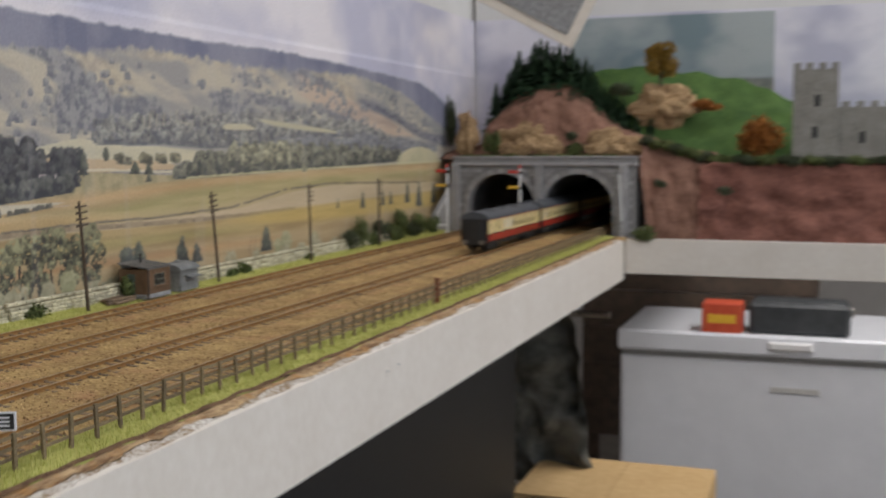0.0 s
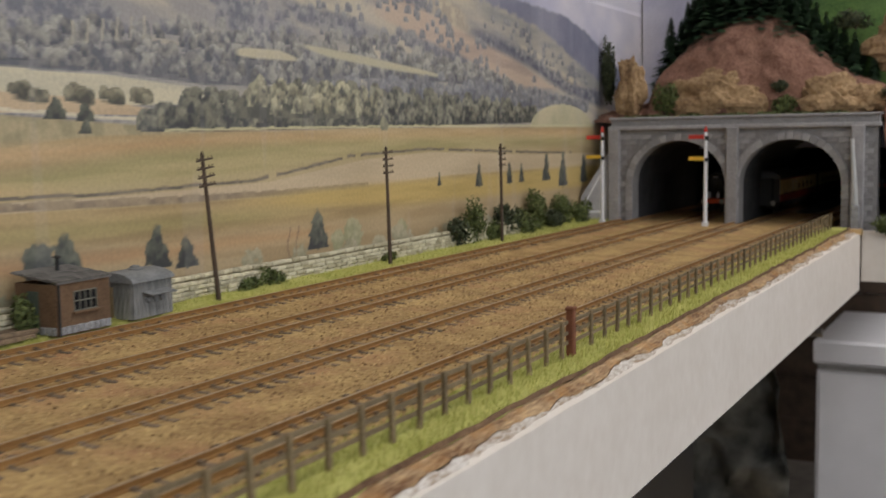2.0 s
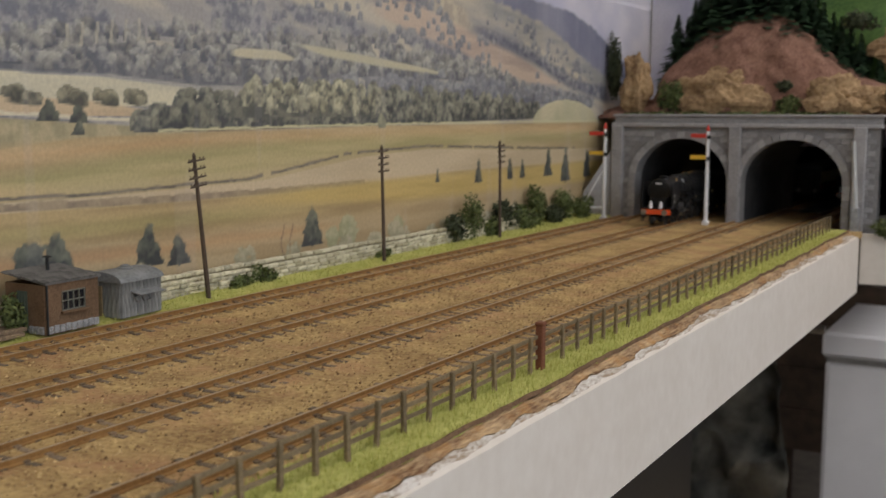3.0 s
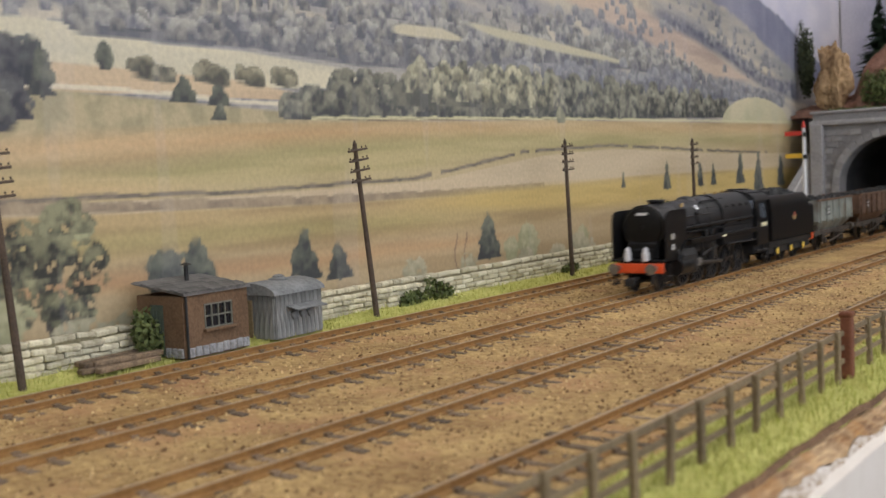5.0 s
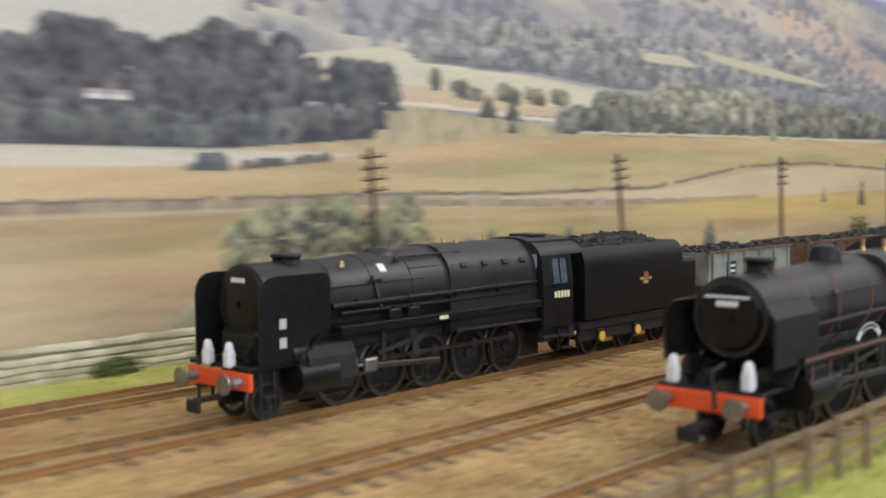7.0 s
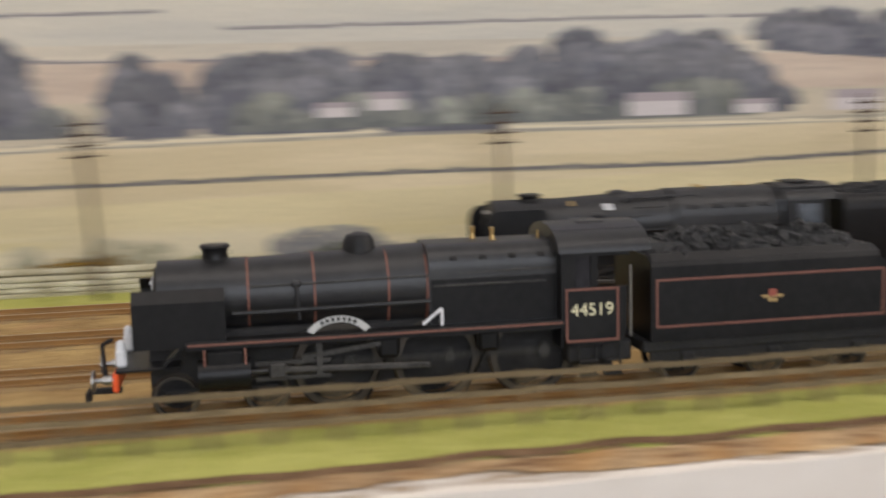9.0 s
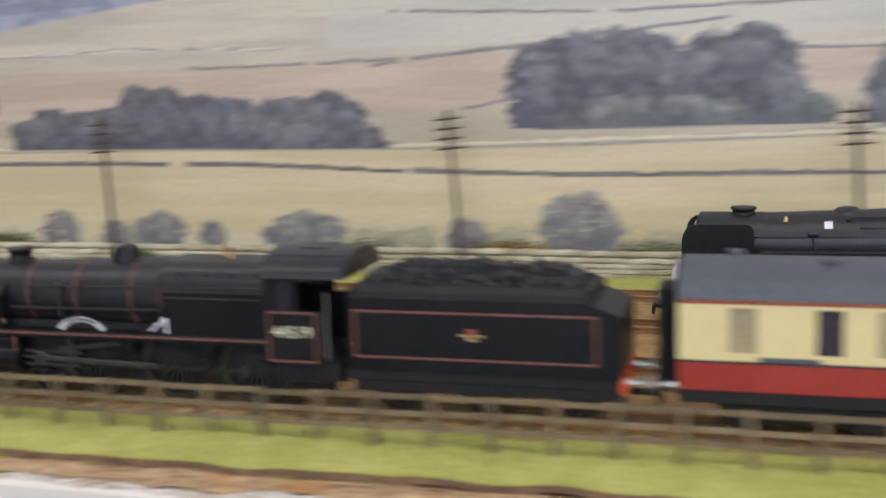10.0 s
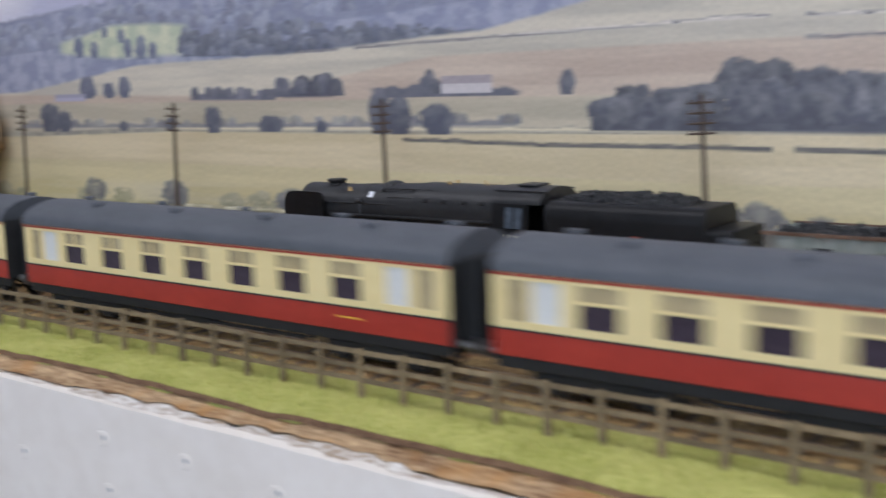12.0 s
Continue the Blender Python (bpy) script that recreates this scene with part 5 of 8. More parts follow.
    # old sleepers stacked by the wall
    rng = random.Random(6)
    for k in range(7):
        bm = bmesh.new()
        box(bm, (0, 0, 0), (0.28, 2.5, 0.16), 0.03)
        o = tagged(part("old_sleeper", bm, M_SLEEPER), "dark old wooden sleeper dumped beside the wall", "sleeper", "dumped sleepers")
        o.matrix_basis = P(-2.75 + 0.3 * (k % 4), 54.6 + 0.4 * rng.uniform(-1, 1), 0.02 + 0.16 * (k // 4), 0, 0, rng.uniform(-16, 12))


huts()


# ---------------------------------------------------------------- tunnel portal
def arch_pts(cx, w, spring, top, n=18):
    r = w / 2
    return [(cx - r * math.cos(math.pi * i / n), spring + (top - spring) * math.sin(math.pi * i / n)) for i in range(n + 1)]


def portal():
    t = thing("tunnel_portal", "grey stone double-arched tunnel portal with a parapet", "tunnel portal", kind="structure")
    y0, y1 = 121.0, 122.6
    arches = [(4.55, 8.2), (14.0, 8.3)]
    z_top = 7.9
    lx, rx = -1.5, 20.9
    bm = bmesh.new()
    # face built in strips round the two arches
    def strip(xa, xb, fa, fb):
        vs = [(xa, y0, fa), (xb, y0, fb), (xb, y0, z_top), (xa, y0, z_top)]
        vs += [(a, y1, c) for a, _, c in vs]
        add(bm, vs, [(0, 1, 2, 3), (7, 6, 5, 4), (0, 4, 5, 1), (1, 5, 6, 2), (2, 6, 7, 3), (3, 7, 4, 0)])
    xs = lx
    for cx, w in arches:
        strip(xs, cx - w / 2, -0.6, -0.6)
        pts = arch_pts(cx, w, 3.2, 6.9)
        for (xa, za), (xb, zb) in zip(pts, pts[1:]):
            strip(xa, xb, za, zb)
        xs = cx + w / 2
    strip(xs, rx, -0.6, -0.6)
    part("face", bm, M_PORTALJ, t)
    # blocks on the face
    bm = bmesh.new()
    box(bm, (0, 0, 0), (0.86, 0.1, 0.42), 0.03)
    o = part("stone_block", bm, M_PORTAL)
    me = o.data
    bpy.data.objects.remove(o)
    for k in range(18):
        for j in range(25):
            x, z = lx + 0.5 + 0.9 * j + (0.45 if k % 2 else 0), -0.1 + 0.46 * k
            if z > 7.6 or x > rx - 0.4:
                continue
            bad = False
            for cx, w in arches:
                dx = abs(x - cx)
                lim = 3.2 + 3.7 * math.sqrt(max(0, 1 - (max(dx - 0.45, 0) / (w / 2 + 0.55)) ** 2)) + 0.75
                if dx < w / 2 + 0.95 and z < lim and (dx < w / 2 + 0.95 if z < 3.4 else True):
                    bad = True
            if bad:
                continue
            b = new("stone_block", me)
            b.parent, b.matrix_basis = t, P(x, y0 - 0.03, z)
    # voussoirs
    for cx, w in arches:
        for i in range(21):
            a = math.pi * (i + 0.5) / 21
            bm = bmesh.new()
            box(bm, (0, 0, 0), (0.62, 0.34, 0.62), 0.04)
            q = part("voussoir", bm, M_PORTAL, t)
            q.matrix_basis = P(cx - (w / 2 + 0.32) * math.cos(a), y0 - 0.06, 3.2 + (3.7 + 0.32) * math.sin(a), 0, 90 - math.degrees(math.pi - a), 0)
        for s in (-1, 1):
            for i in range(6):
                bm = bmesh.new()
                box(bm, (0, 0, 0), (0.62, 0.34, 0.58), 0.04)
                q = part("quoin", bm, M_PORTAL, t)
                q.matrix_basis = P(cx + s * (w / 2 + 0.32), y0 - 0.06, -0.1 + 0.6 * i)
    bm = bmesh.new()
    box(bm, ((lx + rx) / 2, 121.7, 8.05), (rx - lx + 0.5, 2.2, 0.35), 0.06)
    part("string_course", bm, M_PORTAL, t)
    bm = bmesh.new()
    box(bm, ((lx + rx) / 2, 121.75, 8.5), (rx - lx + 0.2, 1.4, 0.6), 0.04)
    part("parapet", bm, M_PORTAL, t)
    bm = bmesh.new()
    box(bm, ((lx + rx) / 2, 121.75, 8.9), (rx - lx + 0.5, 1.8, 0.22), 0.05)
    part("coping", bm, M_PORTAL, t)
    for x in (lx + 0.3, 9.3, 19.4):
        bm = bmesh.new()
        box(bm, (x, 120.8, 3.7), (1.0, 0.6, 8.6), 0.08)
        part("pilaster", bm, M_PORTAL, t)
    # sloping wing wall on the backdrop side
    bm = bmesh.new()
    vs = [(-1.5, 121.0, -0.6), (-3.9, 119.5, -0.6), (-3.9, 119.5, 2.0), (-1.5, 121.0, 6.4)]
    vs += [(x + 0.3, y + 0.9, z) for x, y, z in vs]
    add(bm, vs, [(0, 1, 2, 3), (7, 6, 5, 4), (0, 4, 5, 1), (1, 5, 6, 2), (2, 6, 7, 3), (3, 7, 4, 0)])
    part("wing_wall", bm, M_PORTAL, t)
    # lining from the portal to the hole in the wall, its shade coloured near-black
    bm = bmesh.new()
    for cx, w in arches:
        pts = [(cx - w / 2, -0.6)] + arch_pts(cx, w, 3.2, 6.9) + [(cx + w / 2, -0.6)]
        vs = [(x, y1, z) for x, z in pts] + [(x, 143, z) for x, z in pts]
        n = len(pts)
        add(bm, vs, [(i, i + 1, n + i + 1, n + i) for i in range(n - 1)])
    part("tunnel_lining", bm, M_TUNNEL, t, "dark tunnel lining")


portal()


# ---------------------------------------------------------------- signals
def signal(name, label, c, h, arms, bracket=False):
    t = thing(name, label, "signal", P(*c))
    bm = bmesh.new()
    cyl(bm, (0, 0, 0), (0, 0, h), 0.17, 0.12, 10)
    box(bm, (0, 0, 0.2), (0.5, 0.5, 0.4), 0.05)
    part("post", bm, M_LAMP, t, "white signal post", True)
    bm = bmesh.new()
    lathe(bm, (0, 0, h), [(0.13, 0), (0.2, 0.1), (0.14, 0.2), (0.03, 0.55)], 10)
    part("finial", bm, M_SIGRED, t)
    for z, m, lb in arms:
        bm = bmesh.new()
        box(bm, (-0.75, -0.16, z), (1.3, 0.06, 0.34), 0.02)
        part("arm", bm, m, t, lb)
        bm = bmesh.new()
        box(bm, (0.15, -0.2, z - 0.1), (0.28, 0.2, 0.34), 0.04)
        part("lamp", bm, M_DARK, t)
    bm = bmesh.new()
    for s in (-0.1, 0.1):
        cyl(bm, (s, 0.3, 0.1), (s, 0.3, h * 0.9), 0.02, n=5)
    for i in range(12):
        cyl(bm, (-0.1, 0.3, 0.4 + i * h * 0.07), (0.1, 0.3, 0.4 + i * h * 0.07), 0.015, n=5)
    part("ladder", bm, M_PALE, t)
    if bracket:
        bm = bmesh.new()
        cyl(bm, (0, 0, 4.6), (-1.9, -0.3, 1.2), 0.07, n=6)
        cyl(bm, (0, 0, 1.1), (-1.9, -0.3, 1.1), 0.12, n=6)
        part("stay", bm, M_LAMP, t, "white bracing stay")
    return t


signal("semaphore_signal", "white semaphore signal with red and yellow arms and a stay", (-1.2, 117.6, -0.3), 8.0, [(7.6, M_SIGRED, "red arm"), (5.9, M_SIGYEL, "yellow arm")], True)
signal("semaphore_signal", "white semaphore signal with red and yellow arms between the tracks", (7.75, 118.0, -0.3), 7.9, [(7.5, M_SIGRED, "red arm"), (5.7, M_SIGYEL, "yellow arm")])
p3 = thing("cable_post", "plain pale post with a square foot beside the portal", "post", P(19.45, 119.6, -0.4))
bm = bmesh.new()
cyl(bm, (0, 0, 2.0), (-0.35, 0, 7.3), 0.2, 0.16, 8)
part("shaft", bm, M_PALE, p3)
bm = bmesh.new()
box(bm, (0, 0, 1.0), (0.6, 0.6, 2.0), 0.05)
part("foot", bm, M_GREYSTONE, p3)


# ---------------------------------------------------------------- hill above the tunnel
def surface(name, x0, x1, nx, nv, fn, material, label, cat):
    vs = [fn(x0 + (x1 - x0) * i / nx, j / nv) for j in range(nv + 1) for i in range(nx + 1)]
    fs = [(j * (nx + 1) + i, j * (nx + 1) + i + 1, (j + 1) * (nx + 1) + i + 1, (j + 1) * (nx + 1) + i) for j in range(nv) for i in range(nx)]
    return tagged(raw(name, vs, fs, material, True), label, cat)


def lerp(pts, x):
    for (a, b), (c, d) in zip(pts, pts[1:]):
        if x <= c:
            return b + (d - b) * max(0.0, (x - a) / (c - a))
    return pts[-1][1]


RIDGE = [(-4.2, 9.6), (0.6, 10.6), (1.6, 13.8), (3, 15.2), (5, 16.9), (8, 18.1), (11, 18.1), (13, 16.8), (15, 15.2), (17, 13.1), (21, 11.4), (26, 10.0), (30, 9.0), (50, 8.6), (80, 8.6)]


def mound(x, v):
    top, foot = lerp(RIDGE, x), (8.6 if x < 21.2 else 8.6 - 9.2 * min(1, (x - 21.2) / 1.2))
    z = foot + (top - foot) * math.sin(min(1.0, v * 1.5) * math.pi / 2) ** 0.9 if v < 0.67 else top - 3.5 * (v - 0.67)
    y = 122.4 + (1.2 if x < 21.2 else -1.6) + 9 * v ** 1.4
    k = 1.0 if v > 0.03 else 0.2
    return (x + 0.5 * nz(x * 0.5, v * 9, 3) * k, y + 0.6 * nz(x * 0.35, v * 4, 9) * k + 0.35 * nz(x * 1.3, v * 16) * k, z + 0.22 * nz(x * 0.6, v * 6, 5) * k + 0.22 * nz(x * 2.4, v * 24, 2) * k)


surface("rocky_hill", -4.1, 30, 110, 60, mound, M_ROCKBROWN, "reddish brown carved rock hill over the tunnel", "hill")


def red_cliff(x, v):
    top = 8.2 + 0.5 * nz(x * 0.2, 2)
    z = -0.65 + (top + 0.65) * min(1, v * 1.25)
    y = 120.2 + 2.6 * v + (0 if v < 0.8 else 18 * (v - 0.8))
    return (x, y + 0.7 * nz(x * 0.4, z * 0.5) + 0.25 * nz(x * 1.6, z * 1.8), z + 0.25 * nz(x, z, 6) - (0.6 * max(0, nz(x * 0.7, 0.3)) if v < 0.02 else 0))


surface("red_cliff", 28, 82, 150, 34, red_cliff, M_CLIFF, "brick-red crumbly cliff above the white board", "cliff")


def turf(x, v):
    top = lerp([(8, 17), (13, 20), (19, 20.4), (24, 19.6), (30, 18.6), (35, 17.0), (39, 14.6), (46, 11.0), (82, 9.0)], x)
    z = 8.0 + (top - 8.0) * v
    return (x, 124.5 + 11.5 * v + 0.8 * nz(x * 0.3, v * 4), z + 0.5 * nz(x * 0.4, v * 5, 2))


surface("green_hillside", 8, 82, 110, 24, turf, M_GREENHILL, "bright green turf hillside behind the rocks", "hillside")


def outcrop(name, label, c, r, seed, material=M_ROCKTAN):
    bm = bmesh.new()
    bmesh.ops.create_icosphere(bm, subdivisions=4, radius=1.0)
    for v in bm.verts:
        d = v.co.copy()
        k = 0.92 + 0.5 * nz(d.x * 1.5 + seed, d.y * 1.5, d.z * 1.9) + 0.3 * abs(nz(d.x * 3.2, d.y * 3.2 + seed, d.z * 5)) + 0.12 * nz(d.x * 9, d.y * 9, d.z * 14 + seed)
        v.co = Vector((d.x * r[0] * k, d.y * r[1] * k, d.z * r[2] * k))
    ob = tagged(part(name, bm, material), label, "rock")
    ob.matrix_basis = P(*c)
    return ob


outcrop("rock_outcrop", "tan layered rock outcrop on the brown hill", (7.0, 124.2, 10.4), (4.2, 1.2, 2.3), 1)
outcrop("rock_outcrop", "small tan rock beside the wall corner", (-0.9, 124.6, 11.4), (1.3, 1.2, 3.0), 2)
outcrop("rock_outcrop", "tan rock at the hill's shoulder", (16.4, 124.0, 10.4), (2.6, 1.2, 1.7), 3)
outcrop("rock_outcrop", "tan rock slope near the scrub", (19.8, 124.4, 9.9), (2.0, 1.1, 1.3), 4)
outcrop("rock_outcrop", "pale tan rock under the ochre tree", (23.0, 129.0, 15.0), (3.6, 1.8, 2.6), 5)
tree("ochre_tree", "round ochre autumn model tree on the rock", (22.4, 129.0, 17.0), 1.6, (2.1, 1.8, 2.3), 2600, 0.22, M_OCHRE, 1)
bush("orange_bush", "orange autumn bush on the green hillside", (28.0, 128.0, 14.4), (1.8, 1.2, 1.0), 900, 0.2, M_ORANGE, 2)
bush("orange_bush", "orange-brown autumn bush beside the castle", (34.4, 123.6, 9.0), (3.0, 1.6, 3.6), 2400, 0.22, M_ORANGE, 3)
bush("dark_bush", "dark green bush below the ochre tree", (18.0, 128.0, 16.2), (1.6, 1.2, 1.3), 700, 0.2, M_LEAFDARK, 4)
for k, x in enumerate((-0.5, 2.2, 5.4, 8.6, 11.8, 14.4, 17.2)):
    bush("grass_tuft", "olive grass tuft along the portal's coping", (x, 122.9, 8.8), (1.5, 0.5, 0.35), 420, 0.13, M_LEAF, 20 + k)
TOPS = [(1.5, 17.8), (4.5, 22.2), (7, 23.8), (11, 22.8), (13.6, 20.6), (16, 17.6), (19, 15.2), (23, 13.0)]
for k in range(38):
    x = 1.8 + 0.54 * k
    z0 = min(lerp(RIDGE, x) - 2.2, lerp(TOPS, x) - 4.5) - 0.6 * (k % 2)
    conifer((x + 0.3 * nz(k * 0.9, 7), 128.0 + 1.6 * (k % 3) + 0.5 * nz(k * 1.7, 3), z0), max(2.6, lerp(TOPS, x) * (1 + 0.05 * nz(k * 2.1, 5)) - z0 - 0.9 * (k % 2)), 40 + k)
for k in range(12):
    bush("scrub_bush", "olive scrub along the slope's edge", (21.5 + 1.15 * k, 123.4 + 0.4 * nz(k, 2), lerp(RIDGE, 21.5 + 1.15 * k) - 1.0), (1.2, 0.8, 0.9), 500, 0.16, (M_LEAF, M_LEAFDARK)[k % 3 == 0], 60 + k)
for k in range(14):
    bush("hedge_clump", "green hedge clump along the cliff top", (33.0 + 2.4 * k, 122.2, 7.9), (1.7, 0.9, 0.9), 650, 0.16, M_LEAF if k % 2 else M_LEAFDARK, 80 + k)
bush("olive_bush", "olive scrub at the foot of the rocky hill", (2.6, 123.6, 8.9), (1.3, 0.6, 2.6), 1100, 0.15, M_LEAF, 91)
bush("olive_bush", "olive scrub between the tan rocks", (12.9, 123.4, 8.9), (1.3, 0.5, 1.4), 900, 0.15, M_LEAF, 92)
bush("dark_bush", "small dark bush between the tan rocks", (12.6, 123.5, 11.0), (0.8, 0.4, 0.8), 400, 0.14, M_LEAFDARK, 93)
bush("dark_bush", "dark green bush beside the wall corner", (-3.2, 125.4, 10.4), (0.9, 0.7, 4.6), 1500, 0.18, M_LEAFDARK, 94)
bush("olive_bush", "olive green bush at the portal's foot", (22.2, 118.9, -0.6), (1.5, 0.9, 1.3), 900, 0.15, M_LEAF, 95)
bush("dark_bush", "small dark bush on the brown slope", (23.6, 120.7, 5.4), (0.9, 0.5, 0.8), 400, 0.14, M_LEAFDARK, 96)
bush("dark_bush", "small olive bush on the red slope", (31.0, 119.9, 4.6), (1.0, 0.5, 0.9), 400, 0.14, M_LEAFDARK, 97)
# shrubs before the backdrop, near the portal and beside the hut
for k in range(9):
    y = 93.5 + 2.9 * k
    bush("lineside_bush", "dark green and olive bush at the backdrop's foot", (-3.0 - 0.3 * (k % 2), y, -0.2), (0.9, 1.5, (1.6, 2.6, 1.3, 2.2)[k % 4]), 1100, 0.14, (M_LEAFDARK, M_LEAF, M_LEAF)[k % 3], 110 + k)
bush("ivy_bush", "bright green climbing bush on the hut's corner", (-2.6, 55.9, -0.25), (0.6, 0.7, 1.5), 1100, 0.12, M_LEAF, 130)
for k, y in enumerate((70.5, 72.4, 84, 47.2, -8, -44, -63, -71, 40.5)):
    bush("low_bush", "low green bush at the stone wall's foot", (-2.9, y, -0.25), (0.4, 1.1, 0.6 + 0.3 * (k % 2)), 500, 0.11, M_LEAF, 140 + k)
for k, y in enumerate((-14, -9, -3, 3, 9, 15, 21, 27, -20, -27, -34, -52, -58)):
    bush("ochre_scrub", "straw-yellow scrub behind the wall", (-3.7, y, -0.1), (0.35, 2.4, 1.2), 700, 0.12, M_OCHRE if k % 3 == 0 else M_LEAF, 160 + k)
outcrop("rock_outcrop", "tan rock face closing the scene's end", (-2.2, -101.0, 4.0), (2.4, 3.6, 6.0), 9)


def castle():
    t = thing("castle_ruin", "grey card castle with a square tower and a lower wall", "castle", P(40.4, 125.0, 8.6))
    bm = bmesh.new()
    box(bm, (0, 0, 5.0), (4.8, 4.0, 10.0), 0.1)
    for x in (-2.0, -0.7, 0.7, 2.0):
        box(bm, (x, -1.9, 10.3), (0.75, 0.4, 0.8), 0.05)
    part("tower", bm, M_CASTLE, t)
    bm = bmesh.new()
    box(bm, (7.6, 0.6, 2.9), (10.4, 2.4, 5.8), 0.1)
    for k in range(7):
        box(bm, (3.2 + 1.5 * k, -0.5, 6.1), (0.8, 0.3, 0.7), 0.05)
    part("curtain_wall", bm, M_CASTLE, t)
    for x, z in ((0, 3.0), (0.2, 6.5), (5, 2.4), (8, 2.4)):
        bm = bmesh.new()
        box(bm, (x, -2.02 if x < 2 else -0.62, z), (0.55, 0.06, 1.3))
        part("window_slit", bm, M_DARK, t)


castle()


def end_wall_prints():
    """Sky prints on the end wall."""
    for name, label, x0, x1, z0, z1, y, a, b in (("sky_print", "lavender cloud print on the end wall", -4.0, 90, 6, 27.2, 137.6, (186, 188, 206), (226, 226, 234)), ("sea_print", "blue-grey sea and cloud picture behind the hill", 9.5, 35.2, 14, 26.8, 137.2, (120, 140, 146), (168, 178, 178))):
        p = Print(np.arange(x0, x1 + 0.2, 0.4), np.arange(z0, z1 + 0.2, 0.4))
        p.lay(np.ones(p.y.shape), a, b, 0.6, fbm(p.y, p.z * 1.6, 0.12, 77))
        if name == "sea_print":
            p.lay(p.z < 18.6 + 0.4 * (p.n1 - 0.5), (112, 118, 112), (140, 142, 132))
        ob = p.mesh(name, 0)
        ob.matrix_basis = pose(0, y * S, 0, 0, 0, -90)
        tagged(ob, label, "backdrop", kind="structure")


end_wall_prints()


# ---------------------------------------------------------------- things under and above the boards
M_PANEL = mat("dark_brown_timber", (0.05, 0.035, 0.025), (0.10, 0.07, 0.05), 0.8, 0.05, 0.2)
CARD = (1.1, 137.0, -38.0)  # near left top corner of the carton


def clutter():
    f = thing("chest_freezer", "white enamel chest freezer standing beyond the end board", "freezer", P(28, 265, -98))
    bm = bmesh.new()
    box(bm, (0, 0, 30), (64, 37, 60), 0.8)
    part("body", bm, M_FRIDGE, f)
    bm = bmesh.new()
    box(bm, (0, -0.6, 63.4), (65, 38.5, 4.8), 0.6)
    lid = part("lid", bm, M_FRIDGE, f, "white lid")
    bm = bmesh.new()
    box(bm, (0, -18.3, 60.4), (63.4, 0.6, 1.3))
    part("seal", bm, M_GREYSTONE, f, "grey rubber seal")
    bm = bmesh.new()
    box(bm, (6, -20.2, 63.6), (9.5, 1.0, 2.0), 0.4)
    part("handle", bm, M_LAMP, lid)
    bm = bmesh.new()
    box(bm, (7, -18.7, 53.5), (10.5, 0.3, 1.2), 0.1)
    part("badge", bm, M_PALE, f, "pale grey badge bar")
    t = thing("small_red_box", "small red cardboard box on the freezer", "box", P(19, 250, -32.15))
    bm = bmesh.new()
    box(bm, (0, 0, 3.3), (8.8, 8, 6.6), 0.2)
    part("carton", bm, M_REDBOX, t)
    bm = bmesh.new()
    box(bm, (0, -4.03, 3.2), (6.2, 0.06, 2.0))
    part("label_bar", bm, M_SIGYEL, t, "dull yellow printed bar")
    t = thing("charcoal_case", "charcoal plastic equipment case on the freezer", "case", P(35.6, 252, -32.15))
    bm = bmesh.new()
    box(bm, (0, 0, 3.5), (21.5, 10, 7.0), 0.8)
    part("shell", bm, M_CHARCOAL, t)
    bm = bmesh.new()
    box(bm, (0, 0, 7.1), (19.6, 8.6, 0.5), 0.2)
    part("lid", bm, M_CHARCOAL, t)
    bm = bmesh.new()
    box(bm, (11.0, 0, 5.2), (0.9, 5.0, 2.0), 0.3)
    part("catch", bm, M_STEEL, t)
    # wooden panel behind the freezer
    t = thing("wooden_panel", "dark brown wooden panel leaning behind the freezer", "panel", P(8, 292, -98))
    for k in range(5):
        bm = bmesh.new()
        box(bm, (0, 0, 33.0 + 10.2 * k), (62, 1.4, 10.0), 0.2)
        part("board", bm, M_PANEL, t)
    for x in (-28, 28):
        bm = bmesh.new()
        box(bm, (x, 1.5, 40), (3, 1.5, 80), 0.2)
        part("upright", bm, M_PANEL, t)
    t = thing("cardboard_box", "tan cardboard box on the floor below the layout", "box", P(CARD[0] + 13, CARD[1] + 10, -98))
    hh = CARD[2] + 98
    bm = bmesh.new()
    box(bm, (0, 0, hh / 2 - 0.2), (26, 20, hh - 0.4), 0.2)
    part("carton", bm, M_CARD, t)
    for s in (-1, 1):
        bm = bmesh.new()
        box(bm, (s * 6.5, 0, hh), (12.9, 20, 0.3))
        part("flap", bm, M_CARD, t)
    # crumpled cloth slung below the board
    bm = bmesh.new()
    n = 40
    vs = []
    for i in range(n + 1):
        for j in range(n + 1):
            u, v = i / n, j / n
            x = -18 + 24 * u + 3.5 * nz(u * 4, v * 3, 1) + 4 * v * u
            y = 152 + 4.2 * nz(u * 5, v * 3, 4) + 1.5 * nz(u * 11, v * 9)
            z = -15 - 24 * v + 1.0 * nz(u * 6, v * 8, 7) - 5 * v * (1 - u)
            vs.append((x, y, z))
    add(bm, vs + [(x, y + 0.4, z) for x, y, z in vs], [(i * (n + 1) + j, i * (n + 1) + j + 1, (i + 1) * (n + 1) + j + 1, (i + 1) * (n + 1) + j) for i in range(n) for j in range(n)])
    tagged(part("camouflage_cloth", bm, M_CLOTH, smooth=True), "crumpled dark grey and white cloth slung under the board", "cloth")
    bm = bmesh.new()
    cyl(bm, (-30, 152, -14.6), (12, 152, -14.6), 0.5, n=8)
    tagged(part("cloth_rail", bm, M_STEEL), "steel rail that carries the cloth under the board", "rail")
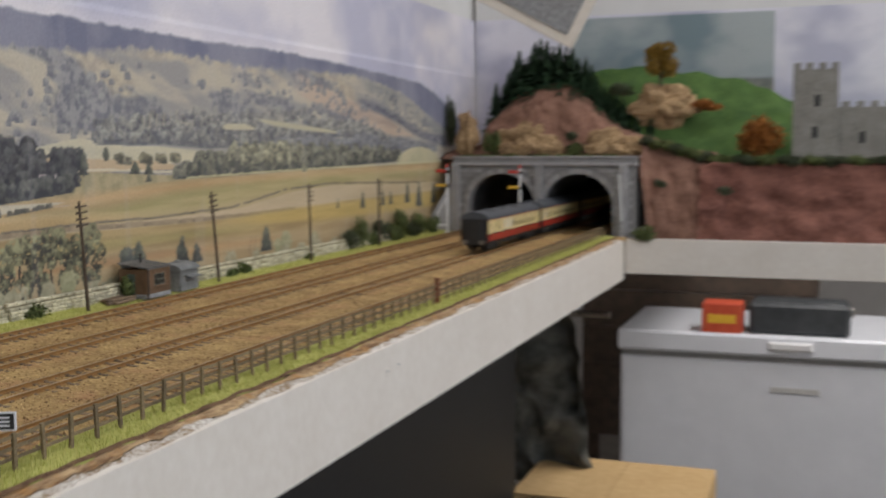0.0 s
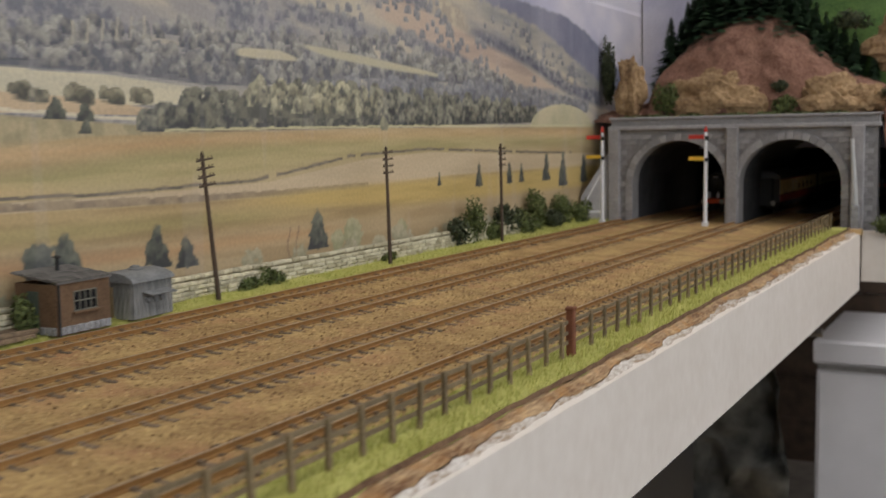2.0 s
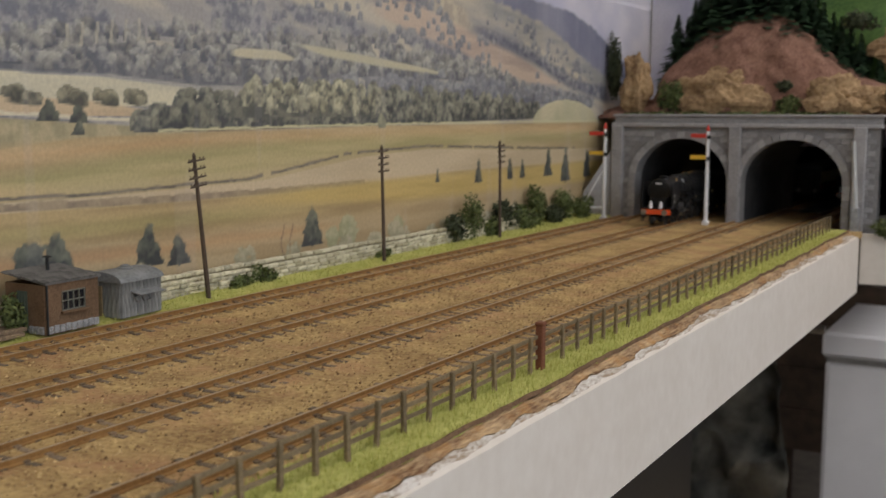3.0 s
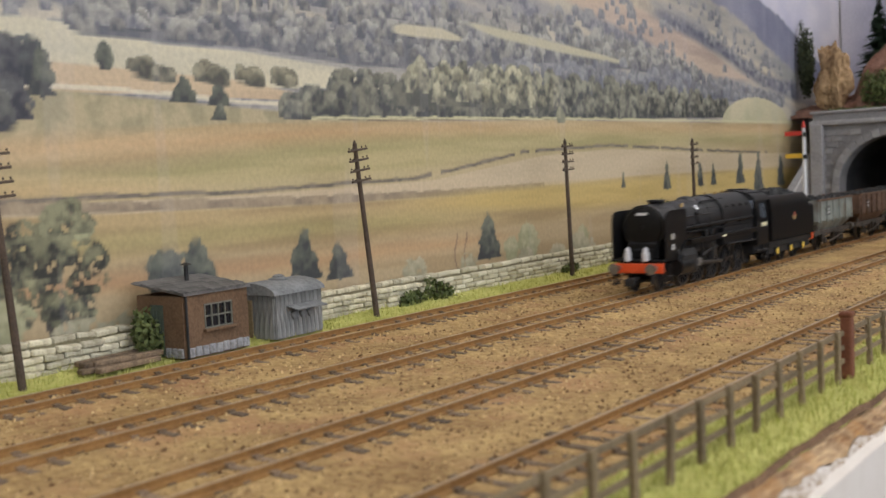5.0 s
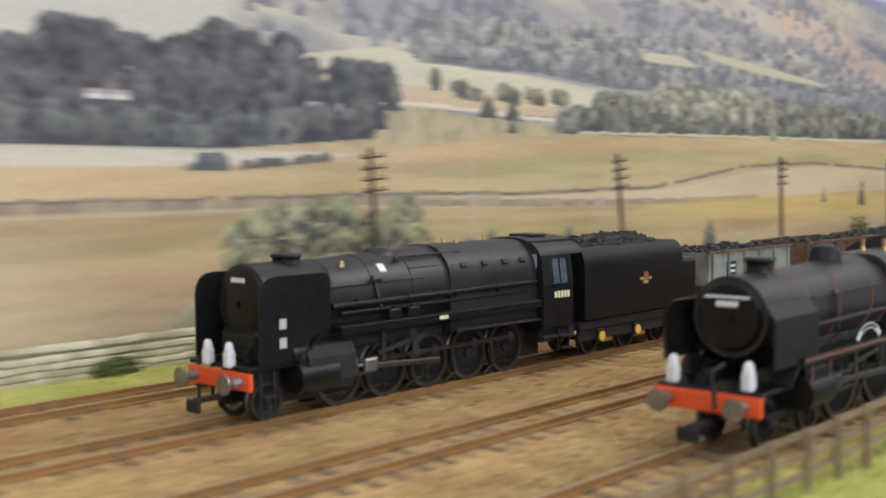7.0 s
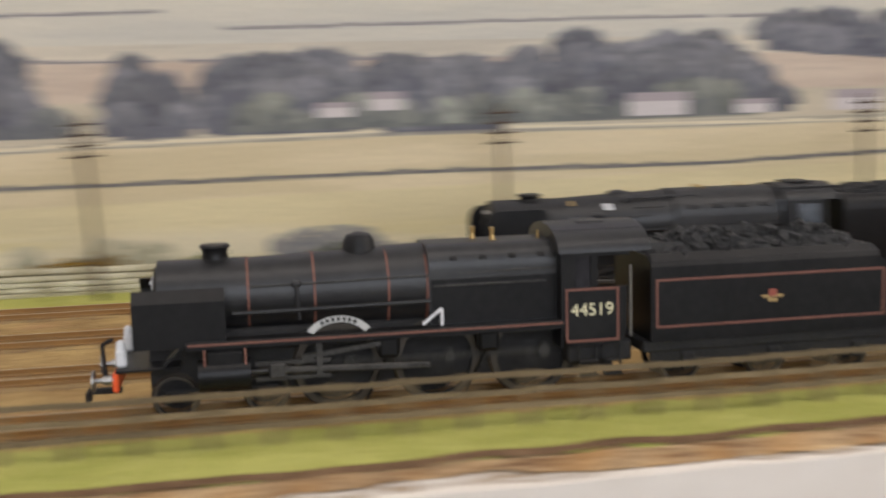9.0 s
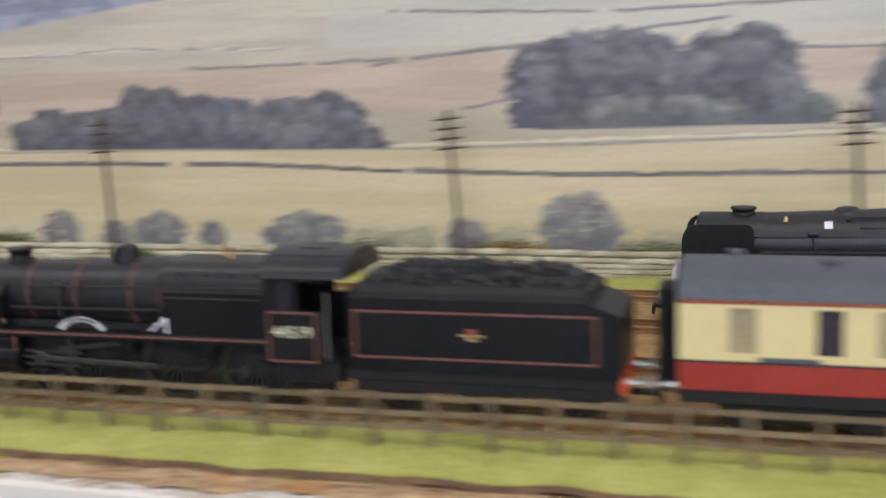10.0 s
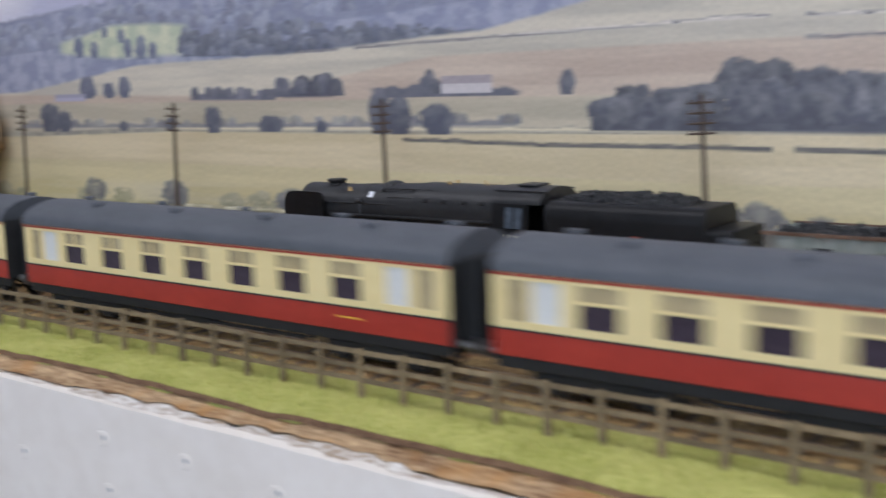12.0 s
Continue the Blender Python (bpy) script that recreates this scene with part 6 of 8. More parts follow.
    # black sheet added below the layout to stand for the shade there
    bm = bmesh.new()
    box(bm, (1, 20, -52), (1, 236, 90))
    tagged(part("dark_curtain", bm, M_DARK), "black sheet standing for the shade below the layout", "curtain")
    # pale framed hatch hanging above the corner
    t = thing("hanging_frame", "pale framed grey panel hanging above the hill", "panel", P(11.6, 112, 27.8, 0, 28, 0))
    bm = bmesh.new()
    box(bm, (0, 0, 0), (13, 1.0, 9), 0.1)
    part("frame", bm, M_WHITE, t, "pale frame")
    bm = bmesh.new()
    box(bm, (0, -0.6, 0.1), (11.0, 0.3, 7.0), 0.05)
    part("panel", bm, M_GREYSTONE, t, "grey panel")
    for x in (-5, 4):
        bm = bmesh.new()
        cyl(bm, (x, 0, 3), (x - 34, 0, 66), 0.1, n=6)
        part("hanging_wire", bm, M_STEEL, t)


clutter()


# ---------------------------------------------------------------- rolling stock
def wheelset(name, r, y, parent, z=None, half=0.6, spokes=12, tyre=True):
    """An axle with two spoked wheels; its origin lies on the axle."""
    bm = bmesh.new()
    cyl(bm, (-half, 0, 0), (half, 0, 0), 0.09, n=8)
    ob = part("wheelset", bm, M_UNDER, parent)
    ob.matrix_basis = P(0, y, z if z is not None else r)
    for s in (-1, 1):
        bm = bmesh.new()
        n = 28
        ring = ((r, s * half + 0.07), (r, s * half - 0.07), (r * 0.84, s * half - 0.07), (r * 0.84, s * half + 0.07))
        vs = [(xx, rr * math.cos(2 * math.pi * k / n), rr * math.sin(2 * math.pi * k / n)) for k in range(n) for rr, xx in ring]
        add(bm, vs, [(k * 4 + i, k * 4 + (i + 1) % 4, (k + 1) % n * 4 + (i + 1) % 4, (k + 1) % n * 4 + i) for k in range(n) for i in range(4)])
        for k in range(spokes):
            a = 2 * math.pi * k / spokes
            box(bm, (s * half, 0.47 * r * math.cos(a), 0.47 * r * math.sin(a)), (0.07, 0.86 * r, 0.06 + 0.03 * r), turn=Matrix.Rotation(a, 4, "X"))
        cyl(bm, (s * half - 0.1, 0, 0), (s * half + 0.1, 0, 0), r * 0.2, n=12)
        part("wheel", bm, M_UNDER, ob)
        if tyre:
            bm = bmesh.new()
            n = 36
            prof = [(r * 0.86, s * half + s * 0.075), (r + 0.005, s * half + s * 0.075), (r + 0.005, s * half - s * 0.05), (r + 0.06, s * half - s * 0.09)]
            vs = [(xx, rr * math.cos(2 * math.pi * k / n), rr * math.sin(2 * math.pi * k / n)) for k in range(n) for rr, xx in prof]
            add(bm, vs, [(k * 4 + i, k * 4 + i + 1, (k + 1) % n * 4 + i + 1, (k + 1) % n * 4 + i) for k in range(n) for i in range(3)])
            part("tyre", bm, M_TYRE, ob, "worn steel tyre")
    return ob


def tube(bm, y0, y1, r0, r1, z0, z1, n=28):
    cyl(bm, (0, y0, z0), (0, y1, z1), r0, r1, n)


def lamp(parent, x, y, z):
    bm = bmesh.new()
    box(bm, (x, y, z), (0.26, 0.24, 0.4), 0.05)
    lathe(bm, (x, y, z + 0.2), [(0.12, 0), (0.1, 0.14), (0.05, 0.2)], 10)
    part("lamp", bm, M_LAMP, parent, "white headlamp")


def buffers(parent, y, z=1.06, front=-1, beam=True):
    if beam:
        bm = bmesh.new()
        box(bm, (0, y, z), (2.46, 0.12, 0.42), 0.03)
        part("buffer_beam", bm, M_ORANGEBEAM, parent, "orange-red buffer beam")
    for s in (-1, 1):
        bm = bmesh.new()
        cyl(bm, (s * 0.86, y, z), (s * 0.86, y + front * 0.3, z), 0.13, 0.1, 12)
        cyl(bm, (s * 0.86, y + front * 0.3, z), (s * 0.86, y + front * 0.48, z), 0.06, n=8)
        cyl(bm, (s * 0.86, y + front * 0.48, z), (s * 0.86, y + front * 0.54, z), 0.24, n=16)
        part("buffer", bm, M_STEEL, parent, "steel buffer")


def coupling(parent, y, front=-1):
    bm = bmesh.new()
    box(bm, (0, y + front * 0.35, 0.62), (0.22, 0.7, 0.12), 0.02)
    box(bm, (0, y + front * 0.75, 0.5), (0.5, 0.1, 0.3), 0.03)
    part("coupling", bm, M_UNDER, parent)


def emblem(parent, x, y, z, s=1.0):
    """A small crest drawn as plain shapes."""
    bm = bmesh.new()
    box(bm, (x, y, z), (0.012, 0.7 * s, 0.08 * s))
    box(bm, (x, y, z - 0.12 * s), (0.012, 0.3 * s, 0.1 * s))
    part("crest", bm, M_CREST, parent, "small dull gold and red crest")
    bm = bmesh.new()
    box(bm, (x + 0.008, y, z + 0.1 * s), (0.012, 0.26 * s, 0.22 * s))
    part("crest_shield", bm, M_CRESTRED, parent)


def coal_heap(parent, y0, y1, w, z, h, seed):
    rng = random.Random(seed)
    bm = bmesh.new()
    for k in range(420):
        y = y0 + (y1 - y0) * rng.random()
        x = w * rng.uniform(-0.5, 0.5)
        f = (1 - (2 * abs(x) / w) ** 2) * min(1, (y - y0) / 0.7, (y1 - y) / 0.7 + 0.2)
        s = 0.12 + 0.16 * rng.random()
        e = Euler((rng.random() * 3, rng.random() * 3, rng.random() * 3)).to_matrix().to_4x4()
        box(bm, (x, y, z + h * max(f, 0) * (0.7 + 0.4 * rng.random())), (s, s * 1.3, s * 0.8), turn=e)
    prism(bm, [(-w / 2, z - 0.2), (w / 2, z - 0.2), (w * 0.3, z + h * 0.75), (-w * 0.3, z + h * 0.75)], y0, y1)
    part("coal", bm, M_COAL, parent, "heaped black coal")


SPIN = []  # (wheelset, radius, vehicle key)
RODS = []


def side_rods(parent, ys, r, x, key):
    for s in (-1, 1):
        bm = bmesh.new()
        box(bm, (s * x, (ys[0] + ys[-1]) / 2, 0), (0.07, ys[-1] - ys[0] + 0.3, 0.12), 0.02)
        for y in ys:
            cyl(bm, (s * x - 0.06, y, 0), (s * x + 0.06, y, 0), 0.15, n=12)
        ob = part("coupling_rod", bm, M_ROD, parent, "oily steel coupling rod")
        ob.matrix_basis = P(0, 0, r)
        RODS.append((ob, r, 0 if s > 0 else 90, key))


def rounded(w, z0, z1, r=0.25, n=5):
    """A profile with rounded upper corners."""
    pts = [(-w, z0), (w, z0)]
    for i in range(n + 1):
        a = math.pi / 2 * i / n
        pts.append((w - r + r * math.cos(a), z1 - r + r * math.sin(a)))
    for i in range(n + 1):
        a = math.pi / 2 + math.pi / 2 * i / n
        pts.append((-w + r + r * math.cos(a), z1 - r + r * math.sin(a)))
    return pts


def goods_loco():
    """2-10-0: the front buffer beam lies at y = 0, the engine runs towards -y."""
    t = thing("goods_locomotive", "black ten-coupled steam goods locomotive with an orange-red buffer beam", "locomotive")
    bm = bmesh.new()
    tube(bm, 0.72, 2.75, 0.97, 0.97, 2.76, 2.76)
    sb = part("smokebox", bm, M_LOCOW, t, smooth=True)
    bm = bmesh.new()
    lathe_y = [(0.72, 0.9), (0.66, 0.86), (0.60, 0.66), (0.56, 0.3)]
    for (ya, ra), (yb, rb) in zip(lathe_y, lathe_y[1:]):
        cyl(bm, (0, ya + 0.01, 2.76), (0, yb, 2.76), ra, rb, 28)
    cyl(bm, (0, 0.58, 2.76), (0, 0.5, 2.76), 0.09, n=12)
    box(bm, (0.3, 0.62, 2.76), (0.7, 0.04, 0.05))
    d = part("smokebox_door", bm, M_LOCO, sb, smooth=True)
    bm = bmesh.new()
    box(bm, (0, 1.5, 1.75), (1.5, 1.9, 0.8), 0.1)
    box(bm, (0, 0.75, 1.62), (1.2, 0.5, 0.5), 0.08)
    part("saddle", bm, M_LOCO, t)
    bm = bmesh.new()
    box(bm, (0, 0.58, 3.34), (0.5, 0.03, 0.11))
    part("number_bar", bm, M_LAMP, sb, "white number plate bar")
    bm = bmesh.new()
    tube(bm, 2.75, 6.9, 0.97, 1.08, 2.74, 2.80)
    boiler = part("boiler", bm, M_LOCOW, t, smooth=True)
    for y in (2.8, 4.1, 5.5, 6.8):
        bm = bmesh.new()
        tube(bm, y, y + 0.08, 0.985 + 0.0265 * (y - 2.75), 0.985 + 0.0265 * (y - 2.75), 2.74 + 0.0145 * (y - 2.75), 2.74 + 0.0145 * (y - 2.75))
        part("boiler_band", bm, M_LOCOW, boiler, smooth=True)
    bm = bmesh.new()
    prism(bm, rounded(1.12, 1.5, 3.90, 0.95, 9), 6.9, 10.75)
    part("firebox", bm, M_LOCOW, t, smooth=True)
    bm = bmesh.new()
    lathe(bm, (0, 2.07, 3.60), [(0.46, 0), (0.38, 0.06), (0.34, 0.14), (0.36, 0.2), (0.42, 0.24), (0.38, 0.3)], 20)
    part("chimney", bm, M_LOCO, t, smooth=True)
    bm = bmesh.new()
    lathe(bm, (0, 5.2, 3.62), [(0.52, 0), (0.46, 0.14), (0.3, 0.26), (0.1, 0.3)], 20)
    part("dome", bm, M_LOCOW, t, smooth=True)
    for x in (-0.25, 0.25):
        bm = bmesh.new()
        cyl(bm, (x, 8.1, 3.75), (x, 8.1, 4.0), 0.09, 0.07, 10)
        part("safety_valve", bm, M_BRASS, t, "dull brass safety valve")
    for x in (-0.98, 0.98):
        bm = bmesh.new()
        cyl(bm, (x, 1.0, 3.05), (x, 10.6, 3.12), 0.035, n=8)
        part("handrail", bm, M_LOCOW, t)
        bm = bmesh.new()
        cyl(bm, (x * 0.9, 5.5, 3.36), (x * 0.9, 10.6, 3.36), 0.03, n=8)
        part("boiler_pipe", bm, M_LOCOW, t)
        bm = bmesh.new()
        box(bm, (x * 1.08, 6.6, 2.38), (0.16, 7.4, 0.1), 0.03)
        part("side_pipe", bm, M_LOCO, t)
    bm = bmesh.new()
    for s in (-1, 1):
        box(bm, (s * 1.16, 6.6, 2.06), (0.5, 8.0, 0.1), 0.02)
        box(bm, (s * 1.38, 6.6, 2.0), (0.05, 8.0, 0.2))
    part("running_plate", bm, M_LOCO, t)
    bm = bmesh.new()
    box(bm, (0, 0.75, 1.36), (2.5, 1.5, 0.1), 0.02)
    for s in (-1, 1):
        box(bm, (s * 1.1, 1.75, 1.75), (0.5, 1.1, 0.08), turn=Matrix.Rotation(radians(38), 4, "X"))
    part("front_platform", bm, M_LOCO, t)
    for s in (-1, 1):
        bm = bmesh.new()
        vs = []
        prof = [(0.22, 1.42), (0.22, 2.95), (0.26, 3.16), (0.36, 3.34), (0.54, 3.45), (0.78, 3.48), (2.2, 3.48), (2.34, 3.42), (2.40, 3.28), (2.40, 2.1), (2.1, 2.06), (1.75, 1.9), (1.55, 1.42)]
        vs = [(s * 1.27, y, z) for y, z in prof] + [(s * 1.21, y, z) for y, z in prof]
        n = len(prof)
        add(bm, vs, [tuple(range(n)), tuple(range(2 * n - 1, n - 1, -1))] + [(i, (i + 1) % n, n + (i + 1) % n, n + i) for i in range(n)])
        df = part("smoke_deflector", bm, M_LOCO, t, "flat black smoke deflector")
        bm = bmesh.new()
        for y, z in ((0.9, 2.35), (0.9, 1.9)):
            box(bm, (s * 1.28, y, z), (0.014, 0.2, 0.24))
        part("white_tab", bm, M_PALE, df, "pale square tab")
    for y, z, r in ((4.6, 3.42, 1.03), (9.2, 3.5, 1.12)):
        for s in (-1, 1):
            bm = bmesh.new()
            box(bm, (s * (r * 0.76), y, z), (0.02, 0.24, 0.26), turn=Matrix.Rotation(radians(-40 * s), 4, "Y"))
            part("boiler_tab", bm, M_LAMP, t, "white warning tab on the boiler")
    # cab
    bm = bmesh.new()
    prism(bm, [(-1.32, 1.2), (1.32, 1.2), (1.32, 2.5), (1.22, 3.5), (-1.22, 3.5), (-1.32, 2.5)], 10.72, 10.78)
    c = part("cab", bm, M_LOCO, t)
    for s in (-1, 1):
        lean = Matrix.Rotation(radians(-7 * s), 4, "Y")
        bm = bmesh.new()
        box(bm, (s * 1.33, 11.5, 1.85), (0.06, 1.5, 1.3))
        for y, w in ((11.0, 0.5), (12.15, 0.2)):
            box(bm, (s * 1.285, y, 2.95), (0.06, w, 0.94), turn=lean)
        box(bm, (s * 1.24, 11.55, 3.36), (0.06, 1.4, 0.16), turn=lean)
        part("cab_side", bm, M_LOCO, c)
    bm = bmesh.new()
    prism(bm, [(1.27 * math.cos(a), 3.40 + 0.56 * math.sin(a)) for a in [math.pi * i / 14 for i in range(15)]], 10.7, 12.75)
    part("cab_roof", bm, M_LOCOW, c, smooth=True)
    for s in (-1, 1):
        bm = bmesh.new()
        box(bm, (s * 1.28, 11.65, 2.9), (0.02, 0.82, 0.76), turn=Matrix.Rotation(radians(-7 * s), 4, "Y"))
        w = part("cab_window", bm, M_CABGLASS, c)
        bm = bmesh.new()
        for y in (11.26, 11.65, 12.04):
            box(bm, (s * 1.30, y, 2.9), (0.03, 0.05, 0.78), turn=Matrix.Rotation(radians(-7 * s), 4, "Y"))
        part("window_frame", bm, M_LOCO, w)
        bm = bmesh.new()
        for k in range(5):
            box(bm, (s * 1.372, 11.35 + 0.16 * k, 2.2), (0.012, 0.11, 0.2))
        part("number_bars", bm, M_CREAMTXT, c, "cream running number bars")
    # frames, cylinders, motion
    bm = bmesh.new()
    for s in (-1, 1):
        box(bm, (s * 0.44, 6.0, 0.98), (0.08, 11.2, 1.36))
    box(bm, (0, 5.6, 1.75), (1.5, 7.5, 0.6), 0.05)
    box(bm, (0, 11.8, 1.0), (2.2, 1.8, 0.5), 0.05)
    part("frames", bm, M_UNDER, t)
    for s in (-1, 1):
        bm = bmesh.new()
        cyl(bm, (s * 1.15, 1.3, 1.0), (s * 1.15, 2.5, 1.0), 0.38, n=18)
        cyl(bm, (s * 1.08, 1.2, 1.55), (s * 1.08, 2.6, 1.55), 0.26, n=16)
        box(bm, (s * 1.1, 1.9, 1.3), (0.55, 1.1, 0.6), 0.08)
        part("cylinder", bm, M_LOCO, t, smooth=True)
        bm = bmesh.new()
        box(bm, (s * 1.18, 3.2, 1.18), (0.08, 1.5, 0.1))
        box(bm, (s * 1.18, 3.2, 0.84), (0.08, 1.5, 0.1))
        box(bm, (s * 1.22, 4.9, 1.45), (0.06, 1.8, 0.12), turn=Matrix.Rotation(0.18, 4, "X"))
        box(bm, (s * 1.2, 4.2, 1.5), (0.1, 0.12, 0.9))
        part("valve_gear", bm, M_UNDER, t)
        bm = bmesh.new()
        cyl(bm, (s * 1.2, 10.9, 0.9), (s * 1.2, 12.4, 0.9), 0.06, n=8)
        cyl(bm, (s * 1.22, 7.0, 1.55), (s * 1.22, 10.8, 1.5), 0.05, n=8)
        part("pipework", bm, M_UNDER, t)
    for s in (-1, 1):
        bm = bmesh.new()
        box(bm, (s * 1.06, 4.15, 3.18), (0.16, 0.34, 0.16), 0.04, Matrix.Rotation(radians(-35 * s), 4, "Y"))
        cyl(bm, (s * 1.0, 4.15, 3.1), (s * 1.12, 4.25, 2.45), 0.045, n=8)
        part("clack_valve", bm, M_LOCOW, t)
        bm = bmesh.new()
        cyl(bm, (s * 0.62, 3.35, 3.5), (s * 0.62, 3.35, 3.66), 0.09, 0.06, 10)
        part("top_feed_cap", bm, M_BRASS, t, "dull brass cap")
        bm = bmesh.new()
        cyl(bm, (s * 0.72, 5.2, 3.66), (s * 0.74, 7.6, 3.70), 0.035, n=8)
        box(bm, (s * 0.72, 5.2, 3.62), (0.1, 0.16, 0.12), 0.02)
        box(bm, (s * 0.74, 7.6, 3.66), (0.1, 0.2, 0.14), 0.02)
        part("regulator_rod", bm, M_LOCOW, t)
        bm = bmesh.new()
        cyl(bm, (s * 1.08, 2.6, 2.58), (s * 1.16, 10.6, 2.64), 0.085, n=12)
        for y in (3.4, 5.2, 7.0, 8.8):
            cyl(bm, (s * (1.07 + 0.01 * (y - 2.6)), y, 2.60), (s * (1.07 + 0.01 * (y - 2.6)), y + 0.12, 2.60), 0.115, n=12)
        part("exhaust_ejector_pipe", bm, M_LOCO, t, smooth=True)
        for y in (7.5, 8.4, 9.3, 10.1):
            bm = bmesh.new()
            box(bm, (s * 1.06, y, 3.32), (0.08, 0.24, 0.16), 0.03, Matrix.Rotation(radians(-30 * s), 4, "Y"))
            part("washout_cover", bm, M_LOCO, t)
        bm = bmesh.new()
        box(bm, (s * 1.42, 6.3, 2.0), (0.02, 0.34, 0.1), 0.005)
        part("works_plate", bm, M_CREAMTXT, t, "small cream works plate")
        for y in (4.6, 5.3):
            bm = bmesh.new()
            box(bm, (s * 1.2, y, 2.24), (0.26, 0.42, 0.28), 0.04)
            cyl(bm, (s * 1.2, y, 2.36), (s * 1.2, y, 2.44), 0.05, n=8)
            part("lubricator", bm, M_LOCO, t)
        # cylinder cleading, crosshead and brackets
        bm = bmesh.new()
        prism(bm, [(s * 0.85, 0.62), (s * 1.32, 0.62), (s * 1.44, 0.85), (s * 1.44, 1.45), (s * 1.30, 1.72), (s * 0.85, 1.80)][::-s], 1.55, 3.05)
        part("cylinder_cleading", bm, M_UNDER, t)
        for y in (1.52, 3.08):
            bm = bmesh.new()
            cyl(bm, (s * 1.16, y - 0.04, 1.06), (s * 1.16, y + 0.04, 1.06), 0.30, n=18)
            cyl(bm, (s * 1.12, y - 0.05, 1.52), (s * 1.12, y + 0.05, 1.52), 0.18, n=14)
            part("cylinder_cover", bm, M_TYRE, t, "worn steel cover", True)
        bm = bmesh.new()
        box(bm, (s * 1.2, 3.75, 1.02), (0.16, 0.42, 0.34), 0.04)
        cyl(bm, (s * 1.16, 3.05, 1.04), (s * 1.16, 3.6, 1.04), 0.05, n=8)
        part("crosshead", bm, M_STEEL, t, "bright steel crosshead")
        bm = bmesh.new()
        box(bm, (s * 1.24, 5.0, 0.92), (0.07, 2.6, 0.15), 0.03, Matrix.Rotation(-0.06, 4, "X"))
        part("connecting_rod", bm, M_ROD, t, "oily steel connecting rod")
        bm = bmesh.new()
        box(bm, (s * 1.26, 5.35, 1.42), (0.09, 0.22, 0.8), 0.04, Matrix.Rotation(0.2, 4, "X"))
        cyl(bm, (s * 1.22, 5.4, 1.5), (s * 1.32, 5.4, 1.5), 0.11, n=12)
        part("expansion_link", bm, M_ROD, t)
        for y in (4.0, 5.65, 7.3, 8.95):
            bm = bmesh.new()
            box(bm, (s * 0.84, y, 0.62), (0.1, 0.12, 0.75), 0.03, Matrix.Rotation(0.15, 4, "X"))
            cyl(bm, (s * 0.84, y + 0.1, 0.35), (s * 0.84, y - 0.35, 0.14), 0.03, n=6)
            part("brake_hanger", bm, M_UNDER, t)
        # steps under the cab and at the front
        for y, z0, w in ((11.9, 1.45, 0.55), (0.45, 1.25, 0.4)):
            bm = bmesh.new()
            for e in (-1, 1):
                box(bm, (s * 1.22, y + e * w / 2, z0 - 0.5), (0.06, 0.05, 1.0))
            for q in (0.25, 0.62):
                box(bm, (s * 1.26, y, z0 - q - 0.3), (0.26, w, 0.04))
            part("steps", bm, M_UNDER, t)
        # spectacle glass in the cab's front
        bm = bmesh.new()
        box(bm, (s * 0.98, 10.70, 3.25), (0.34, 0.02, 0.4))
        part("spectacle_glass", bm, M_SPECTACLE, c, "pale blue-grey spectacle glass")
    bm = bmesh.new()
    cyl(bm, (0.0, 9.6, 3.86), (0.0, 9.6, 4.06), 0.05, 0.03, 8)
    cyl(bm, (0.25, 9.9, 3.84), (-0.25, 9.9, 3.84), 0.07, n=8)
    part("whistle", bm, M_BRASS, t, "dull brass whistle")
    bm = bmesh.new()
    box(bm, (0, 11.7, 3.98), (0.9, 0.8, 0.08), 0.03)
    for x in (-0.9, 0.9):
        box(bm, (x, 11.75, 3.82), (0.05, 2.2, 0.05))
    part("roof_ventilator", bm, M_LOCOW, c)
    SPIN.append((wheelset("wheelset", 0.46, 0.85, t, spokes=10), 0.46, "goods"))
    ys = [3.15 + 1.65 * k for k in range(5)]
    for y in ys:
        SPIN.append((wheelset("wheelset", 0.76, y, t, spokes=14), 0.76, "goods"))
    side_rods(t, ys, 0.76, 0.78, "goods")
    buffers(t, 0.0)
    coupling(t, 0.0)
    lamp(t, -0.42, -0.02, 1.55)
    lamp(t, 0.42, -0.02, 1.55)
    return t


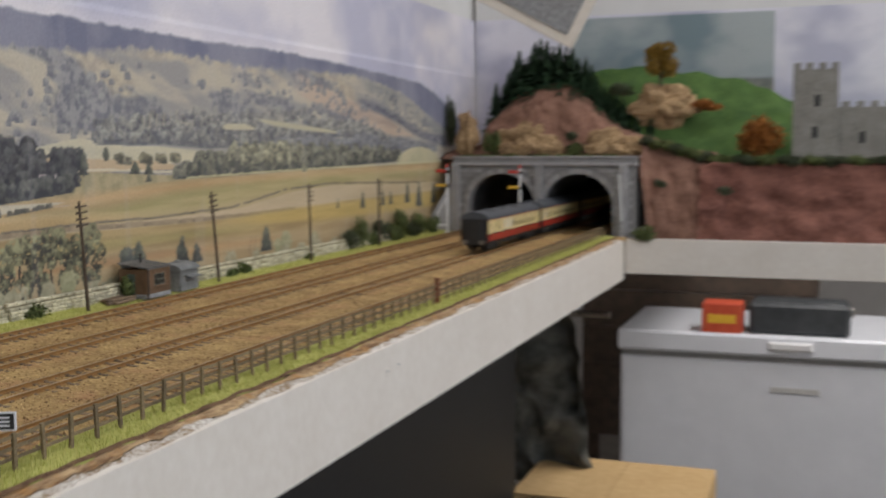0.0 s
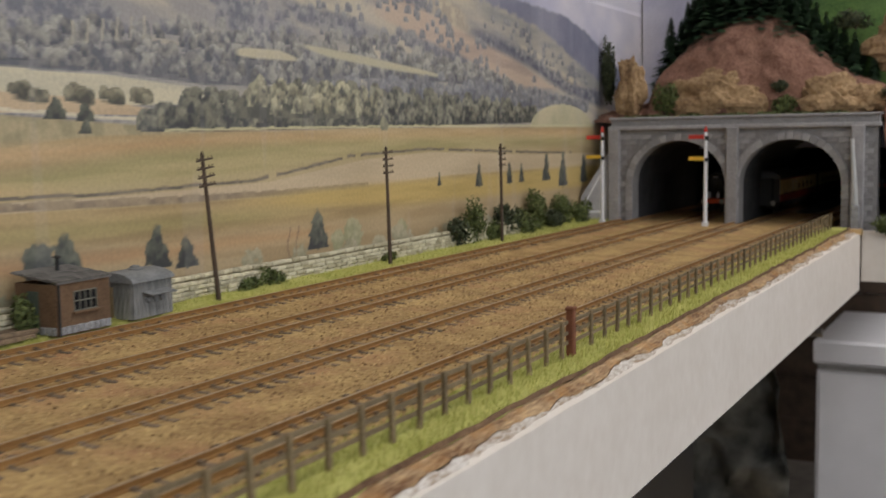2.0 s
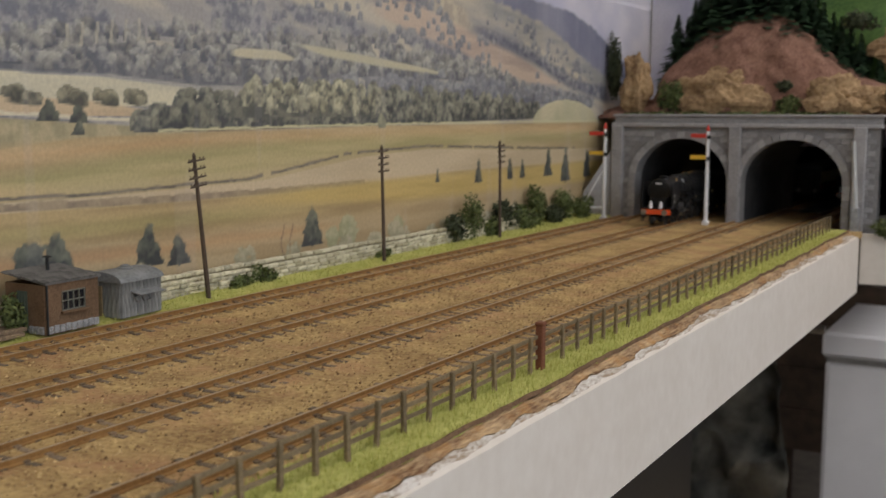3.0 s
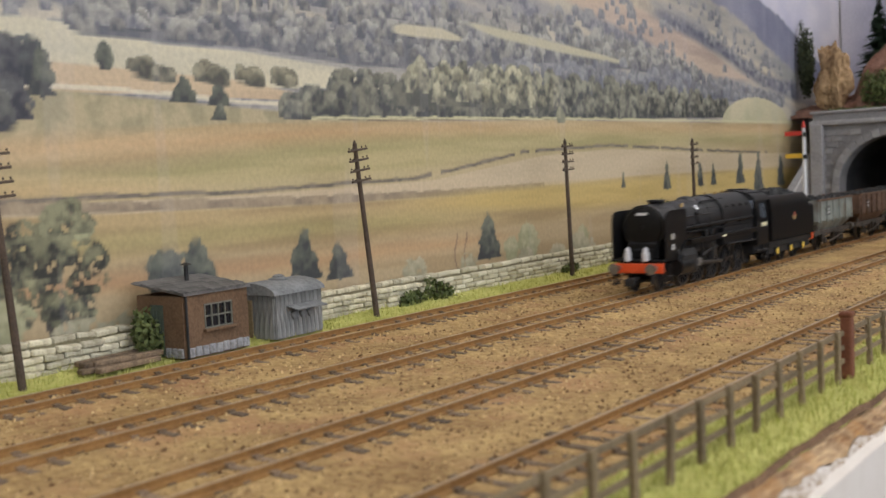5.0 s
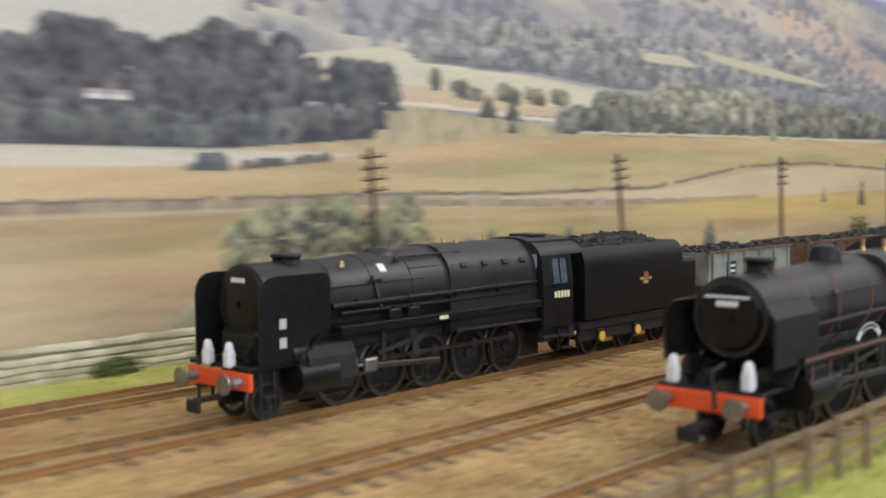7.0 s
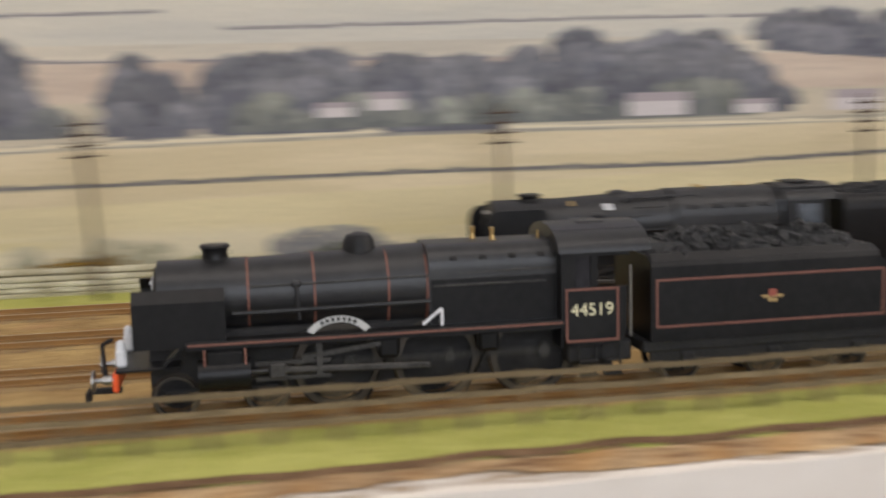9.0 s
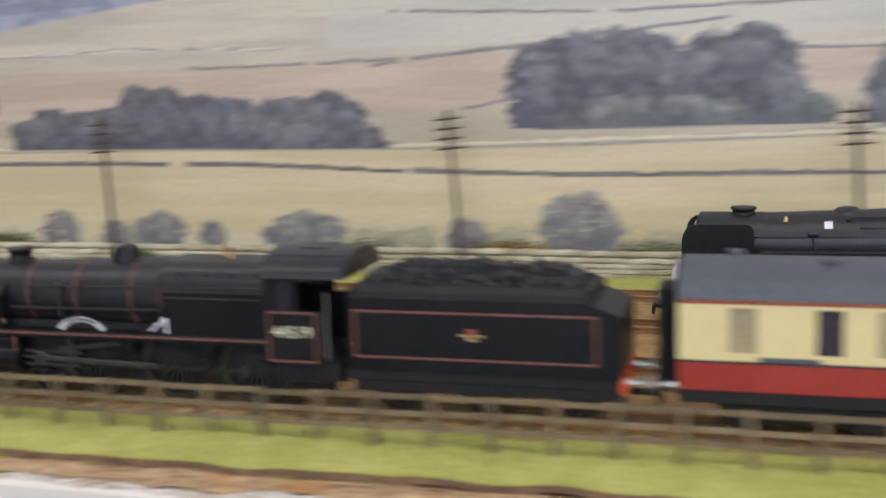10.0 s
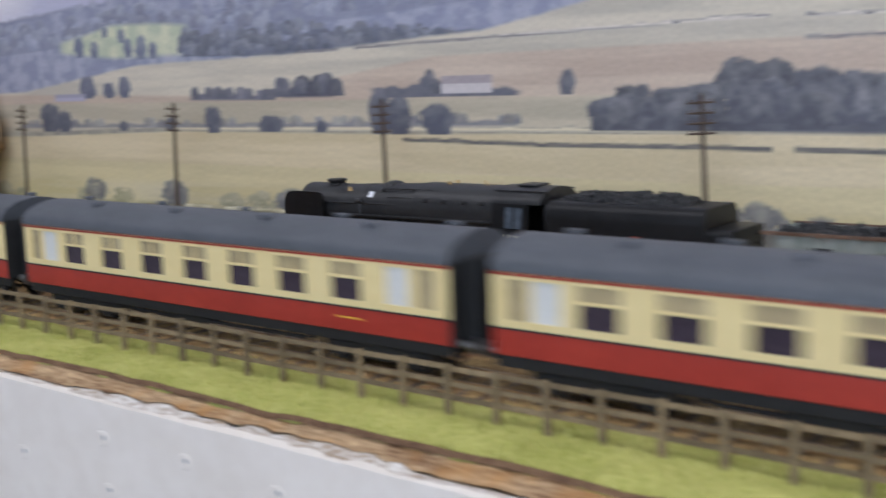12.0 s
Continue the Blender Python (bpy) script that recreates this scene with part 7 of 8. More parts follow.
def goods_tender():
    t = thing("goods_tender", "black coal tender with yellow axlebox covers", "tender")
    # y = 0 is the front of the tender
    bm = bmesh.new()
    prof = [(-1.3, 1.25), (1.3, 1.25), (1.3, 2.95)] + [(1.3 - 0.42 * (1 - math.cos(a)), 2.95 + 0.6 * math.sin(a)) for a in [math.pi / 2 * i / 6 for i in range(1, 7)]]
    prof += [(-x, z) for x, z in reversed(prof[2:])]
    prism(bm, prof, 0.2, 6.1)
    body = part("tank", bm, M_LOCO, t, smooth=True)
    bm = bmesh.new()
    prism(bm, rounded(1.28, 1.25, 2.9, 0.2), 6.1, 7.0)
    part("rear_tank", bm, M_LOCO, t, smooth=True)
    coal_heap(t, 0.5, 5.2, 1.7, 3.45, 0.26, 3)
    bm = bmesh.new()
    box(bm, (0, 3.6, 1.05), (2.3, 6.9, 0.3), 0.03)
    for s in (-1, 1):
        box(bm, (s * 1.0, 3.5, 0.84), (0.1, 6.6, 0.62), 0.03)
    part("frame", bm, M_UNDER, t)
    for y in (1.3, 3.4, 5.4):
        SPIN.append((wheelset("wheelset", 0.5, y, t), 0.5, "goods"))
        for s in (-1, 1):
            bm = bmesh.new()
            box(bm, (s * 1.1, y, 0.66), (0.14, 0.36, 0.42), 0.04)
            a = part("axlebox", bm, M_UNDER, t)
            bm = bmesh.new()
            cyl(bm, (s * 1.17, y, 0.64), (s * 1.21, y, 0.64), 0.16, n=14)
            part("axlebox_cover", bm, M_YELLOW, a, "bright yellow disc")
    for s in (-1, 1):
        emblem(t, s * 1.312, 3.7, 2.35, 1.0)
    bm = bmesh.new()
    for k in range(5):
        box(bm, (-0.8, 7.08, 1.4 + 0.3 * k), (0.4, 0.08, 0.04))
    part("ladder", bm, M_UNDER, t)
    buffers(t, 7.0, front=1)
    coupling(t, 7.0, 1)
    return t


def hopper_wagon(material, label, seed):
    t = thing("hopper_wagon", label, "wagon", group="mineral train")
    rng = random.Random(seed)
    L = 6.6
    bm = bmesh.new()
    w, z0, z1, th = 1.25, 1.45, 2.95, 0.08
    outer = [(-w, -L / 2), (w, -L / 2), (w, L / 2), (-w, L / 2)]
    inner = [(-w + th, -L / 2 + th), (w - th, -L / 2 + th), (w - th, L / 2 - th), (-w + th, L / 2 - th)]
    vs = [(x, y, z0 + 0.3) for x, y in outer] + [(x, y, z1) for x, y in outer] + [(x, y, z1) for x, y in inner] + [(x * 0.9, y * 0.9, z0 + 0.5) for x, y in inner]
    vs += [(x * 0.55, y * 0.62, 0.95) for x, y in outer]
    fs = []
    for i in range(4):
        j = (i + 1) % 4
        fs += [(i, j, 4 + j, 4 + i), (4 + i, 4 + j, 8 + j, 8 + i), (8 + i, 8 + j, 12 + j, 12 + i), (16 + i, 16 + j, j, i)]
    fs += [(12, 13, 14, 15), (19, 18, 17, 16)]
    add(bm, vs, fs)
    body = part("hopper", bm, material, t)
    for s in (-1, 1):
        for k in range(6):
            bm = bmesh.new()
            box(bm, (s * (w + 0.04), -L / 2 + 0.25 + (L - 0.5) * k / 5, 2.3), (0.08, 0.1, 1.3))
            part("rib", bm, material, body)
        bm = bmesh.new()
        box(bm, (s * (w + 0.02), 0, z1), (0.12, L + 0.1, 0.1))
        part("top_rail", bm, M_RUSTWAGON, body)
        bm = bmesh.new()
        box(bm, (s * (w + 0.01), -1.6, 2.3), (0.02, 0.7, 0.55))
        part("number_panel", bm, M_DARK, body)
        bm = bmesh.new()
        for k in range(2):
            box(bm, (s * (w + 0.022), -1.6, 2.2 + 0.2 * k), (0.012, 0.5, 0.08))
        part("number_bars", bm, M_LAMP, body)
    bm = bmesh.new()
    for s in (-1, 1):
        box(bm, (s * 0.95, 0, 1.05), (0.12, L + 0.6, 0.26), 0.02)
        for e in (-1, 1):
            box(bm, (s * 0.95, e * (L / 2 - 0.4), 1.6), (0.1, 0.1, 1.0))
            box(bm, (s * 0.95, e * 1.6, 0.7), (0.1, 0.7, 0.5), 0.05)
    for e in (-1, 1):
        box(bm, (0, e * (L / 2 + 0.3), 1.06), (2.3, 0.12, 0.34), 0.02)
    part("underframe", bm, M_WAGONFRAME, t, "dusty brown-black underframe")
    for s in (-1, 1):
        for e in (-1, 1):
            bm = bmesh.new()
            cyl(bm, (s * 0.98, e * 2.9, 1.15), (s * 0.98, e * 2.2, 2.0), 0.06, n=6)
            part("end_stay", bm, M_WAGONFRAME, t)
            bm = bmesh.new()
            box(bm, (s * 1.06, e * 1.6, 0.56), (0.16, 0.3, 0.34), 0.05)
            box(bm, (s * 1.06, e * 1.6, 0.86), (0.1, 1.3, 0.1), 0.03)
            part("axlebox", bm, M_WAGONFRAME, t)
        bm = bmesh.new()
        box(bm, (s * 1.14, 0.2, 0.62), (0.05, 2.6, 0.07), turn=Matrix.Rotation(0.12, 4, "X"))
        box(bm, (s * 1.1, 0.0, 0.8), (0.08, 0.12, 0.5))
        part("brake_lever", bm, M_WAGONFRAME, t)
    rngc = random.Random(seed)
    bm = bmesh.new()
    for k in range(220):
        s = 0.14 + 0.15 * rngc.random()
        box(bm, (rngc.uniform(-1.05, 1.05), rngc.uniform(-L / 2 + 0.2, L / 2 - 0.2), 2.72 + 0.22 * rngc.random()), (s, s, s * 0.8), turn=Euler((rngc.random() * 3, rngc.random() * 3, 0)).to_matrix().to_4x4())
    box(bm, (0, 0, 2.6), (2.2, L - 0.3, 0.2))
    part("coal_load", bm, M_COAL, t, "black coal load")
    for y in (-1.6, 1.6):
        wheelset("wheelset", 0.48, y, t, spokes=8)
    for s, f in ((-1, -1), (1, 1)):
        buffers(t, s * (L / 2 + 0.36), front=f, beam=False)
    return t


def lining_box(parent, x, y0, y1, z0, z1, w=0.05):
    bm = bmesh.new()
    for z in (z0, z1):
        box(bm, (x, (y0 + y1) / 2, z), (0.014, y1 - y0, w))
    for y in (y0, y1):
        box(bm, (x, y, (z0 + z1) / 2), (0.014, w, z1 - z0 + w))
    part("lining", bm, M_LINING, parent, "thin dull red lining")


def express_loco():
    """4-6-0: front buffer beam at y = 0, runs towards -y."""
    t = thing("express_locomotive", "lined black six-coupled express steam locomotive with smoke deflectors", "locomotive")
    bm = bmesh.new()
    tube(bm, 0.95, 2.95, 0.86, 0.86, 2.72, 2.72)
    sb = part("smokebox", bm, M_LOCOW, t, smooth=True)
    bm = bmesh.new()
    cyl(bm, (0, 0.96, 2.72), (0, 0.88, 2.72), 0.78, 0.68, 28)
    cyl(bm, (0, 0.88, 2.72), (0, 0.8, 2.72), 0.08, n=12)
    part("smokebox_door", bm, M_LOCO, sb, smooth=True)
    bm = bmesh.new()
    cyl(bm, (-0.5, 0.82, 3.14), (0.5, 0.82, 3.14), 0.03, n=8)
    part("door_handrail", bm, M_LAMP, sb, "pale handrail")
    bm = bmesh.new()
    box(bm, (0, 0.82, 3.0), (0.5, 0.03, 0.12))
    part("number_bar", bm, M_LAMP, sb, "white number plate bar")
    bm = bmesh.new()
    tube(bm, 2.95, 7.1, 0.84, 0.96, 2.72, 2.76)
    part("boiler", bm, M_LOCOW, t, smooth=True)
    for y in (2.95, 4.45, 6.15, 7.05):
        bm = bmesh.new()
        r = 0.85 + 0.03 * (y - 2.95)
        tube(bm, y, y + 0.05, r + 0.012, r + 0.012, 2.725, 2.725)
        part("boiler_band", bm, M_LINING, t, "thin dull red boiler band")
    bm = bmesh.new()
    prism(bm, rounded(1.0, 1.6, 3.72, 0.55, 8), 7.1, 10.2)
    part("firebox", bm, M_LOCOW, t, smooth=True)
    bm = bmesh.new()
    lathe(bm, (0, 2.26, 3.50), [(0.40, 0), (0.31, 0.08), (0.28, 0.22), (0.31, 0.30), (0.36, 0.35), (0.32, 0.40)], 20)
    part("chimney", bm, M_LOCO, t, smooth=True)
    bm = bmesh.new()
    lathe(bm, (0, 5.6, 3.52), [(0.46, 0), (0.40, 0.1), (0.37, 0.32), (0.28, 0.46), (0.1, 0.52)], 20)
    part("dome", bm, M_LOCO, t, smooth=True)
    for x in (-0.2, 0.2):
        bm = bmesh.new()
        cyl(bm, (x, 8.6 + x, 3.7), (x, 8.6 + x, 3.84), 0.085, 0.06, 10)
        cyl(bm, (x, 8.6 + x, 3.84), (x, 8.6 + x, 4.02), 0.05, 0.07, 10)
        part("safety_valve", bm, M_BRASS, t, "dull brass safety valve")
    for x in (-0.97, 0.97):
        bm = bmesh.new()
        cyl(bm, (x * 0.93, 3.0, 3.0), (x * 1.05, 10.2, 3.1), 0.022, n=8)
        part("handrail", bm, M_ROD, t)
        bm = bmesh.new()
        cyl(bm, (x * 1.05, 7.2, 2.8), (x * 1.05, 9.9, 2.8), 0.025, n=8)
        part("firebox_pipe", bm, M_ROD, t)
        bm = bmesh.new()
        box(bm, (x * 1.035, 8.65, 2.35), (0.04, 3.0, 1.2), 0.01)
        part("firebox_cladding", bm, M_LOCO, t)
    bm = bmesh.new()
    for s in (-1, 1):
        box(bm, (s * 1.14, 5.9, 1.84), (0.46, 8.7, 0.08), 0.02)
        box(bm, (s * 1.34, 5.9, 1.78), (0.05, 8.7, 0.16))
    rp = part("running_plate", bm, M_LOCO, t)
    bm = bmesh.new()
    for s in (-1, 1):
        box(bm, (s * 1.37, 5.9, 1.82), (0.014, 8.6, 0.05))
    part("edge_line", bm, M_LINING, rp, "thin dull red line")
    bm = bmesh.new()
    box(bm, (0, 0.7, 1.3), (2.4, 1.4, 0.08), 0.02)
    for s in (-1, 1):
        box(bm, (s * 1.1, 1.25, 1.56), (0.46, 0.6, 0.07), turn=Matrix.Rotation(radians(42), 4, "X"))
    part("front_platform", bm, M_LOCO, t)
    for s in (-1, 1):
        bm = bmesh.new()
        box(bm, (s * 1.25, 1.44, 2.27), (0.06, 2.02, 1.02))
        up = [(s * 1.28, 2.78), (s * 1.22, 2.78), (s * 1.00, 3.04), (s * 1.06, 3.05)]
        prism(bm, up if s < 0 else up[::-1], 0.43, 2.45)
        part("smoke_deflector", bm, M_LOCO, t, "flat black smoke deflector")
        # curved nameplate over the driving wheel
        bm = bmesh.new()
        pts = []
        for i in range(13):
            a = math.pi * (0.18 + 0.64 * i / 12)
            pts.append((math.cos(a), math.sin(a)))
        vs, r0, r1 = [], 0.86, 0.68
        for c, q in pts:
            vs += [(s * 1.36, 4.95 - r0 * c, 1.62 + r0 * q * 0.8), (s * 1.36, 4.95 - r1 * c, 1.62 + r1 * q * 0.8)]
        add(bm, vs, [(2 * i, 2 * i + 1, 2 * i + 3, 2 * i + 2) for i in range(12)])
        np_ = part("nameplate", bm, M_PALE, t, "pale curved nameplate")
        bm = bmesh.new()
        for i in range(3, 10):
            c, q = pts[i]
            box(bm, (s * 1.37, 4.95 - 0.77 * c, 1.62 + 0.77 * q * 0.8), (0.012, 0.08, 0.08))
        part("letter_bars", bm, M_DARK, np_)
        bm = bmesh.new()
        cyl(bm, (s * 1.2, 6.9, 1.95), (s * 1.2, 7.35, 2.3), 0.04, n=6)
        cyl(bm, (s * 1.2, 7.35, 2.3), (s * 1.2, 7.35, 1.9), 0.04, n=6)
        part("reversing_lever", bm, M_LAMP, t, "white rod")
    # cab
    bm = bmesh.new()
    box(bm, (0, 10.2, 2.4), (2.62, 0.06, 2.4))
    c = part("cab", bm, M_LOCO, t)
    for s in (-1, 1):
        bm = bmesh.new()
        pr = [(10.17, 1.84), (10.25, 1.5), (10.36, 1.32), (10.52, 1.24), (11.5, 1.24), (11.66, 1.32), (11.76, 1.5), (11.78, 2.62), (10.17, 2.62)]
        vs = [(s * 1.35, y, z) for y, z in pr] + [(s * 1.29, y, z) for y, z in pr]
        n = len(pr)
        add(bm, vs, [tuple(range(n)), tuple(range(2 * n - 1, n - 1, -1))] + [(i, (i + 1) % n, n + (i + 1) % n, n + i) for i in range(n)])
        box(bm, (s * 1.32, 10.35, 3.04), (0.06, 0.36, 0.86))
        box(bm, (s * 1.32, 10.98, 3.04), (0.06, 0.16, 0.86))
        box(bm, (s * 1.32, 11.0, 3.42), (0.06, 1.66, 0.14))
        part("cab_side", bm, M_LOCO, c)
    bm = bmesh.new()
    prism(bm, [(1.42 * math.cos(a), 3.45 + 0.62 * math.sin(a)) for a in [math.pi * i / 14 for i in range(15)]], 10.1, 12.35)
    part("cab_roof", bm, M_LOCOW, c, smooth=True)
    for s in (-1, 1):
        lining_box(c, s * 1.357, 10.3, 11.55, 1.35, 2.58)
        m = Matrix.Translation((s * 1.36 * S, 10.92 * S, 2.08 * S)) @ (pose(0, 0, 0, 90, 0, 90) if s > 0 else pose(0, 0, 0, 90, 0, -90))
        lettering("cab_number", "44519", 0.42, M_CREAMTXT, c, m)
        bm = bmesh.new()
        box(bm, (s * 1.3, 10.71, 3.0), (0.02, 0.36, 0.76))
        part("cab_window", bm, M_GLASS, c)
    bm = bmesh.new()
    for s in (-1, 1):
        box(bm, (s * 0.44, 6.2, 0.98), (0.08, 11.0, 1.2))
    box(bm, (0, 6.0, 1.75), (1.3, 8.0, 0.5), 0.05)
    box(bm, (0, 11.2, 1.0), (2.1, 1.6, 0.5), 0.05)
    part("frames", bm, M_UNDER, t)
    for s in (-1, 1):
        bm = bmesh.new()
        cyl(bm, (s * 1.12, 1.8, 1.08), (s * 1.12, 2.95, 1.08), 0.36, n=18)
        box(bm, (s * 1.1, 2.4, 1.4), (0.5, 0.95, 0.6), 0.1)
        cy = part("cylinder", bm, M_LOCO, t, smooth=True)
        bm = bmesh.new()
        for y in (1.95, 2.85):
            box(bm, (s * 1.365, y, 1.35), (0.02, 0.05, 0.7))
        part("lining", bm, M_LINING, cy, "thin dull red lining")
        bm = bmesh.new()
        box(bm, (s * 1.16, 3.9, 1.28), (0.08, 1.7, 0.09))
        box(bm, (s * 1.16, 3.9, 0.92), (0.08, 1.7, 0.09))
        box(bm, (s * 1.2, 5.2, 1.5), (0.06, 2.2, 0.11), turn=Matrix.Rotation(0.12, 4, "X"))
        box(bm, (s * 1.2, 4.5, 1.35), (0.1, 0.14, 0.8))
        part("valve_gear", bm, M_ROD, t, "oily grey steel valve gear")
    for s in (-1, 1):
        bm = bmesh.new()
        box(bm, (s * 0.92, 4.05, 3.02), (0.14, 0.22, 0.14), 0.04)
        cyl(bm, (s * 0.94, 4.05, 3.0), (s * 1.0, 4.1, 2.2), 0.04, n=8)
        part("clack_valve", bm, M_LOCOW, t)
        bm = bmesh.new()
        cyl(bm, (s * 1.02, 2.6, 2.42), (s * 1.04, 7.1, 2.46), 0.05, n=8)
        part("ejector_pipe", bm, M_LOCOW, t)
        bm = bmesh.new()
        box(bm, (s * 0.80, 2.27, 0.66), (0.08, 2.6, 0.14), 0.04)
        for y in (1.24, 3.3):
            box(bm, (s * 0.80, y, 0.54), (0.1, 0.24, 0.26), 0.04)
        part("bogie_frame", bm, M_UNDER, t)
        bm = bmesh.new()
        box(bm, (s * 1.18, 3.55, 1.1), (0.16, 0.4, 0.36), 0.04)
        cyl(bm, (s * 1.14, 2.95, 1.1), (s * 1.14, 3.4, 1.1), 0.05, n=8)
        part("crosshead", bm, M_ROD, t)
        bm = bmesh.new()
        box(bm, (s * 1.22, 5.3, 1.06), (0.07, 3.5, 0.15), 0.03, Matrix.Rotation(-0.03, 4, "X"))
        part("connecting_rod", bm, M_ROD, t, "oily steel connecting rod")
        for y in (6.1, 8.45):
            bm = bmesh.new()
            box(bm, (s * 1.05, y, 1.48), (0.4, 0.5, 0.5), 0.08)
            cyl(bm, (s * 0.95, y, 1.25), (s * 0.72, y - 0.5, 0.14), 0.03, n=6)
            part("sandbox", bm, M_LOCO, t)
        for y in (10.85, 11.45):
            bm = bmesh.new()
            for e in (-1, 1):
                box(bm, (s * 1.22, y + e * 0.2, 0.86), (0.05, 0.04, 0.8))
            for z in (0.5, 0.85):
                box(bm, (s * 1.26, y, z), (0.24, 0.42, 0.04))
            part("steps", bm, M_UNDER, t)
        for y in (7.7, 8.4, 9.1, 9.8):
            bm = bmesh.new()
            box(bm, (s * 0.92, y, 3.42), (0.06, 0.2, 0.14), 0.03, Matrix.Rotation(radians(-35 * s), 4, "Y"))
            part("washout_cover", bm, M_LOCO, t)
        bm = bmesh.new()
        cyl(bm, (s * 1.37, 11.86, 1.4), (s * 1.37, 11.86, 3.1), 0.03, n=8)
        part("cab_handrail", bm, M_STEEL, c)
    bm = bmesh.new()
    cyl(bm, (0.3, 9.9, 3.7), (0.3, 9.9, 3.92), 0.04, 0.025, 8)
    part("whistle", bm, M_BRASS, t, "dull brass whistle")
    bm = bmesh.new()
    for x in (-0.85, 0.85):
        box(bm, (x, 11.2, 3.93), (0.05, 2.1, 0.05))
    box(bm, (0, 11.2, 4.05), (0.8, 0.7, 0.07), 0.03)
    part("roof_ventilator", bm, M_LOCOW, c)
    for y in (1.24, 3.3):
        SPIN.append((wheelset("wheelset", 0.5, y, t, spokes=10), 0.5, "express"))
    ys = [4.95, 7.3, 9.6]
    for y in ys:
        SPIN.append((wheelset("wheelset", 1.0, y, t, spokes=18), 1.0, "express"))
    side_rods(t, ys, 1.0, 0.78, "express")
    bm = bmesh.new()
    for y in (-0.05,):
        cyl(bm, (0.35, -0.3, 1.0), (0.3, -0.35, 1.75), 0.05, n=8)
        cyl(bm, (0.3, -0.35, 1.75), (0.45, -0.1, 1.9), 0.05, n=8)
    part("vacuum_pipe", bm, M_UNDER, t)
    buffers(t, 0.0)
    coupling(t, 0.0)
    lamp(t, -0.86, 0.12, 1.55)
    lamp(t, 0.86, 0.12, 1.55)
    return t


def express_tender():
    t = thing("express_tender", "lined black coal tender with a small crest", "tender")
    bm = bmesh.new()
    prism(bm, [(-1.3, 1.2), (1.3, 1.2), (1.3, 3.0), (1.22, 3.12), (0.95, 3.25), (-0.95, 3.25), (-1.22, 3.12), (-1.3, 3.0)], 0.25, 6.2)
    part("tank", bm, M_LOCO, t)
    bm = bmesh.new()
    vs = [(-1.3, 6.2, 1.2), (1.3, 6.2, 1.2), (1.3, 6.2, 2.95), (-1.3, 6.2, 2.95), (-1.3, 6.9, 1.2), (1.3, 6.9, 1.2), (1.3, 6.9, 2.7), (-1.3, 6.9, 2.7)]
    add(bm, vs, [(0, 1, 2, 3), (7, 6, 5, 4), (0, 4, 5, 1), (1, 5, 6, 2), (2, 6, 7, 3), (3, 7, 4, 0)])
    part("rear_tank", bm, M_LOCO, t)
    bm = bmesh.new()
    for s in (-1, 1):
        prism(bm, [(s * 1.3, 3.0), (s * 1.24, 3.0), (s * 1.0, 3.3), (s * 1.06, 3.3)], 0.3, 6.0)
    part("coping_rail", bm, M_LOCO, t)
    coal_heap(t, 0.5, 5.8, 1.9, 3.15, 0.45, 8)
    bm = bmesh.new()
    box(bm, (0, 3.5, 1.05), (2.3, 6.8, 0.28), 0.03)
    for s in (-1, 1):
        box(bm, (s * 1.05, 3.6, 0.8), (0.1, 6.6, 0.34), 0.03)
        for y in (1.25, 3.5, 5.75):
            box(bm, (s * 1.1, y, 0.66), (0.16, 0.36, 0.44), 0.05)
            box(bm, (s * 1.1, y, 0.98), (0.12, 0.9, 0.1), 0.02)
    part("frame", bm, M_UNDER, t)
    for y in (1.25, 3.5, 5.75):
        SPIN.append((wheelset("wheelset", 0.52, y, t), 0.52, "express"))
    for s in (-1, 1):
        lining_box(t, s * 1.307, 0.4, 6.3, 1.55, 2.68)
        emblem(t, s * 1.315, 3.35, 2.15, 0.8)
    buffers(t, 6.9, front=1)
    coupling(t, 6.9, 1)
    return t


COACH = 18.95


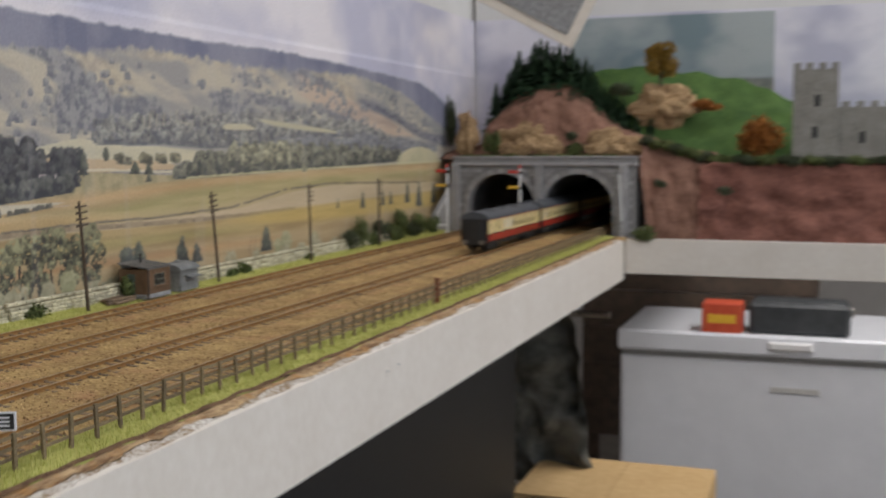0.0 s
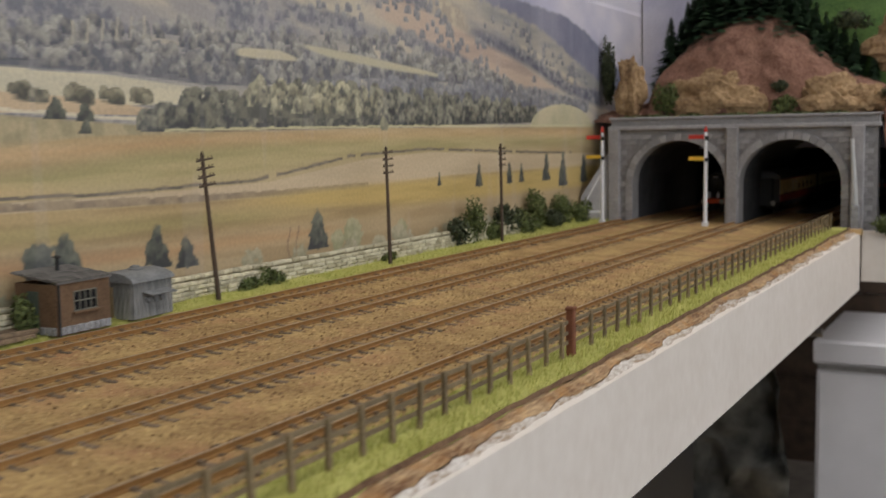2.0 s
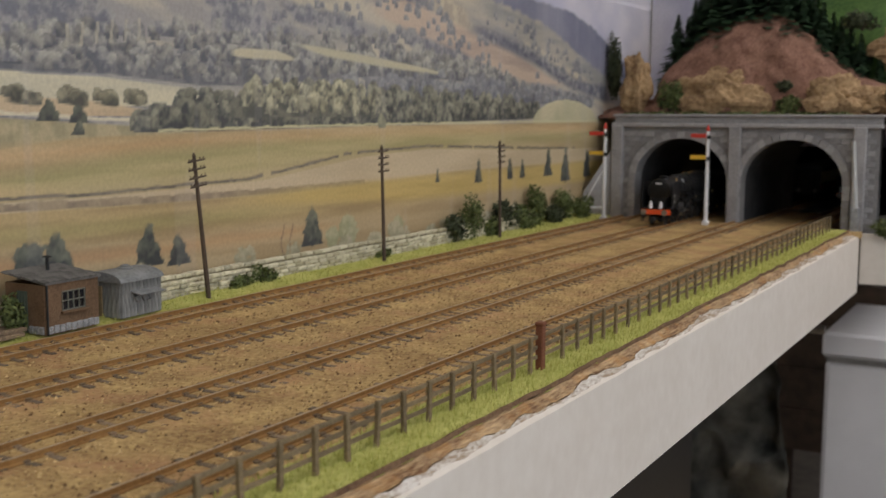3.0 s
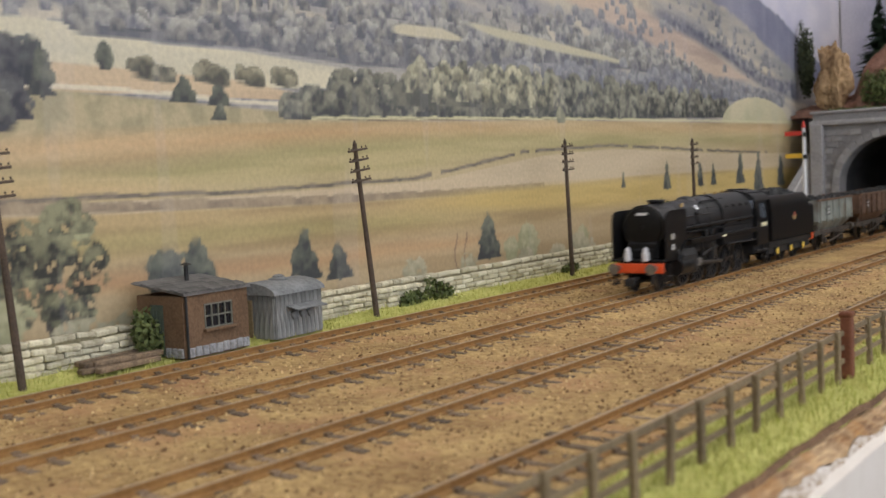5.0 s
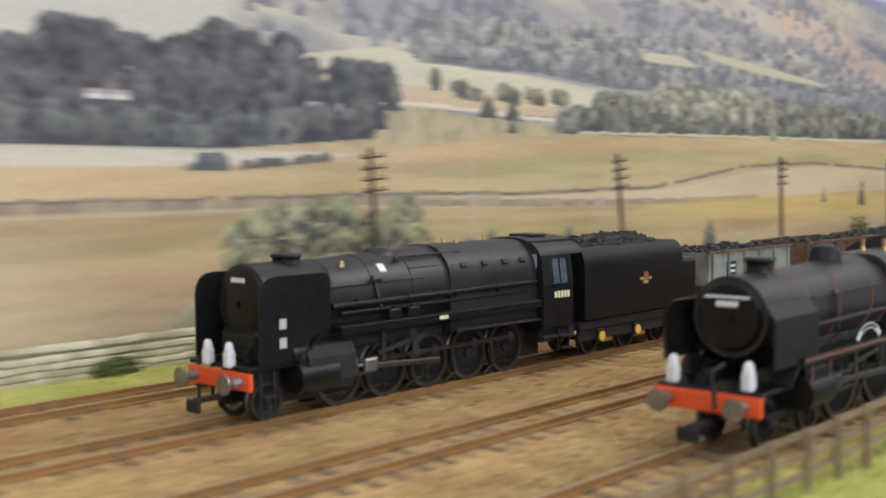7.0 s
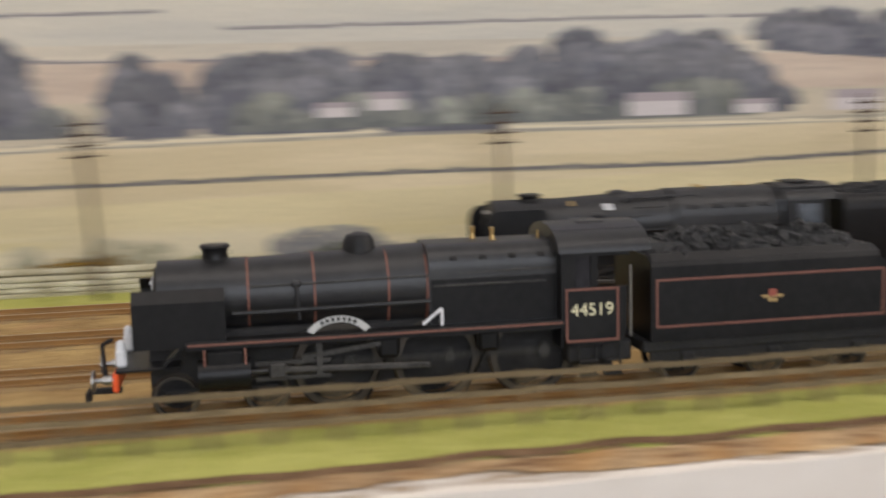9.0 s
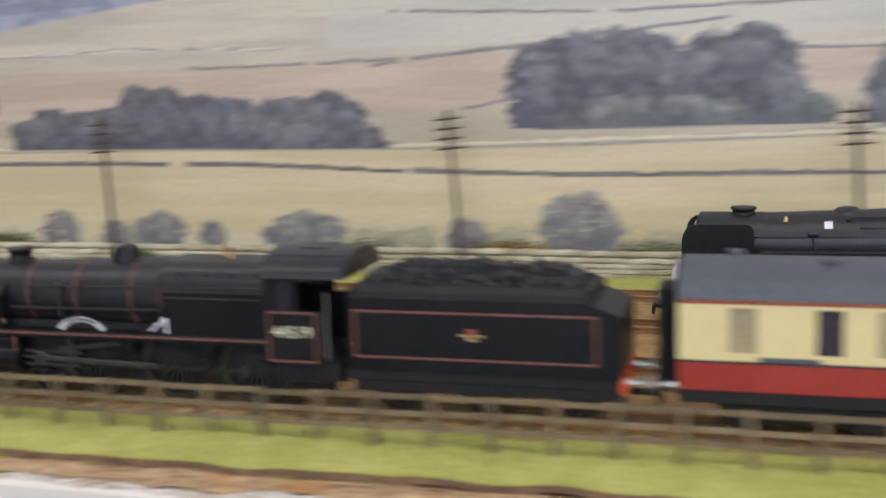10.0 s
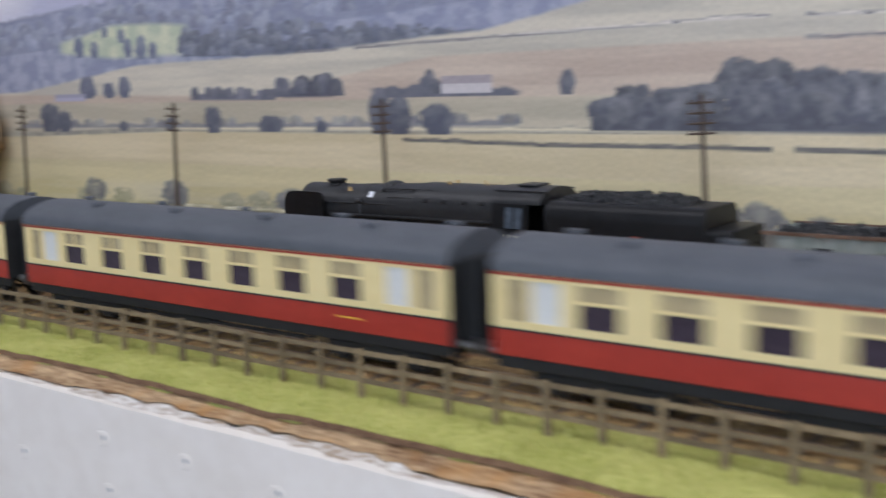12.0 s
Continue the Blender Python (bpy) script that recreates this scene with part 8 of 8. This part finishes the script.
def coach(brake=False):
    """y = 0 is the leading end."""
    t = thing("passenger_coach", "crimson and cream passenger coach with a grey roof" if not brake else "crimson and cream brake coach with a guard's compartment", "coach", group="passenger coaches")
    L, w = COACH, 1.37
    z_sole, z_waist, z_sill, z_bar, z_head, z_gut = 1.12, 1.80, 2.0, 2.62, 3.02, 3.2
    if brake:
        wins = [(1.1, 1.7, "narrow"), (2.95, 3.5, "open"), (4.2, 4.8, "narrow"), (5.65, 6.6, "white"), (7.2, 8.1, "white")]
        wins += [(a, a + 1.1, "full") for a in (8.75, 10.95, 13.1, 15.3)] + [(17.3, 17.9, "narrow")]
    else:
        wins = [(0.45, 0.95, "narrow"), (1.12, 1.95, "white")] + [(2.42 + 2.08 * k, 3.5 + 2.08 * k, "full") for k in range(7)] + [(16.85, 17.65, "white"), (17.95, 18.5, "narrow")]
    bm = bmesh.new()
    for s in (-1, 1):
        box(bm, (s * w, L / 2, (z_sole + z_waist) / 2), (0.08, L, z_waist - z_sole), 0.02)
    part("lower_panel", bm, M_CRIMSON, t, "crimson lower panel")
    for s in (-1, 1):
        bm = bmesh.new()
        box(bm, (s * w, L / 2, (z_waist + z_sill) / 2), (0.08, L, z_sill - z_waist))
        box(bm, (s * w, L / 2, (z_head + z_gut) / 2), (0.08, L, z_gut - z_head))
        y = 0.0
        for a, b, k in wins:
            box(bm, (s * w, (y + a) / 2, (z_sill + z_head) / 2), (0.08, a - y, z_head - z_sill))
            y = b
        box(bm, (s * w, (y + L) / 2, (z_sill + z_head) / 2), (0.08, L - y, z_head - z_sill))
        side = part("upper_panel", bm, M_CREAM, t, "cream upper panel")
        bm = bmesh.new()
        box(bm, (s * (w + 0.043), L / 2, 3.14), (0.012, L, 0.06))
        part("cantrail_stripe", bm, M_CRIMSON, side, "thin crimson stripe below the roof")
        for a, b, k in wins:
            bm = bmesh.new()
            m = {"full": M_PANE, "white": M_FROST, "narrow": M_VENT, "open": M_PANE}[k]
            zt = z_bar if k == "full" else z_head
            box(bm, (s * (w - 0.035), (a + b) / 2, (z_sill + zt) / 2), (0.03, b - a, zt - z_sill))
            pane = part("window", bm, m, side)
            if k == "full":
                bm = bmesh.new()
                box(bm, (s * (w - 0.03), (a + b) / 2, (z_bar + z_head) / 2), (0.03, b - a, z_head - z_bar))
                part("ventilator", bm, M_VENT, pane)
                bm = bmesh.new()
                box(bm, (s * w, (a + b) / 2, z_bar), (0.075, b - a + 0.02, 0.07))
                box(bm, (s * w, (a + b) / 2, z_bar + 0.2), (0.07, 0.05, 0.4))
                part("window_bar", bm, M_CREAM, pane)
        bm = bmesh.new()
        box(bm, (s * (w + 0.035), L / 2, z_waist), (0.04, L, 0.05))
        part("waist_line", bm, M_DARK, side)
        bm = bmesh.new()
        box(bm, (s * (w + 0.04), L / 2, z_gut + 0.03), (0.06, L, 0.09))
        part("gutter_line", bm, M_LINING, side, "red-brown gutter line")
        bm = bmesh.new()
        box(bm, (s * (w + 0.04), L * 0.82, 1.5), (0.012, 0.9, 0.04))
        part("lettering_bar", bm, M_SIGYEL, side)
        if brake:
            for y in (2.4, 5.6):
                bm = bmesh.new()
                box(bm, (s * (w + 0.03), y, 1.85), (0.03, 1.3, 0.16))
                part("step_board", bm, M_ROOF, side)
    bm = bmesh.new()
    prof = [(1.46 * math.cos(a), 3.22 + 0.74 * math.sin(a)) for a in [math.pi * i / 16 for i in range(17)]]
    prism(bm, prof, -0.02, L + 0.02)
    roof = part("roof", bm, M_ROOF, t, "grey arched roof", True)
    for k in range(9):
        bm = bmesh.new()
        s = 0.55 if k % 2 else -0.55
        lathe(bm, (s, 1.2 + 2.07 * k, 3.83), [(0.16, -0.2), (0.16, 0.1), (0.2, 0.12), (0.18, 0.2)], 10)
        part("roof_vent", bm, M_ROOF, roof)
    for y, f in ((0, -1), (L, 1)):
        bm = bmesh.new()
        box(bm, (0, y - f * 0.03, 2.2), (2.76, 0.1, 2.2))
        ends = part("end_panel", bm, M_DARK, t, "black coach end")
        bm = bmesh.new()
        for k in range(5):
            box(bm, (0, y + f * (0.06 + 0.1 * k), 2.05), (1.5 - 0.08 * (k % 2), 0.07, 2.5 - 0.08 * (k % 2)), 0.03)
        part("gangway", bm, M_DARK, ends, "black concertina gangway")
    bm = bmesh.new()
    box(bm, (0, L / 2, 1.5), (2.6, L - 0.2, 0.1))
    for k in range(7):
        box(bm, (0, 2.4 + k * 2.3, 2.2), (2.5, 0.06, 1.3))
    part("interior", bm, M_POLE, t)
    bm = bmesh.new()
    for s in (-1, 1):
        box(bm, (s * 1.25, L / 2, 0.97), (0.12, L, 0.34), 0.02)
        for y in (5.2, 7.1, 12.1, 14.0):
            box(bm, (s * 1.12, y, 0.74), (0.1, 0.1, 0.5))
        cyl(bm, (s * 1.0, 5.6, 0.62), (s * 1.0, 13.4, 0.62), 0.06, n=6)
        cyl(bm, (s * 1.0, 4.2, 0.95), (s * 1.0, 5.6, 0.62), 0.06, n=6)
        cyl(bm, (s * 1.0, 13.4, 0.62), (s * 1.0, 14.8, 0.95), 0.06, n=6)
    box(bm, (0.7, 8.2, 0.75), (0.8, 2.0, 0.5), 0.06)
    box(bm, (-0.7, 11.0, 0.75), (0.7, 1.2, 0.5), 0.06)
    part("underframe", bm, M_UNDER, t)
    for y in (2.8, L - 2.8):
        bm = bmesh.new()
        for s in (-1, 1):
            box(bm, (s * 1.0, y, 0.56), (0.14, 3.9, 0.46), 0.05)
            for e in (-1.3, 1.3):
                box(bm, (s * 1.06, y + e, 0.48), (0.2, 0.5, 0.5), 0.05)
            box(bm, (s * 1.0, y, 0.5), (0.16, 0.9, 0.4), 0.05)
        box(bm, (0, y, 0.6), (1.9, 0.5, 0.3), 0.05)
        b = part("bogie", bm, M_UNDER, t)
        for e in (-1.3, 1.3):
            wheelset("wheelset", 0.5, y + e, b, spokes=8)
    buffers(t, 0.0, front=-1, beam=False)
    buffers(t, L, front=1, beam=False)
    return t


GOODS = [(0, 168.5), (2.5, 122.0), (5.5, 66.2), (6.0, 56.65), (6.5, 47.9), (7.2, 34.87), (8.8, 3.85), (9.0, -0.1), (9.5, -9.35), (10.0, -19.4), (10.5, -29.0), (11.0, -39.4), (11.5, -49.0), (12.0, -59.9)]
EXPRESS = [(0, 216.0), (3.0, 142.5), (6.0, 69.4), (6.5, 57.0), (7.0, 43.4), (7.2, 38.6), (8.8, -4.9), (9.0, -10.5), (9.5, -23.85), (10.0, -38.9), (10.5, -53.6), (11.0, -69.3), (11.5, -85.7), (12.0, -102.8)]
LEAVING = [(0, 93.3), (1.5, 120.5), (3.0, 148.0), (12.0, 313.0)]

CONVOY = []  # (vehicle, track x, run, offset, turned)


def trains():
    x2, x3, x4 = TRACKS[1], TRACKS[2], TRACKS[3]
    CONVOY.append((goods_loco(), x2, GOODS, 0.0))
    CONVOY.append((goods_tender(), x2, GOODS, 12.75))
    y = 20.35 + 3.7
    kinds = [hopper_wagon(M_HOPPER, "faded grey-green coal hopper wagon with rust streaks", 1), hopper_wagon(M_RUSTWAGON, "rusty brown coal hopper wagon", 2)]
    for k in range(13):
        w = kinds[k % 2] if k < 2 else copy_thing(kinds[0 if k in (2, 4, 5, 8, 10) else 1], Matrix.Identity(4))
        CONVOY.append((w, x2, GOODS, y))
        y += 8.3
    CONVOY.append((express_loco(), x4, EXPRESS, 0.0))
    CONVOY.append((express_tender(), x4, EXPRESS, 12.15))
    brake, plain = coach(True), coach(False)
    y = 20.3
    for k in range(5):
        c = brake if k == 0 else plain if k == 1 else copy_thing(plain, Matrix.Identity(4))
        CONVOY.append((c, x4, EXPRESS, y))
        y += COACH + 1.35
    for k in range(3):
        CONVOY.append((copy_thing(brake if k == 0 else plain, Matrix.Identity(4)), x3, LEAVING, (COACH + 1.35) * k))


trains()
tracks()
stone_wall()


def run_at(run, t):
    """Smooth place along the track at t seconds."""
    ts = [a for a, _ in run]
    return float(np.interp(t, ts, [b for _, b in run]))


def motions():
    for ob, x, run, off in CONVOY:
        walk(ob, [(t, P(x, y + off, 0)) for t, y in run])
    times = [k / 30 for k in range(0, 361, 1)]
    home = {"goods": GOODS, "express": EXPRESS}
    for ob, r, key in SPIN:
        y, z = ob.location.y / S, ob.location.z / S
        walk(ob, [(t, P(0, y, z, math.degrees((home[key][0][1] - run_at(home[key], t)) / r))) for t in times])
    for ob, r, phase, key in RODS:
        rows = []
        for t in times:
            a = (home[key][0][1] - run_at(home[key], t)) / r + radians(phase)
            rows.append((t, P(0, 0.3 * math.cos(a), r + 0.3 * math.sin(a))))
        walk(ob, rows)


motions()
